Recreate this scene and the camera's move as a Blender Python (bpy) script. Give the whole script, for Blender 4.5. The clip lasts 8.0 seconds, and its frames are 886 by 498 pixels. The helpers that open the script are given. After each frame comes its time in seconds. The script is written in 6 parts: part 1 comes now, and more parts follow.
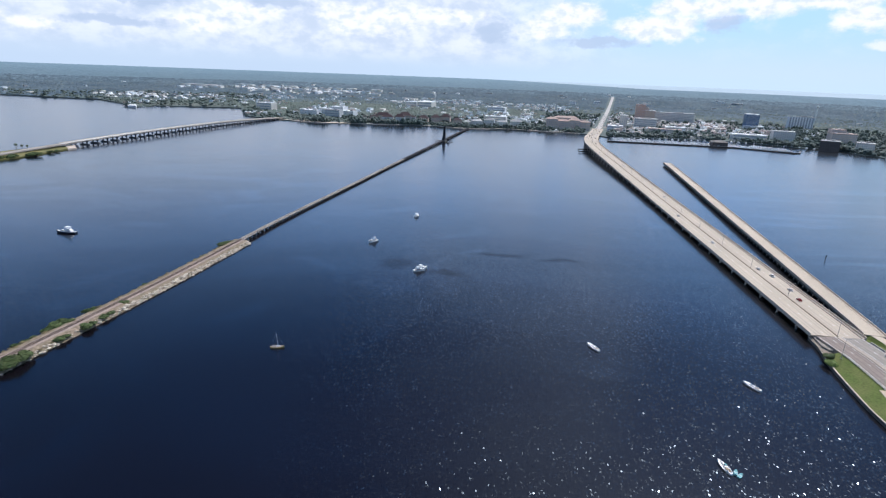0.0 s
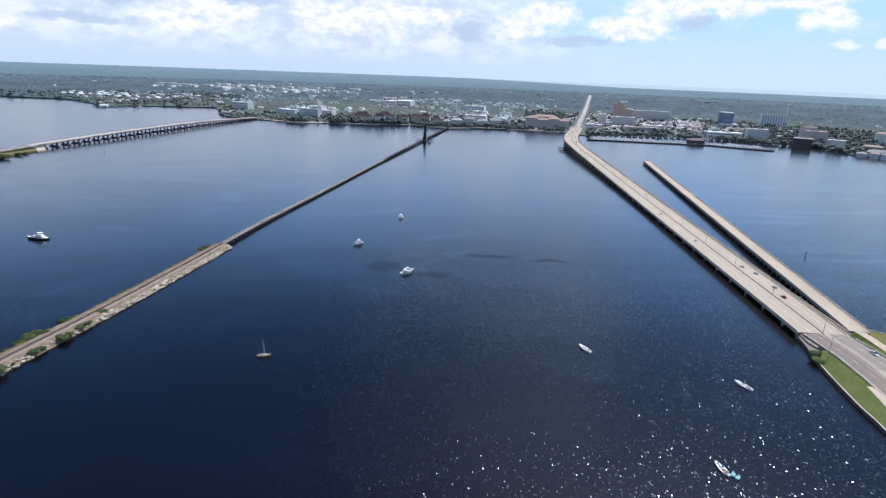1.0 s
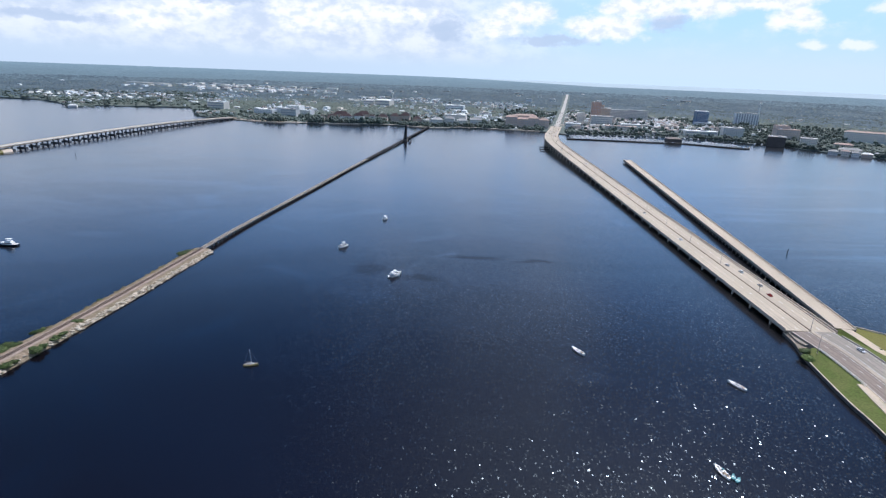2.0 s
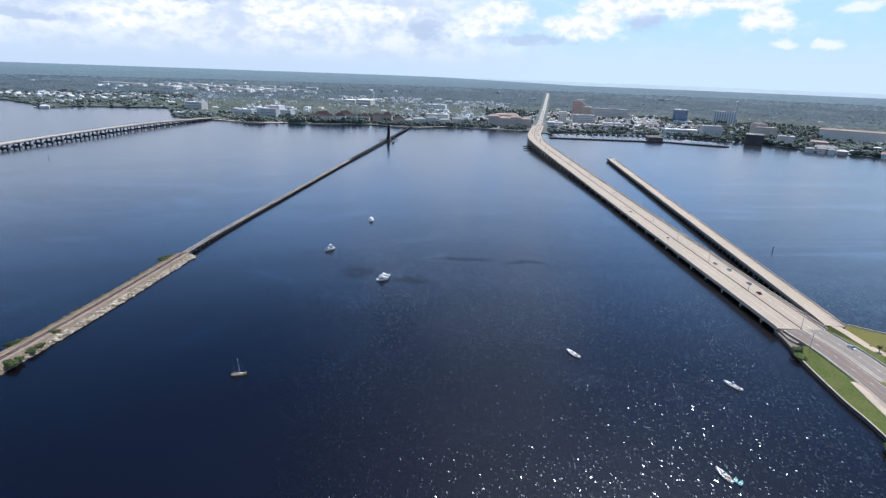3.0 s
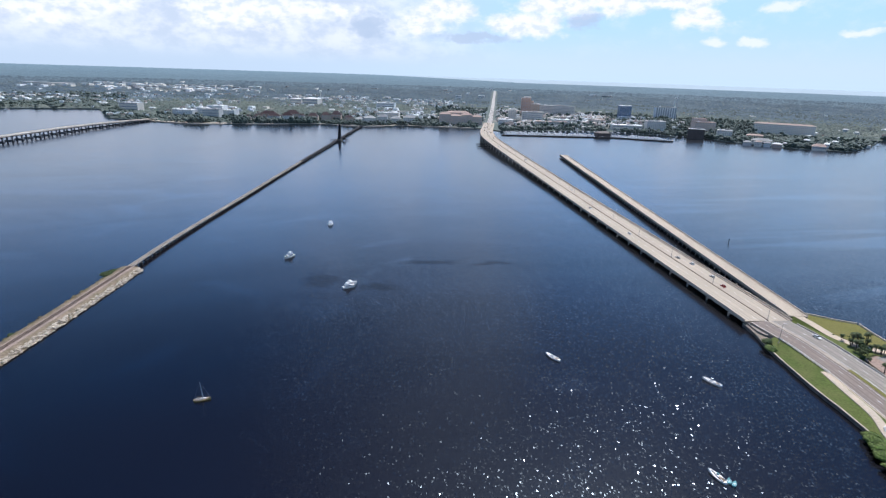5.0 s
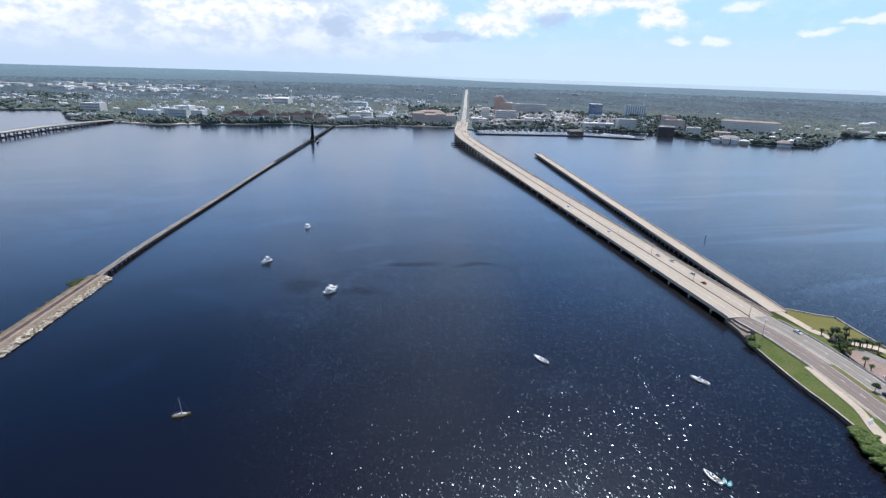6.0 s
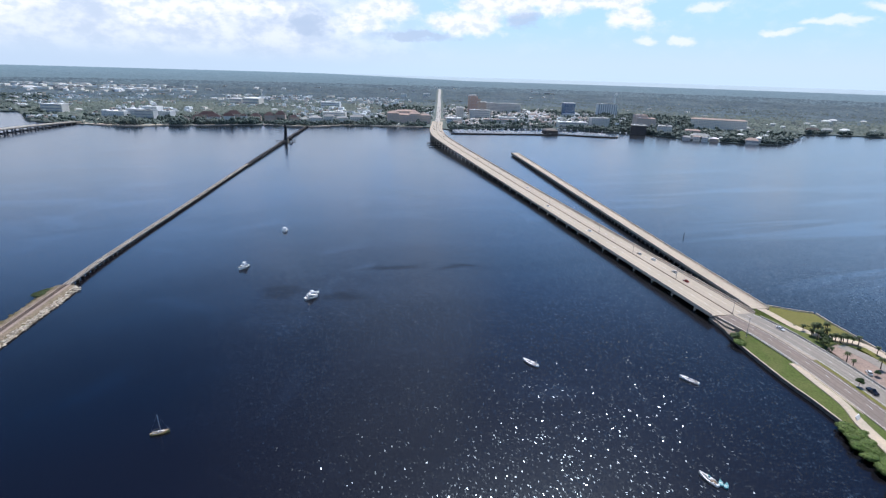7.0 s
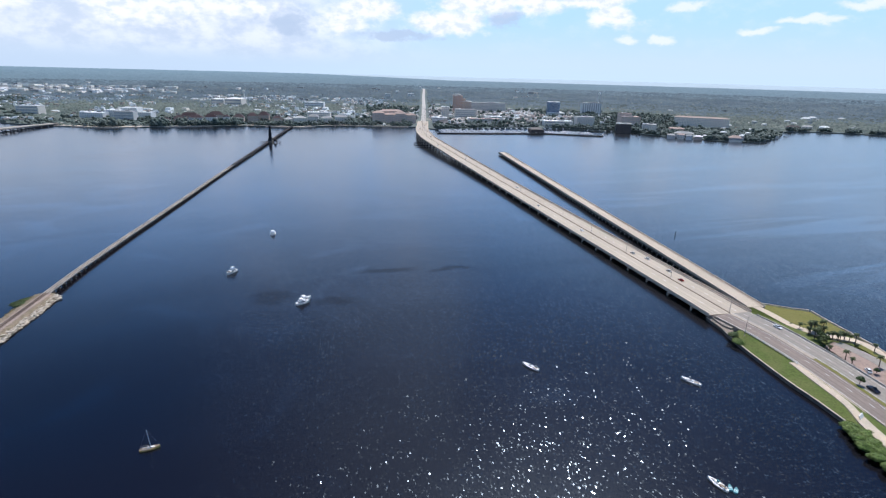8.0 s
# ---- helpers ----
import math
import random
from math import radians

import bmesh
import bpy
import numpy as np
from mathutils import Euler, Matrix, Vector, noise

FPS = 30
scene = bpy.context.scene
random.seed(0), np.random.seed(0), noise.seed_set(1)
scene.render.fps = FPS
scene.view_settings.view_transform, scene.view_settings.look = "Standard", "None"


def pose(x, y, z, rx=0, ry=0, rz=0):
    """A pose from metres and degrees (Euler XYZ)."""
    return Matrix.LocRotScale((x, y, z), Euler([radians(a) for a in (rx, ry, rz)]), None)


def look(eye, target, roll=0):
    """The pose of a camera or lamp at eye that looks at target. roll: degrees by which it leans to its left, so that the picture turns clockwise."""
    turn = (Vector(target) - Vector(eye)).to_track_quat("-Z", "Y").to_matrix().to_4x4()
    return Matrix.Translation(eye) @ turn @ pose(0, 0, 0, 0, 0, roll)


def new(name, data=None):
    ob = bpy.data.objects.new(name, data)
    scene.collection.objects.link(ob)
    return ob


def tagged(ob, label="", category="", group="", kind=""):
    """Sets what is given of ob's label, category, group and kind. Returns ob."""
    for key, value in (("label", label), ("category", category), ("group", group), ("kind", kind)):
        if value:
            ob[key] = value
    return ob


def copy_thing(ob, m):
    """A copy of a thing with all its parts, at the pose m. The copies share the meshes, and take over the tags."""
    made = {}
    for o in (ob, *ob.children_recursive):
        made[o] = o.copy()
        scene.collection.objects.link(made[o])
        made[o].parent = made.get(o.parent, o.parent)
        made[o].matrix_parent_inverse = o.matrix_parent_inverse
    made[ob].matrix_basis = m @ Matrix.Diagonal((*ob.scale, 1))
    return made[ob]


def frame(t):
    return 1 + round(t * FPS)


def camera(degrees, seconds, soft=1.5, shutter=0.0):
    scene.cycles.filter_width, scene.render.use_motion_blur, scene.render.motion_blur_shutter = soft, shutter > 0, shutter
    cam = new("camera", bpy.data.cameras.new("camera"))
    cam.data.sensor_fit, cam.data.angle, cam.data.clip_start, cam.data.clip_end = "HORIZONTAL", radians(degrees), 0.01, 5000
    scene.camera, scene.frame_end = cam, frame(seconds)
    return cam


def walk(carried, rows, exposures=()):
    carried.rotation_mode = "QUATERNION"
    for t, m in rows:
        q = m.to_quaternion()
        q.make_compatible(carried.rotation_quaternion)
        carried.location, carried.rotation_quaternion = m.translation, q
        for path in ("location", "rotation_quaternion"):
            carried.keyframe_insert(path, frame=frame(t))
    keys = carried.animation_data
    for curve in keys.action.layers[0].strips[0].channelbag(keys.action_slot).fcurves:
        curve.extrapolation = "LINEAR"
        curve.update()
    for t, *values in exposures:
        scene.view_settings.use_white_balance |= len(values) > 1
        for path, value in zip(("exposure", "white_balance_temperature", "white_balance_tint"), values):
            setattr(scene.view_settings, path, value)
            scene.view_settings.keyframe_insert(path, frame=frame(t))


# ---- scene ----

# ------------------------------------------------------------------ camera and its walk
cam = camera(78.5, 8.0, soft=1.3)


def flown(t, x, y, z, yaw, pitch, roll):
    a, b = radians(yaw), radians(pitch)
    ahead = Vector((-math.sin(a) * math.cos(b), math.cos(a) * math.cos(b), math.sin(b)))
    eye = Vector((x, y, z))
    return t, look(eye, eye + ahead, roll)


PATH = [
    flown(0.0, 0.00, 0.00, 130.00, 0.000, -17.863, 2.179),
    flown(0.5, -2.60, 2.22, 130.32, -1.127, -17.894, 2.147),
    flown(1.0, -5.10, 4.84, 130.49, -2.259, -17.906, 2.146),
    flown(1.5, -7.99, 7.71, 130.58, -3.420, -17.915, 2.180),
    flown(3.0, -15.17, 16.63, 130.44, -6.547, -17.909, 2.099),
    flown(3.5, -17.57, 19.80, 130.42, -7.402, -17.965, 2.050),
    flown(4.0, -20.00, 22.90, 130.33, -8.659, -17.970, 2.010),
    flown(4.5, -22.16, 26.24, 130.15, -10.375, -17.945, 1.938),
    flown(6.0, -28.68, 36.45, 130.14, -14.894, -17.960, 1.780),
    flown(6.5, -30.62, 40.02, 130.16, -16.440, -17.954, 1.754),
    flown(7.0, -32.43, 43.60, 130.10, -17.696, -17.945, 1.707),
    flown(7.5, -34.16, 47.30, 129.92, -18.552, -17.950, 1.610),
    flown(8.0, -35.70, 51.02, 129.62, -19.335, -17.944, 1.490),
]
walk(cam, PATH, exposures=((0.0, 0.22, 5750, 11), (8.0, 0.22, 5750, 11)))

# ------------------------------------------------------------------ sky and sun
SUN_TURN, SUN_HIGH = 36.0, 58.0          # degrees to the right of +y, degrees above the horizon


def sky_nodes(world):
    world.use_nodes = True
    nt = world.node_tree
    nt.nodes.clear()
    add, link = nt.nodes.new, nt.links.new

    def maths(op, a, b=None, clamp=False):
        n = add("ShaderNodeMath")
        n.operation, n.use_clamp = op, clamp
        for k, v in enumerate((a, b)):
            if v is None:
                continue
            if isinstance(v, (int, float)):
                n.inputs[k].default_value = v
            else:
                link(v, n.inputs[k])
        return n.outputs[0]

    def mixed(fac, a, b):
        n = add("ShaderNodeMix")
        n.data_type = "RGBA"
        for k, v in ((0, fac), (6, a), (7, b)):
            if isinstance(v, tuple):
                n.inputs[k].default_value = (*v, 1)
            elif isinstance(v, (int, float)):
                n.inputs[k].default_value = v
            else:
                link(v, n.inputs[k])
        return n.outputs[2]

    sky = add("ShaderNodeTexSky")
    sky.sky_type, sky.sun_disc = "NISHITA", False
    sky.sun_elevation, sky.sun_rotation = radians(SUN_HIGH), radians(SUN_TURN)
    sky.air_density, sky.dust_density, sky.ozone_density, sky.altitude = 1.0, 0.6, 1.2, 100
    scaled = add("ShaderNodeVectorMath")
    scaled.operation = "SCALE"
    link(sky.outputs[0], scaled.inputs[0])
    scaled.inputs["Scale"].default_value = 0.06

    coord = add("ShaderNodeTexCoord")
    split = add("ShaderNodeSeparateXYZ")
    link(coord.outputs["Generated"], split.inputs[0])
    up = maths("MAXIMUM", split.outputs[2], 0.0)

    def noise_at(scale, detail, rough, stretch, shift=0.0, distort=0.0):
        mp = add("ShaderNodeMapping")
        link(coord.outputs["Generated"], mp.inputs[0])
        mp.inputs["Scale"].default_value = (1, 1, stretch)
        mp.inputs["Location"].default_value = (shift, shift * 0.7, 0)
        n = add("ShaderNodeTexNoise")
        n.inputs["Scale"].default_value, n.inputs["Detail"].default_value = scale, detail
        n.inputs["Roughness"].default_value, n.inputs["Distortion"].default_value = rough, distort
        link(mp.outputs[0], n.inputs["Vector"])
        return n.outputs[0]

    def ramp(value, low, high, a=0.0, b=1.0):
        n = add("ShaderNodeMapRange")
        n.interpolation_type = "SMOOTHSTEP"
        link(value, n.inputs[0])
        for k, v in enumerate((low, high, a, b)):
            n.inputs[k + 1].default_value = v
        return n.outputs[0]

    # heaped clouds: a closed grey-white veil to the left, broken heaps ahead, clear air to the right
    n = add("ShaderNodeMath")
    n.operation = "ARCTAN2"
    link(split.outputs[0], n.inputs[0])
    link(split.outputs[1], n.inputs[1])
    round_sky = n.outputs[0]
    lean = maths("ADD", ramp(round_sky, -0.34, -0.02, 0.25, 0.085), ramp(round_sky, 0.33, 0.46, 0.0, -0.10))
    lean = maths("ADD", lean, ramp(round_sky, 0.52, 0.66, 0.0, 0.075))
    ahead = maths("MULTIPLY", ramp(round_sky, -0.22, 0.05), ramp(round_sky, 0.30, 0.55, 1.0, 0.0))
    lean = maths("ADD", lean, maths("MULTIPLY", ramp(up, 0.12, 0.28, 0.0, -0.20), maths("SUBTRACT", 1.0, maths("MULTIPLY", ahead, 0.86))))
    heap = maths("ADD", noise_at(6.8, 10, 0.62, 2.2, 0.35, 0.25), lean)
    thin = maths("MAXIMUM", ramp(up, 0.14, 0.27, 1.0, 0.0), maths("MULTIPLY", ahead, ramp(up, 0.58, 0.80, 0.56, 0.0)))
    # higher up the heaps melt into one another
    high_air = ramp(up, 0.13, 0.24)
    dense = maths("ADD", maths("MULTIPLY", ramp(heap, 0.475, 0.55), maths("SUBTRACT", 1.0, high_air)), maths("MULTIPLY", ramp(heap, 0.34, 0.76), high_air))
    cover = maths("MULTIPLY", dense, thin)
    body = ramp(noise_at(12.0, 8, 0.60, 2.0, 5.3, 0.3), 0.40, 0.56)
    cloud = mixed(body, (0.56, 0.645, 0.715), (0.97, 0.94, 0.93))
    cloud = mixed(ramp(round_sky, -0.42, -0.06, 0.72, 0.0), cloud, (0.66, 0.725, 0.79))
    vivid = add("ShaderNodeHueSaturation")
    vivid.inputs["Saturation"].default_value = 1.75
    link(scaled.outputs[0], vivid.inputs["Color"])
    blue = vivid.outputs[0]
    low = mixed(ramp(round_sky, -0.35, 0.25), (0.60, 0.70, 0.81), (0.58, 0.74, 0.90))
    # paler towards the sun
    upper = mixed(ramp(round_sky, 0.30, 0.85), (0.50, 0.83, 1.38), (0.64, 0.92, 1.30))
    upper = mixed(ramp(round_sky, -0.55, -0.10), (0.36, 0.60, 1.02), upper)
    low = mixed(ramp(up, 0.09, 0.20), low, upper)
    clear = mixed(ramp(up, 0.17, 0.46, 1.0, 0.0), blue, low)
    veiled = mixed(maths("MULTIPLY", cover, ramp(up, 0.025, 0.07)), clear, cloud)

    # the lowest ten degrees: a grey veil to the left, single heaps ahead and small clouds in blue air to the right
    here = add("ShaderNodeCombineXYZ")
    link(maths("MULTIPLY", round_sky, 57.3), here.inputs[0])
    link(maths("MULTIPLY", split.outputs[2], 57.3), here.inputs[1])

    def low_noise(scale, detail, rough, shift, out=0):
        mp = add("ShaderNodeMapping")
        link(here.outputs[0], mp.inputs[0])
        mp.inputs["Scale"].default_value = (0.62, 1.0, 1.0)
        mp.inputs["Location"].default_value = (shift, shift * 0.7, 0)
        n = add("ShaderNodeTexNoise")
        n.inputs["Scale"].default_value, n.inputs["Detail"].default_value, n.inputs["Roughness"].default_value = scale, detail, rough
        link(mp.outputs[0], n.inputs["Vector"])
        return n.outputs[out]

    def vector(op, a, b):
        n = add("ShaderNodeVectorMath")
        n.operation = op
        for k, v in enumerate((a, b)):
            if isinstance(v, tuple):
                n.inputs[k].default_value = v
            else:
                link(v, n.inputs[k])
        return n.outputs["Value" if op == "LENGTH" else 0]

    bent = vector("ADD", here.outputs[0], vector("MULTIPLY", vector("SUBTRACT", low_noise(0.55, 5, 0.6, 3.0, 1), (0.5, 0.5, 0.5)), (3.4, 1.9, 0.0)))

    def masses(spots):
        """How deep a direction lies inside the nearest of some ovals: azimuth, elevation, half width, half height in degrees."""
        total = None
        for turn, high, wide, tall in spots:
            n = vector("LENGTH", vector("MULTIPLY", vector("SUBTRACT", bent, (turn, high, 0.0)), (1 / wide, 1 / tall, 0.0)), (0, 0, 0))
            n = maths("SUBTRACT", 1.0, n)
            total = n if total is None else maths("MAXIMUM", total, n)
        return total

    heaps = masses(((-36.2, 2.9, 1.7, 0.6), (-23, 3.7, 2.8, 0.8), (-20, 5.0, 3.6, 1.0), (-8, 5.0, 5.5, 1.3), (-2.8, 5.4, 3.2, 0.9), (1.4, 5.5, 1.8, 0.5), (8.9, 4.5, 1.9, 1.0), (11.5, 5.7, 3.0, 1.1),
                    (19.3, 4.8, 3.6, 1.2), (22.3, 6.4, 4.0, 1.0), (28.0, 6.5, 3.0, 0.8), (35.0, 5.6, 2.0, 1.1), (33.0, 6.8, 3.2, 0.6)))
    puffs = masses(((36.6, 3.35, 1.3, 0.45), (39.5, 3.35, 1.1, 0.45), (41.2, 6.2, 1.6, 0.48), (47.1, 4.15, 2.0, 0.34), (51.0, 5.0, 2.8, 0.4), (55.0, 6.0, 2.2, 0.45)))
    greys = masses(((3.9, 4.3, 3.0, 1.5), (24.8, 5.2, 1.8, 1.0), (-16.5, 5.9, 3.6, 0.6), (-28.0, 5.3, 4.0, 0.6), (-30.0, 3.4, 6.0, 0.5), (14.0, 3.4, 5.0, 0.5)))
    fleece = low_noise(0.62, 8, 0.60, 11.0)
    billow = low_noise(1.25, 6, 0.55, 7.0)
    left_air = mixed(ramp(up, 0.0, 0.055), (0.565, 0.65, 0.735), mixed(ramp(fleece, 0.36, 0.64), (0.595, 0.65, 0.725), (0.80, 0.81, 0.835)))
    right_air = mixed(ramp(up, 0.01, 0.10), (0.60, 0.70, 0.80), mixed(ramp(fleece, 0.45, 0.75, 0.0, 0.45), (0.485, 0.685, 0.87), (0.66, 0.76, 0.85)))
    air = mixed(ramp(round_sky, 0.03, 0.36), left_air, right_air)
    shade = ramp(maths("ADD", greys, maths("MULTIPLY", maths("SUBTRACT", billow, 0.5), 1.6)), -0.05, 0.6, 0.0, 0.8)
    edge = maths("MULTIPLY", maths("SUBTRACT", fleece, 0.5), 2.2)
    white = mixed(ramp(billow, 0.36, 0.56), (0.71, 0.745, 0.80), (0.92, 0.885, 0.90))
    near = mixed(ramp(maths("ADD", heaps, edge), -0.45, 0.42), air, white)
    near = mixed(shade, near, (0.475, 0.55, 0.66))
    near = mixed(ramp(maths("ADD", puffs, maths("MULTIPLY", edge, 0.7)), -0.25, 0.6, 0.0, 0.85), near, (0.86, 0.85, 0.88))
    near = mixed(ramp(up, 0.0, 0.03, 0.8, 0.0), near, mixed(ramp(round_sky, -0.35, 0.4), (0.545, 0.63, 0.725), (0.59, 0.705, 0.80)))
    veiled = mixed(ramp(up, 0.125, 0.16), near, veiled)
    back = add("ShaderNodeBackground")
    link(veiled, back.inputs[0])
    back.inputs[1].default_value = 1.0
    out = add("ShaderNodeOutputWorld")
    link(back.outputs[0], out.inputs[0])


scene.world = bpy.data.worlds.new("sky")
sky_nodes(scene.world)
sun = new("sun", bpy.data.lights.new("sun", "SUN"))
sun.data.energy, sun.data.angle, sun.data.color = 4.4, radians(0.53), (1.0, 0.93, 0.84)
a, b = radians(SUN_TURN), radians(SUN_HIGH)
sun.matrix_world = look((0, 0, 300), (-300 * math.sin(a) * math.cos(b), -300 * math.cos(a) * math.cos(b), 300 - 300 * math.sin(b)))


# ------------------------------------------------------------------ materials
def mat(name, col, rough=0.8, metal=0.0, col2=None, big=0.05, small=1.5, var=0.35, bump=0.15, each=0.0, spec=0.35, island=0.0):
    """A surface of colour col that drifts to col2 in patches 1 / big metres wide, with grain and relief 1 / small metres wide.
    each: how far alike pieces differ; island: how far the loose bits of one mesh differ."""
    m = bpy.data.materials.new(name)
    m.use_nodes = True
    nt = m.node_tree
    add, link = nt.nodes.new, nt.links.new
    bsdf = nt.nodes["Principled BSDF"]
    bsdf.inputs["Roughness"].default_value, bsdf.inputs["Metallic"].default_value = rough, metal
    bsdf.inputs["Specular IOR Level"].default_value = spec
    geo = add("ShaderNodeNewGeometry")

    def tex(scale, detail):
        n = add("ShaderNodeTexNoise")
        n.inputs["Scale"].default_value, n.inputs["Detail"].default_value = scale, detail
        link(geo.outputs["Position"], n.inputs["Vector"])
        return n.outputs[0]

    def spread(value, low, high):
        n = add("ShaderNodeMapRange")
        link(value, n.inputs[0])
        n.inputs[1].default_value, n.inputs[2].default_value = 0.3, 0.7
        n.inputs[3].default_value, n.inputs[4].default_value = low, high
        return n.outputs[0]

    patch = add("ShaderNodeMix")
    patch.data_type = "RGBA"
    second = col2 or tuple(c * (1 - var) for c in col)
    patch.inputs[6].default_value, patch.inputs[7].default_value = (*col, 1), (*second, 1)
    link(spread(tex(big, 5), 0, 1), patch.inputs[0])
    grain = tex(small, 6)
    value = add("ShaderNodeHueSaturation")
    link(patch.outputs[2], value.inputs["Color"])
    bright = spread(grain, 1 - var, 1 + var)
    for share, socket in ((each, "object"), (island, "island")):
        if share:
            source = add("ShaderNodeObjectInfo").outputs["Random"] if socket == "object" else geo.outputs["Random Per Island"]
            r = add("ShaderNodeMapRange")
            link(source, r.inputs[0])
            r.inputs[3].default_value, r.inputs[4].default_value = 1 - share, 1 + share
            times = add("ShaderNodeMath")
            times.operation = "MULTIPLY"
            link(bright, times.inputs[0])
            link(r.outputs[0], times.inputs[1])
            bright = times.outputs[0]
    link(bright, value.inputs["Value"])
    link(value.outputs[0], bsdf.inputs["Base Color"])
    if bump:
        relief = add("ShaderNodeBump")
        relief.inputs["Strength"].default_value = bump
        relief.inputs["Distance"].default_value = 0.3 / small
        link(grain, relief.inputs["Height"])
        link(relief.outputs[0], bsdf.inputs["Normal"])
    return m


def water_mat():
    m = bpy.data.materials.new("river_water")
    m.use_nodes = True
    nt = m.node_tree
    add, link = nt.nodes.new, nt.links.new
    bsdf = nt.nodes["Principled BSDF"]
    bsdf.inputs["IOR"].default_value = 1.33
    bsdf.inputs["Specular Tint"].default_value = (0.67, 0.845, 0.99, 1)
    geo = add("ShaderNodeNewGeometry")

    def tex(scale, detail, stretch=(1, 1, 1), turn=0.0, rough=0.5, distort=0.0):
        mp = add("ShaderNodeMapping")
        link(geo.outputs["Position"], mp.inputs[0])
        mp.inputs["Rotation"].default_value = (0, 0, turn)
        mp.inputs["Scale"].default_value = stretch
        n = add("ShaderNodeTexNoise")
        n.inputs["Scale"].default_value, n.inputs["Detail"].default_value = scale, detail
        n.inputs["Roughness"].default_value, n.inputs["Distortion"].default_value = rough, distort
        link(mp.outputs[0], n.inputs["Vector"])
        return n.outputs[0]

    def tex_colour(scale):
        n = add("ShaderNodeTexNoise")
        n.inputs["Scale"].default_value, n.inputs["Detail"].default_value = scale, 4
        link(geo.outputs["Position"], n.inputs["Vector"])
        return n.outputs[1]

    def span(value, a, b, low, high):
        n = add("ShaderNodeMapRange")
        n.interpolation_type = "SMOOTHSTEP"
        link(value, n.inputs[0])
        for k, v in enumerate((a, b, low, high)):
            n.inputs[k + 1].default_value = v
        return n.outputs[0]

    # slicks and gusts: long streaks across the river
    gust = tex(0.0065, 7, (0.42, 1.1, 1), -0.15, 0.58, 1.1)
    streak = tex(0.0075, 8, (1.0, 1.15, 1), 0.25, 0.62, 2.2)
    film = tex(0.0055, 6, (0.55, 1.2, 1), 0.1, 0.5, 1.8)
    silt = tex(0.004, 3, (0.6, 1, 1), -0.2)
    tint = add("ShaderNodeMix")
    tint.data_type = "RGBA"
    tint.inputs[6].default_value, tint.inputs[7].default_value = (0.0048, 0.0040, 0.0058, 1), (0.0066, 0.0054, 0.0076, 1)
    link(span(silt, 0.35, 0.65, 0, 1), tint.inputs[0])
    link(tint.outputs[2], bsdf.inputs["Base Color"])
    split = add("ShaderNodeSeparateXYZ")
    link(geo.outputs["Position"], split.inputs[0])

    def maths(op, p, q):
        n = add("ShaderNodeMath")
        n.operation = op
        for k, v in enumerate((p, q)):
            if isinstance(v, (int, float)):
                n.inputs[k].default_value = v
            else:
                link(v, n.inputs[k])
        return n.outputs[0]

    def vector(op, p, q):
        n = add("ShaderNodeVectorMath")
        n.operation = op
        for k, v in enumerate((p, q)):
            if isinstance(v, tuple):
                n.inputs[k].default_value = v
            else:
                link(v, n.inputs[k])
        return n.outputs["Value" if op == "LENGTH" else 0]

    # smoother water behind the railway, wind lanes below the town and a few ruffled patches by the anchored boats
    calm = maths("MULTIPLY", span(split.outputs[0], -220, -90, 1.0, 0.0), span(split.outputs[1], 430, 640, 0.0, 1.0))
    swirl = span(tex(0.0085, 7, (0.7, 1.3, 1), 0.35, 0.6, 1.6), 0.44, 0.66, 0.0, 1.0)
    lanes = maths("MULTIPLY", span(tex(0.010, 6, (0.22, 1.9, 1), 0.70, 0.55, 0.8), 0.51, 0.63, 0.0, 1.0), span(split.outputs[0], 250, 420, 0.0, 1.0))
    drifted = vector("ADD", geo.outputs["Position"], vector("MULTIPLY", vector("SUBTRACT", tex_colour(0.04), (0.5, 0.5, 0.5)), (26, 26, 0)))
    ruffled = None
    for x, y, wide, deep in ((43, 394, 30, 9), (-34, 366, 17, 18), (2, 350, 22, 9), (88, 386, 20, 5)):
        n = vector("LENGTH", vector("MULTIPLY", vector("SUBTRACT", drifted, (x, y, 0.0)), (1 / wide, 1 / deep, 0.0)), (0, 0, 0))
        ruffled = n if ruffled is None else maths("MINIMUM", ruffled, n)
    ruffled = span(ruffled, 0.35, 1.1, 1.0, 0.0)
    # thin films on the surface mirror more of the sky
    mirror_level = maths("ADD", span(streak, 0.54, 0.72, 0.0, 0.7), span(film, 0.40, 0.66, 0.88, 1.2))
    mirror_level = maths("ADD", mirror_level, maths("ADD", maths("MULTIPLY", calm, maths("MULTIPLY", swirl, 1.9)), maths("MULTIPLY", lanes, 2.0)))
    # reflection strengthened with y to lighten the far water
    mirror_level = maths("ADD", mirror_level, span(split.outputs[1], 420, 1000, 0.0, 0.75))
    mirror_level = maths("MULTIPLY", mirror_level, maths("SUBTRACT", 1.0, maths("MULTIPLY", ruffled, 0.62)))
    link(mirror_level, bsdf.inputs["Specular IOR Level"])
    bsdf.inputs["Coat Weight"].default_value, bsdf.inputs["Coat Roughness"].default_value, bsdf.inputs["Coat IOR"].default_value = 0.035, 0.45, 1.33
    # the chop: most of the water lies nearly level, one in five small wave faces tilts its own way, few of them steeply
    mp = add("ShaderNodeMapping")
    link(geo.outputs["Position"], mp.inputs[0])
    mp.inputs["Rotation"].default_value = (0, 0, 0.4)
    mp.inputs["Scale"].default_value = (2.6, 1.5, 0)
    cell = add("ShaderNodeTexVoronoi")
    cell.inputs["Scale"].default_value = 1.0
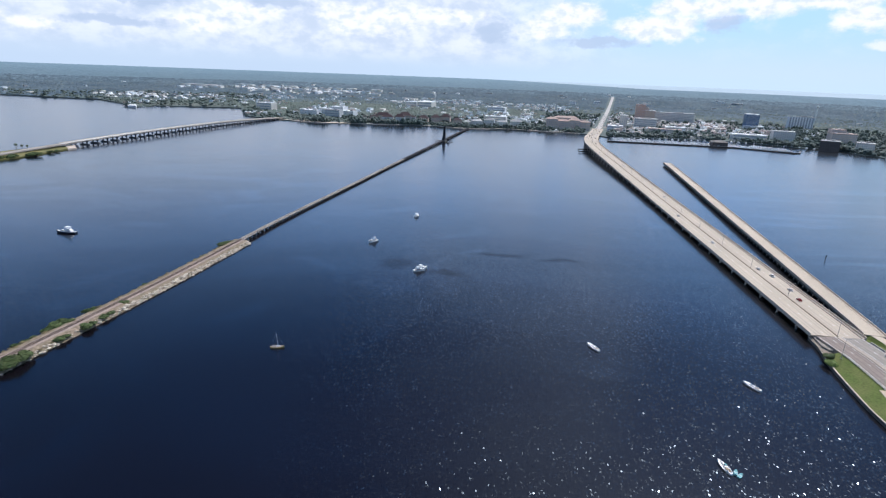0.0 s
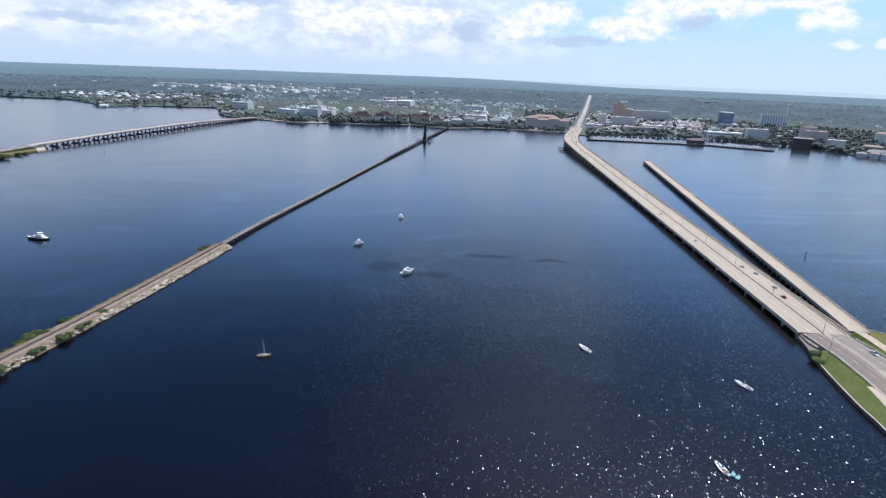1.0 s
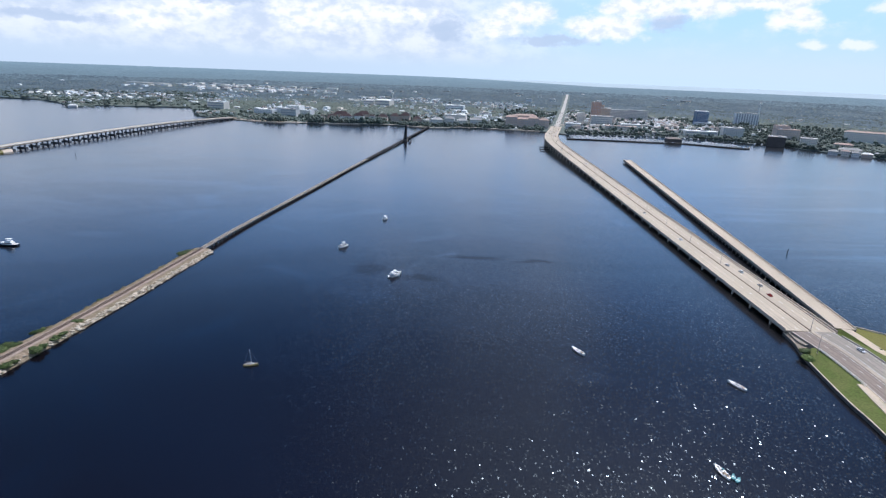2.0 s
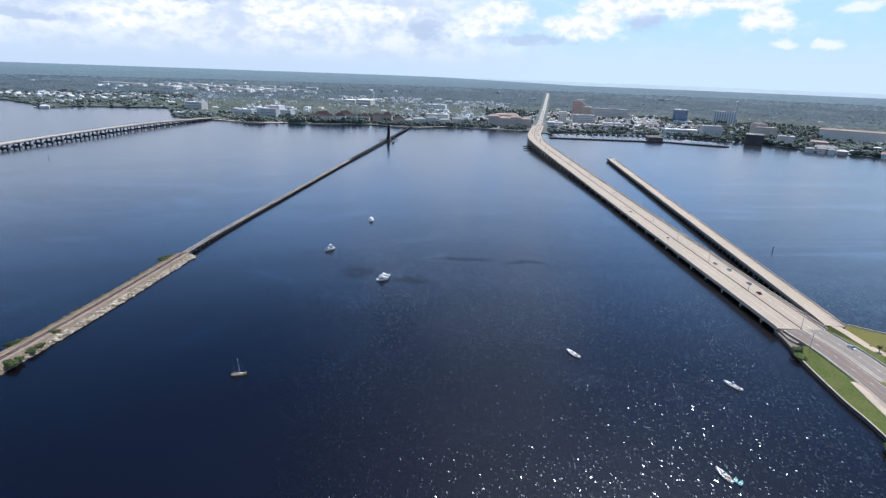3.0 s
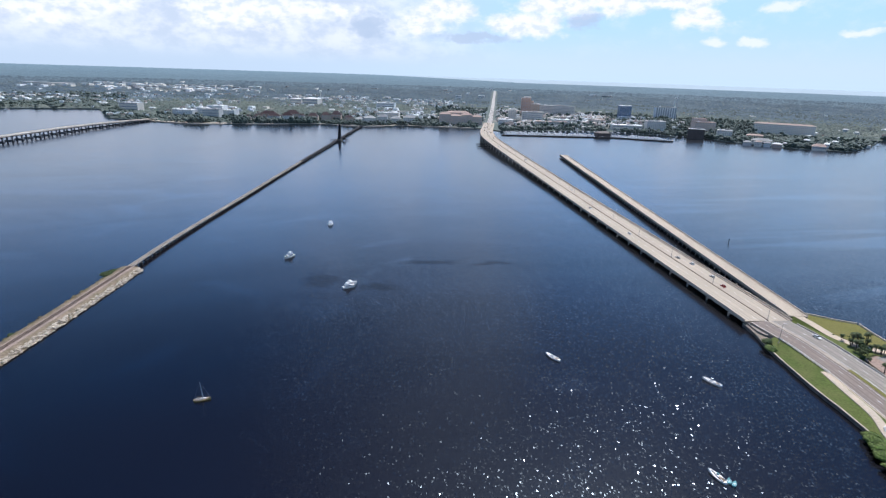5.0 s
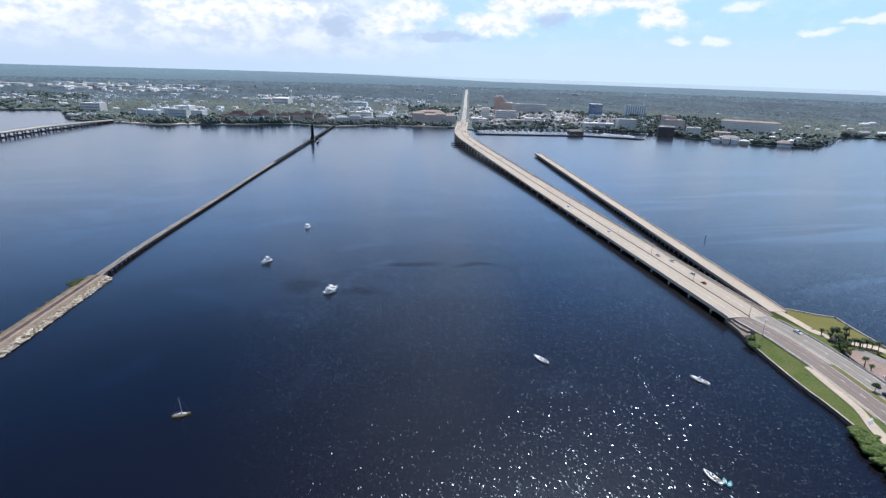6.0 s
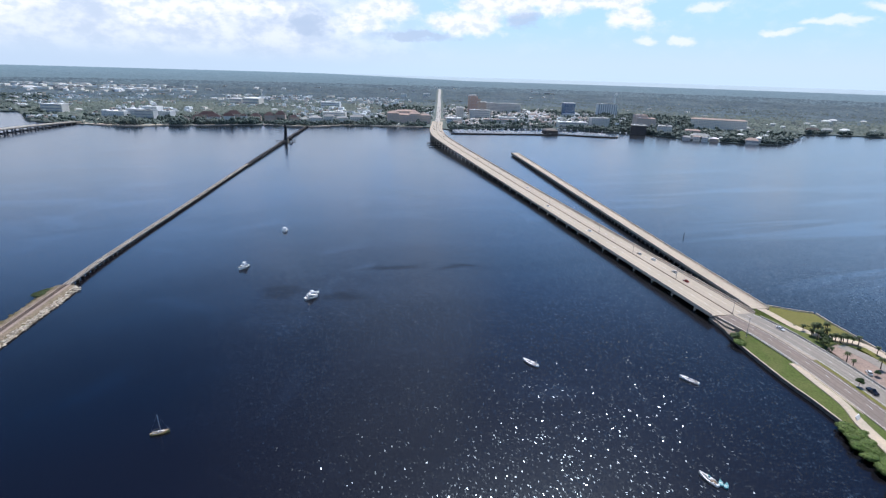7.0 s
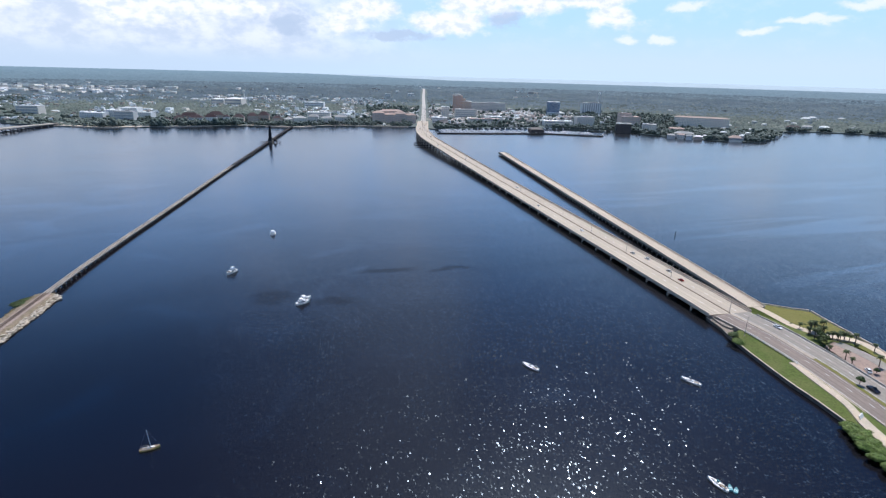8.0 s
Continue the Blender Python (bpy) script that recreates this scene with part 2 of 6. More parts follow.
    link(mp.outputs[0], cell.inputs["Vector"])
    pick = add("ShaderNodeSeparateXYZ")
    link(cell.outputs["Color"], pick.inputs[0])
    # steep faces limited by x and y, so glitter stays on the near water
    glitter_mask = maths("MULTIPLY", span(split.outputs[0], -110, -10, 0.25, 1.0), span(split.outputs[1], 230, 420, 1.0, 0.2))
    face = maths("MULTIPLY", span(pick.outputs[2], 0.77, 0.775, 0.0, 1.0), maths("MULTIPLY", glitter_mask, maths("SUBTRACT", 1.0, maths("MULTIPLY", calm, 0.8))))
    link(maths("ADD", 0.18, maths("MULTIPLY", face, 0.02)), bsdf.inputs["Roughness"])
    level = vector("MULTIPLY", vector("SUBTRACT", cell.outputs["Color"], (0.5, 0.5, 0.5)), (1, 1, 0))
    height = maths("POWER", maths("MULTIPLY", maths("MAXIMUM", maths("SUBTRACT", pick.outputs[2], 0.78), 0.0), 4.55), 2.2)
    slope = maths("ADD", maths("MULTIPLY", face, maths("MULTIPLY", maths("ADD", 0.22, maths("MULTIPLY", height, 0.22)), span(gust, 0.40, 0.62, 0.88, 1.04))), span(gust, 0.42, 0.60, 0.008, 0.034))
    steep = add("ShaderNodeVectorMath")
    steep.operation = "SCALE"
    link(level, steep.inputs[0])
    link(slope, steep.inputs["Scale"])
    relief = add("ShaderNodeBump")
    relief.inputs["Strength"].default_value = 0.035
    relief.inputs["Distance"].default_value = 0.5
    link(tex(0.22, 3, (1, 1.6, 1), 0.5), relief.inputs["Height"])
    tilted = add("ShaderNodeVectorMath")
    tilted.operation = "ADD"
    link(relief.outputs[0], tilted.inputs[0])
    link(steep.outputs[0], tilted.inputs[1])
    unit = add("ShaderNodeVectorMath")
    unit.operation = "NORMALIZE"
    link(tilted.outputs[0], unit.inputs[0])
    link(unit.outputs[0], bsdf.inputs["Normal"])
    return m


WATER = water_mat()
GROUND = mat("wooded_town_ground", (0.090, 0.118, 0.105), 0.95, col2=(0.14, 0.16, 0.14), big=0.012, small=0.05, var=0.3, bump=0.0)
GRASS = mat("mown_grass", (0.145, 0.140, 0.028), 0.95, col2=(0.175, 0.155, 0.042), big=0.08, small=1.2, var=0.25, bump=0.3)
LAWN = mat("shore_grass", (0.078, 0.110, 0.018), 0.95, col2=(0.122, 0.132, 0.036), big=0.1, small=1.4, var=0.3, bump=0.3)
CONCRETE = mat("pale_concrete", (0.60, 0.50, 0.395), 0.85, col2=(0.5, 0.42, 0.335), big=0.05, small=0.9, var=0.14)
DECK = mat("bridge_deck_concrete", (0.51, 0.422, 0.32), 0.85, col2=(0.435, 0.362, 0.272), big=0.03, small=0.9, var=0.07)
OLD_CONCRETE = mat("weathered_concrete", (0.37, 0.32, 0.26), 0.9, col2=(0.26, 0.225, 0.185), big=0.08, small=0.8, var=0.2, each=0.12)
# tide stain; on the fishing pier's underside it stands in for shade
DAMP_SHADE = mat("stained_shade_concrete", (0.17, 0.155, 0.13), 0.9, col2=(0.10, 0.092, 0.08), big=0.2, small=1.0, var=0.25, each=0.1)
ASPHALT = mat("worn_asphalt", (0.265, 0.212, 0.175), 0.9, col2=(0.215, 0.172, 0.143), big=0.06, small=0.7, var=0.15)
GREY_ROAD = mat("grey_road", (0.325, 0.285, 0.24), 0.9, col2=(0.265, 0.235, 0.20), big=0.06, small=0.7, var=0.15)
PAVING = mat("reddish_paving", (0.35, 0.25, 0.195), 0.9, col2=(0.285, 0.208, 0.168), big=0.1, small=1.0, var=0.2)
SAND = mat("pale_sand_path", (0.60, 0.48, 0.35), 0.95, col2=(0.47, 0.4, 0.31), big=0.15, small=1.0, var=0.12)
BALLAST = mat("rail_ballast", (0.33, 0.255, 0.21), 0.95, col2=(0.25, 0.195, 0.16), big=0.1, small=1.5, var=0.3, bump=0.4)
SOIL = mat("dry_bank_soil", (0.27, 0.205, 0.145), 0.95, col2=(0.16, 0.13, 0.078), big=0.22, small=1.0, var=0.35, bump=0.4)
ROCK = mat("pale_riprap_stone", (0.56, 0.48, 0.385), 0.9, col2=(0.36, 0.31, 0.24), big=0.4, small=2.0, var=0.25, bump=0.4, each=0.3)
TIMBER = mat("creosoted_timber", (0.045, 0.04, 0.038), 0.9, col2=(0.075, 0.065, 0.055), big=0.3, small=2.0, var=0.3, each=0.2)
RUST = mat("rusty_rail_steel", (0.13, 0.075, 0.05), 0.6, 0.6, big=0.5, small=3, var=0.3)
DARK_STEEL = mat("dark_painted_steel", (0.03, 0.032, 0.038), 0.6, 0.3, big=0.3, small=2, var=0.3)
GALV = mat("galvanised_steel", (0.34, 0.34, 0.34), 0.5, 0.6, big=0.3, small=2, var=0.2)
WHITE_LINE = mat("road_paint_white", (0.75, 0.74, 0.7), 0.7, big=0.4, small=2, var=0.15)
LEAF = mat("mangrove_leaves", (0.045, 0.078, 0.018), 0.75, col2=(0.08, 0.098, 0.03), big=0.3, small=2, var=0.4, bump=0.0, island=0.45)
PALM_LEAF = mat("palm_fronds", (0.05, 0.075, 0.025), 0.75, col2=(0.09, 0.10, 0.035), big=0.4, small=2, var=0.4, bump=0.0, island=0.35)
BARK = mat("grey_brown_bark", (0.13, 0.10, 0.075), 0.95, big=0.6, small=3, var=0.35)
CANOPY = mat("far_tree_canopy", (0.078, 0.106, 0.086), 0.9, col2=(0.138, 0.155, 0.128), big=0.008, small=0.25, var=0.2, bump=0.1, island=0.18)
CLUMP = mat("dark_tree_clumps", (0.040, 0.060, 0.058), 0.9, col2=(0.072, 0.094, 0.084), big=0.01, small=0.2, var=0.3, bump=0.2, island=0.2)
# far canopy: blue of the distance haze mixed into its base colour
FAR_CANOPY = mat("haze_tinted_canopy", (0.062, 0.096, 0.120), 0.95, col2=(0.112, 0.146, 0.166), big=0.0055, small=0.015, var=0.18, bump=0.0, island=0.06)
GELCOAT = mat("white_gelcoat", (0.90, 0.87, 0.82), 0.25, big=0.5, small=3, var=0.05, bump=0.0, spec=0.5)
TEAL = mat("faded_teal_canvas", (0.20, 0.42, 0.43), 0.8, big=0.5, small=3, var=0.2)
CREAM = mat("yellowed_gelcoat", (0.62, 0.45, 0.17), 0.4, big=0.5, small=3, var=0.2)
TEAK = mat("sun_bleached_teak", (0.36, 0.27, 0.18), 0.8, big=0.6, small=3, var=0.25)
NAVY = mat("navy_hull_paint", (0.014, 0.018, 0.035), 0.3, big=0.5, small=3, var=0.2, bump=0.0)
DARK_GLASS = mat("tinted_glass", (0.012, 0.016, 0.022), 0.12, big=0.2, small=1, var=0.2, bump=0.0, spec=0.6)
RUBBER = mat("tyre_rubber", (0.02, 0.02, 0.02), 0.85, big=1, small=3, var=0.2)


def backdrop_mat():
    """Woods beyond sight of single trees, with the distance haze painted in as a blue glow."""
    m = mat("haze_glow_woods", (0.040, 0.056, 0.056), 0.95, col2=(0.058, 0.074, 0.072), big=0.0045, small=0.02, var=0.25, bump=0, island=0.10)
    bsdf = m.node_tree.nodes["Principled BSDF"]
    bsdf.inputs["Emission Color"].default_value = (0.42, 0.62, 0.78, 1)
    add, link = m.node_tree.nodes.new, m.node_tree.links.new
    # the painted haze: emission grows with distance from the origin
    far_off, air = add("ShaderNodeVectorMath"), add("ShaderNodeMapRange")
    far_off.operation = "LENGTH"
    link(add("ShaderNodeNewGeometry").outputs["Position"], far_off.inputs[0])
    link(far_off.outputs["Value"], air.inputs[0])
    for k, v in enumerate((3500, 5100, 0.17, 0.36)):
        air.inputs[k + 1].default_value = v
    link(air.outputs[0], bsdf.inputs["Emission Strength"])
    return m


DISTANT = backdrop_mat()
BAY = mat("haze_glow_bay", (0.10, 0.13, 0.16), 0.9, col2=(0.13, 0.16, 0.19), big=0.002, small=0.01, var=0.15, bump=0)
# pale haze over the bay put in as emission
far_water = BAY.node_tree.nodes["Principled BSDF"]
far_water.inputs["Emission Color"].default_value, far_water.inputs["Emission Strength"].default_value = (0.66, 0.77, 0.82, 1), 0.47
HEDGE_LEAF = mat("bright_mangrove_leaves", (0.095, 0.155, 0.022), 0.7, col2=(0.135, 0.175, 0.038), big=0.3, small=2, var=0.4, bump=0.0, island=0.45)


# ------------------------------------------------------------------ building helpers
class Shape:
    """Collects corners and faces of one mesh."""

    def __init__(self):
        self.v, self.f = [], []

    def add(self, verts, faces):
        n = len(self.v)
        self.v += [tuple(p) for p in verts]
        self.f += [tuple(n + k for k in face) for face in faces]
        return self

    def box(self, x, y, z, sx, sy, sz, turn=0.0, top=1.0):
        """A block standing on z, its upper face scaled by top."""
        c, s = math.cos(turn), math.sin(turn)
        p = []
        for zz, k in ((z, 1.0), (z + sz, top)):
            for u, w in ((-1, -1), (1, -1), (1, 1), (-1, 1)):
                dx, dy = u * sx * k / 2, w * sy * k / 2
                p.append((x + c * dx - s * dy, y + s * dx + c * dy, zz))
        return self.add(p, [(3, 2, 1, 0), (4, 5, 6, 7), (0, 1, 5, 4), (1, 2, 6, 5), (2, 3, 7, 6), (3, 0, 4, 7)])

    def tube(self, a, b, ra, rb=None, n=8):
        """A tapered round bar from a to b."""
        a, b, rb = Vector(a), Vector(b), ra if rb is None else rb
        d = (b - a).normalized()
        u = d.cross(Vector((0, 0, 1)) if abs(d.z) < 0.9 else Vector((1, 0, 0))).normalized()
        w = d.cross(u)
        p = []
        for at, r in ((a, ra), (b, rb)):
            p += [at + (u * math.cos(k * math.tau / n) + w * math.sin(k * math.tau / n)) * r for k in range(n)]
        side = [(k, (k + 1) % n, n + (k + 1) % n, n + k) for k in range(n)]
        return self.add(p, side + [tuple(range(n - 1, -1, -1)), tuple(range(n, 2 * n))])

    def loft(self, rings, caps=True):
        """Skins rings of equally many corners."""
        n, p = len(rings[0]), [q for r in rings for q in r]
        f = []
        for i in range(len(rings) - 1):
            f += [(i * n + k, i * n + (k + 1) % n, (i + 1) * n + (k + 1) % n, (i + 1) * n + k) for k in range(n)]
        if caps:
            f += [tuple(range(n - 1, -1, -1)), tuple(range((len(rings) - 1) * n, len(rings) * n))]
        return self.add(p, f)

    def slab(self, outline, z0, z1):
        """A flat plate with the given outline (corners turn to the left)."""
        n = len(outline)
        p = [(x, y, z0) for x, y in outline] + [(x, y, z1) for x, y in outline]
        return self.add(p, [tuple(range(n - 1, -1, -1)), tuple(range(n, 2 * n))] + [(k, (k + 1) % n, n + (k + 1) % n, n + k) for k in range(n)])

    def mesh(self, name, smooth=False):
        me = bpy.data.meshes.new(name)
        me.from_pydata(self.v, [], self.f)
        me.validate()
        if smooth:
            me.polygons.foreach_set("use_smooth", [True] * len(me.polygons))
        me.update()
        return me


def part(name, shape, material, parent=None, label="", smooth=False, m=None):
    """One mesh object, under a thing or a part if parent is given."""
    me = shape if isinstance(shape, bpy.types.Mesh) else shape.mesh(name, smooth)
    if not me.materials:
        me.materials.append(material)
    ob = new(name, me)
    if parent:
        ob.parent = parent
    if m is not None:
        ob.matrix_basis = m
    return tagged(ob, label)


def thing(name, label, category, m=None, group="", kind=""):
    ob = new(name)
    if m is not None:
        ob.matrix_basis = m
    return tagged(ob, label, category, group, kind)


def cloud_mesh(name, verts, faces, material, smooth=False):
    """A large mesh from arrays of corners and triangles."""
    me = bpy.data.meshes.new(name)
    me.vertices.add(len(verts))
    me.vertices.foreach_set("co", np.asarray(verts, np.float32).ravel())
    me.loops.add(faces.size)
    me.loops.foreach_set("vertex_index", faces.astype(np.int32).ravel())
    k = faces.shape[1]
    me.polygons.add(len(faces))
    me.polygons.foreach_set("loop_start", np.arange(0, faces.size, k, dtype=np.int32))
    me.update(calc_edges=True)
    me.polygons.foreach_set("use_smooth", np.full(len(faces), smooth))
    me.materials.append(material)
    return me


def curve_of(points, step=6.0):
    """A smooth line through the given (x, y, z) corners, resampled."""
    p = np.array(points, float)
    p = np.vstack([2 * p[0] - p[1], p, 2 * p[-1] - p[-2]])
    out = []
    for i in range(1, len(p) - 2):
        n = max(2, int(np.linalg.norm(p[i + 1] - p[i]) / step))
        for t in np.arange(n) / n:
            out.append(0.5 * (2 * p[i] + (p[i + 1] - p[i - 1]) * t + (2 * p[i - 1] - 5 * p[i] + 4 * p[i + 1] - p[i + 2]) * t**2
                              + (3 * p[i] - p[i - 1] - 3 * p[i + 1] + p[i + 2]) * t**3))
    return np.array(out + [p[-2]])


def sides(line):
    """Unit vectors to the right of a line, seen from above."""
    d = np.gradient(line[:, :2], axis=0)
    d /= np.linalg.norm(d, axis=1)[:, None]
    return np.stack([d[:, 1], -d[:, 0]], 1)


def ribbon(line, section, shape=None):
    """Sweeps a closed section of (to the right, up) along a line."""
    r = sides(line)
    rings = [[(p[0] + n[0] * u, p[1] + n[1] * u, p[2] + w) for u, w in section] for p, n in zip(line, r)]
    return (shape or Shape()).loft(rings)


def strip(u0, u1, w0, w1):
    return [(u0, w0), (u1, w0), (u1, w1), (u0, w1)]


def stations(line, step, start=0.0, stop=None):
    """Places (point, angle) every step metres along a line."""
    d = np.r_[0, np.cumsum(np.linalg.norm(np.diff(line[:, :2], axis=0), axis=1))]
    for s in np.arange(start, d[-1] if stop is None else stop, step):
        p = np.array([np.interp(s, d, line[:, k]) for k in range(3)])
        q = np.array([np.interp(min(s + 1, d[-1]), d, line[:, k]) for k in range(2)])
        o = np.array([np.interp(max(s - 1, 0), d, line[:, k]) for k in range(2)])
        yield p, math.atan2(*(q - o)[::-1])




def lumps(centres, radii, heights, seed=1, flat=0.35):
    """Corners and triangles of many uneven rounded clumps."""
    t = (1 + 5**0.5) / 2
    v = np.array([(-1, t, 0), (1, t, 0), (-1, -t, 0), (1, -t, 0), (0, -1, t), (0, 1, t), (0, -1, -t), (0, 1, -t), (t, 0, -1), (t, 0, 1), (-t, 0, -1), (-t, 0, 1)], float)
    v /= np.linalg.norm(v[0])
    f = np.array([(0, 11, 5), (0, 5, 1), (0, 1, 7), (0, 7, 10), (0, 10, 11), (1, 5, 9), (5, 11, 4), (11, 10, 2), (10, 7, 6), (7, 1, 8),
                  (3, 9, 4), (3, 4, 2), (3, 2, 6), (3, 6, 8), (3, 8, 9), (4, 9, 5), (2, 4, 11), (6, 2, 10), (8, 6, 7), (9, 8, 1)])
    g = np.random.default_rng(seed)
    n = len(centres)
    turn = g.uniform(0, math.tau, n)
    c, s = np.cos(turn)[:, None], np.sin(turn)[:, None]
    w = v[None] * (1 + g.uniform(-flat, flat, (n, 12, 1)))
    x, y = w[..., 0] * c - w[..., 1] * s, w[..., 0] * s + w[..., 1] * c
    r, h = np.asarray(radii)[:, None], np.asarray(heights)[:, None]
    out = np.stack([x * r, y * r, (w[..., 2] * 0.55 + 0.45) * h], -1) + np.asarray(centres)[:, None]
    return out.reshape(-1, 3), (f[None] + 12 * np.arange(n)[:, None, None]).reshape(-1, 3)


def mounds(centres, radii, heights, seed=1):
    """Corners and triangles of many small uneven domes, for trees too far off to show more."""
    g = np.random.default_rng(seed)
    n = len(centres)
    a = g.uniform(0, math.tau, n)[:, None] + np.arange(6)[None] * math.tau / 6
    r = np.asarray(radii)[:, None] * g.uniform(0.7, 1.2, (n, 6))
    ring = np.stack([r * np.cos(a), r * np.sin(a), np.asarray(heights)[:, None] * g.uniform(0.05, 0.45, (n, 6))], -1)
    top = np.stack([g.uniform(-0.3, 0.3, n) * radii, g.uniform(-0.3, 0.3, n) * radii, np.asarray(heights)], -1)[:, None]
    out = np.concatenate([ring, top], 1) + np.asarray(centres)[:, None]
    f = np.array([(k, (k + 1) % 6, 6) for k in range(6)])
    return out.reshape(-1, 3), (f[None] + 7 * np.arange(n)[:, None, None]).reshape(-1, 3)


def crowns(x, y, z, radii, heights, seed, pieces=4):
    """Corners and triangles of tree crowns, each of a few overlapping lumps."""
    g = np.random.default_rng(seed)
    n = len(x)
    u, w = g.normal(0, 0.42, (n, pieces)), g.normal(0, 0.42, (n, pieces))
    r, h = np.asarray(radii)[:, None], np.asarray(heights)[:, None]
    size = g.uniform(0.42, 0.72, (n, pieces)) * r
    low = g.uniform(0.0, 0.55, (n, pieces)) * h
    c = np.stack([x[:, None] + u * r, y[:, None] + w * r, z[:, None] + low], -1)
    return lumps(c.reshape(-1, 3), size.ravel(), (h * g.uniform(0.35, 0.6, (n, pieces))).ravel(), seed, 0.3)


# ------------------------------------------------------------------ water and land
water = Shape()
n = 48
rings = [[(r * math.sin(k * math.tau / n), r * math.cos(k * math.tau / n), 0.0) for k in range(n)] for r in (4, 400, 1200, 2600, 5600)]
water.loft(rings, caps=False).add(rings[0], [tuple(range(n - 1, -1, -1))])
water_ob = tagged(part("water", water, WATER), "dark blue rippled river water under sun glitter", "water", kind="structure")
water_ob.data.flip_normals()

# the far bank: distance from the origin to the shore, by direction (degrees to the right of +y)
SHORE = [(-180, 420), (-110, 900), (-100, 4200), (-62, 4300), (-52, 3300), (-44, 2800), (-38.8, 2610), (-35.5, 2440), (-32, 2320), (-30.4, 2110), (-29.8, 1940),
         (-28.9, 1950), (-28, 2000), (-24.2, 1968), (-20.4, 1935), (-20.1, 1640), (-19.2, 1592), (-16.4, 1510), (-15, 1478), (-13.3, 1446), (-10, 1436),
         (-5.3, 1436), (-1.9, 1436), (2.2, 1392), (6.3, 1431), (10.3, 1425), (14.2, 1418), (16.4, 1365), (19, 1400), (22.6, 1450), (27.4, 1492), (32.6, 1468), (34.5, 1500),
         (37, 1440), (39.6, 1400), (43.1, 1391), (46.5, 1416), (48, 1563), (48.8, 1781), (51.3, 1838), (55.9, 1877), (60, 2000), (66, 2500), (75, 4200), (100, 4200), (110, 900), (180, 420)]


def shore(angle):
    return np.interp(angle, [p[0] for p in SHORE], [p[1] for p in SHORE])


def land_z(x, y):
    """Height of the far bank; far off it rises to the skyline."""
    r = np.hypot(x, y)
    low = 1.6 + 2.0 * np.clip((r - 1500) / 1500, 0, 1)
    k = np.clip((r - 2900) / 2050, 0, 1)
    return low + 96.0 * k ** 1.12


turns = np.unique(np.r_[np.arange(-180, 180.1, 1.0), [p[0] for p in SHORE]])
reach = shore(turns)
col = len(turns)


def ring_sheet(inner, outer, steps, power, skirt):
    rows = []
    for k in range(steps + 1):
        r = inner + (outer - inner) * (k / steps) ** power
        x, y = r * np.sin(np.radians(turns)), r * np.cos(np.radians(turns))
        if k == 0 and skirt:
            rows.append(np.stack([x, y, np.full(col, -1.0)], 1))
        rows.append(np.stack([x, y, land_z(x, y)], 1))
    n = np.arange((len(rows) - 1) * col).reshape(-1, col)[:, :-1].ravel()
    return np.vstack(rows), np.stack([n, n + 1, n + col + 1, n + col], 1)


HAZE_FROM = 3600.0
ground = part("ground", cloud_mesh("ground", *ring_sheet(np.minimum(reach, HAZE_FROM - 50), np.full(col, HAZE_FROM), 28, 1.3, True), GROUND), GROUND)
tagged(ground, "low wooded town land with lots and lawns beyond the river", "ground", kind="structure")
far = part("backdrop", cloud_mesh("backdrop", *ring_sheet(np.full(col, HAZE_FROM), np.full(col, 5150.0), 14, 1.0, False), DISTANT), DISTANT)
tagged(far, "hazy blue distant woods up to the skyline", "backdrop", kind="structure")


def bay_edge(turn):
    """Where the woods end and the far bay begins, by direction."""
    return 5200 - 700 * np.clip((turn + 3) / 22, 0, 1)


bay_turns = np.arange(-1.0, 75.1, 1.0)
bay_rows = []
for k in range(7):
    r = bay_edge(bay_turns) + (5150 - bay_edge(bay_turns)) * k / 6
    x, y = r * np.sin(np.radians(bay_turns)), r * np.cos(np.radians(bay_turns))
    bay_rows.append(np.stack([x, y, land_z(x, y) + 1.2], 1))
n = np.arange(6 * len(bay_turns)).reshape(-1, len(bay_turns))[:, :-1].ravel()
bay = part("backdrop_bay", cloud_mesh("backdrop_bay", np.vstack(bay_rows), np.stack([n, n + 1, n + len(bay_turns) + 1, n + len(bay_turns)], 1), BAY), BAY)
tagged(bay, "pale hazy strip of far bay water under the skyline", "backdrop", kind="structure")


# ------------------------------------------------------------------ the road bridge
GREEN = curve_of([(212.7, 263.7, 4.1), (216.9, 303.4, 4.0), (226.9, 407.0, 4.0), (246.2, 615.8, 4.6), (262.5, 819.2, 7.4), (272.7, 963.7, 10.6), (282.5, 1065.8, 12.6), (300.5, 1152.0, 12.4), (325.0, 1240.0, 9.5), (352.0, 1330.0, 5.4), (382.0, 1425.0, 3.0), (412.0, 1520.0, 2.6)], 7.0)
HALF = 14.2
bridge = thing("road_bridge", "long pale concrete four-lane road bridge over the river", "bridge")
part("deck", ribbon(GREEN, strip(-HALF, HALF, -0.5, 0.0)), DECK, bridge, "pale concrete deck")
for u in (-11.5, -7, -2.4, 2.4, 7, 11.5):
    part("girder", ribbon(GREEN, strip(u - 0.4, u + 0.4, -2.0, -0.5)), CONCRETE, bridge)
for u in (-HALF + 0.25, HALF - 0.25):
    part("parapet", ribbon(GREEN, [(u - 0.25, -1.0), (u + 0.25, -1.0), (u + 0.18, 1.05), (u - 0.18, 1.05)]), CONCRETE, bridge)
for u in (HALF - 2.3,):
    part("inner_barrier", ribbon(GREEN, [(u - 0.22, 0.0), (u + 0.22, 0.0), (u + 0.1, 0.6), (u - 0.1, 0.6)]), CONCRETE, bridge)
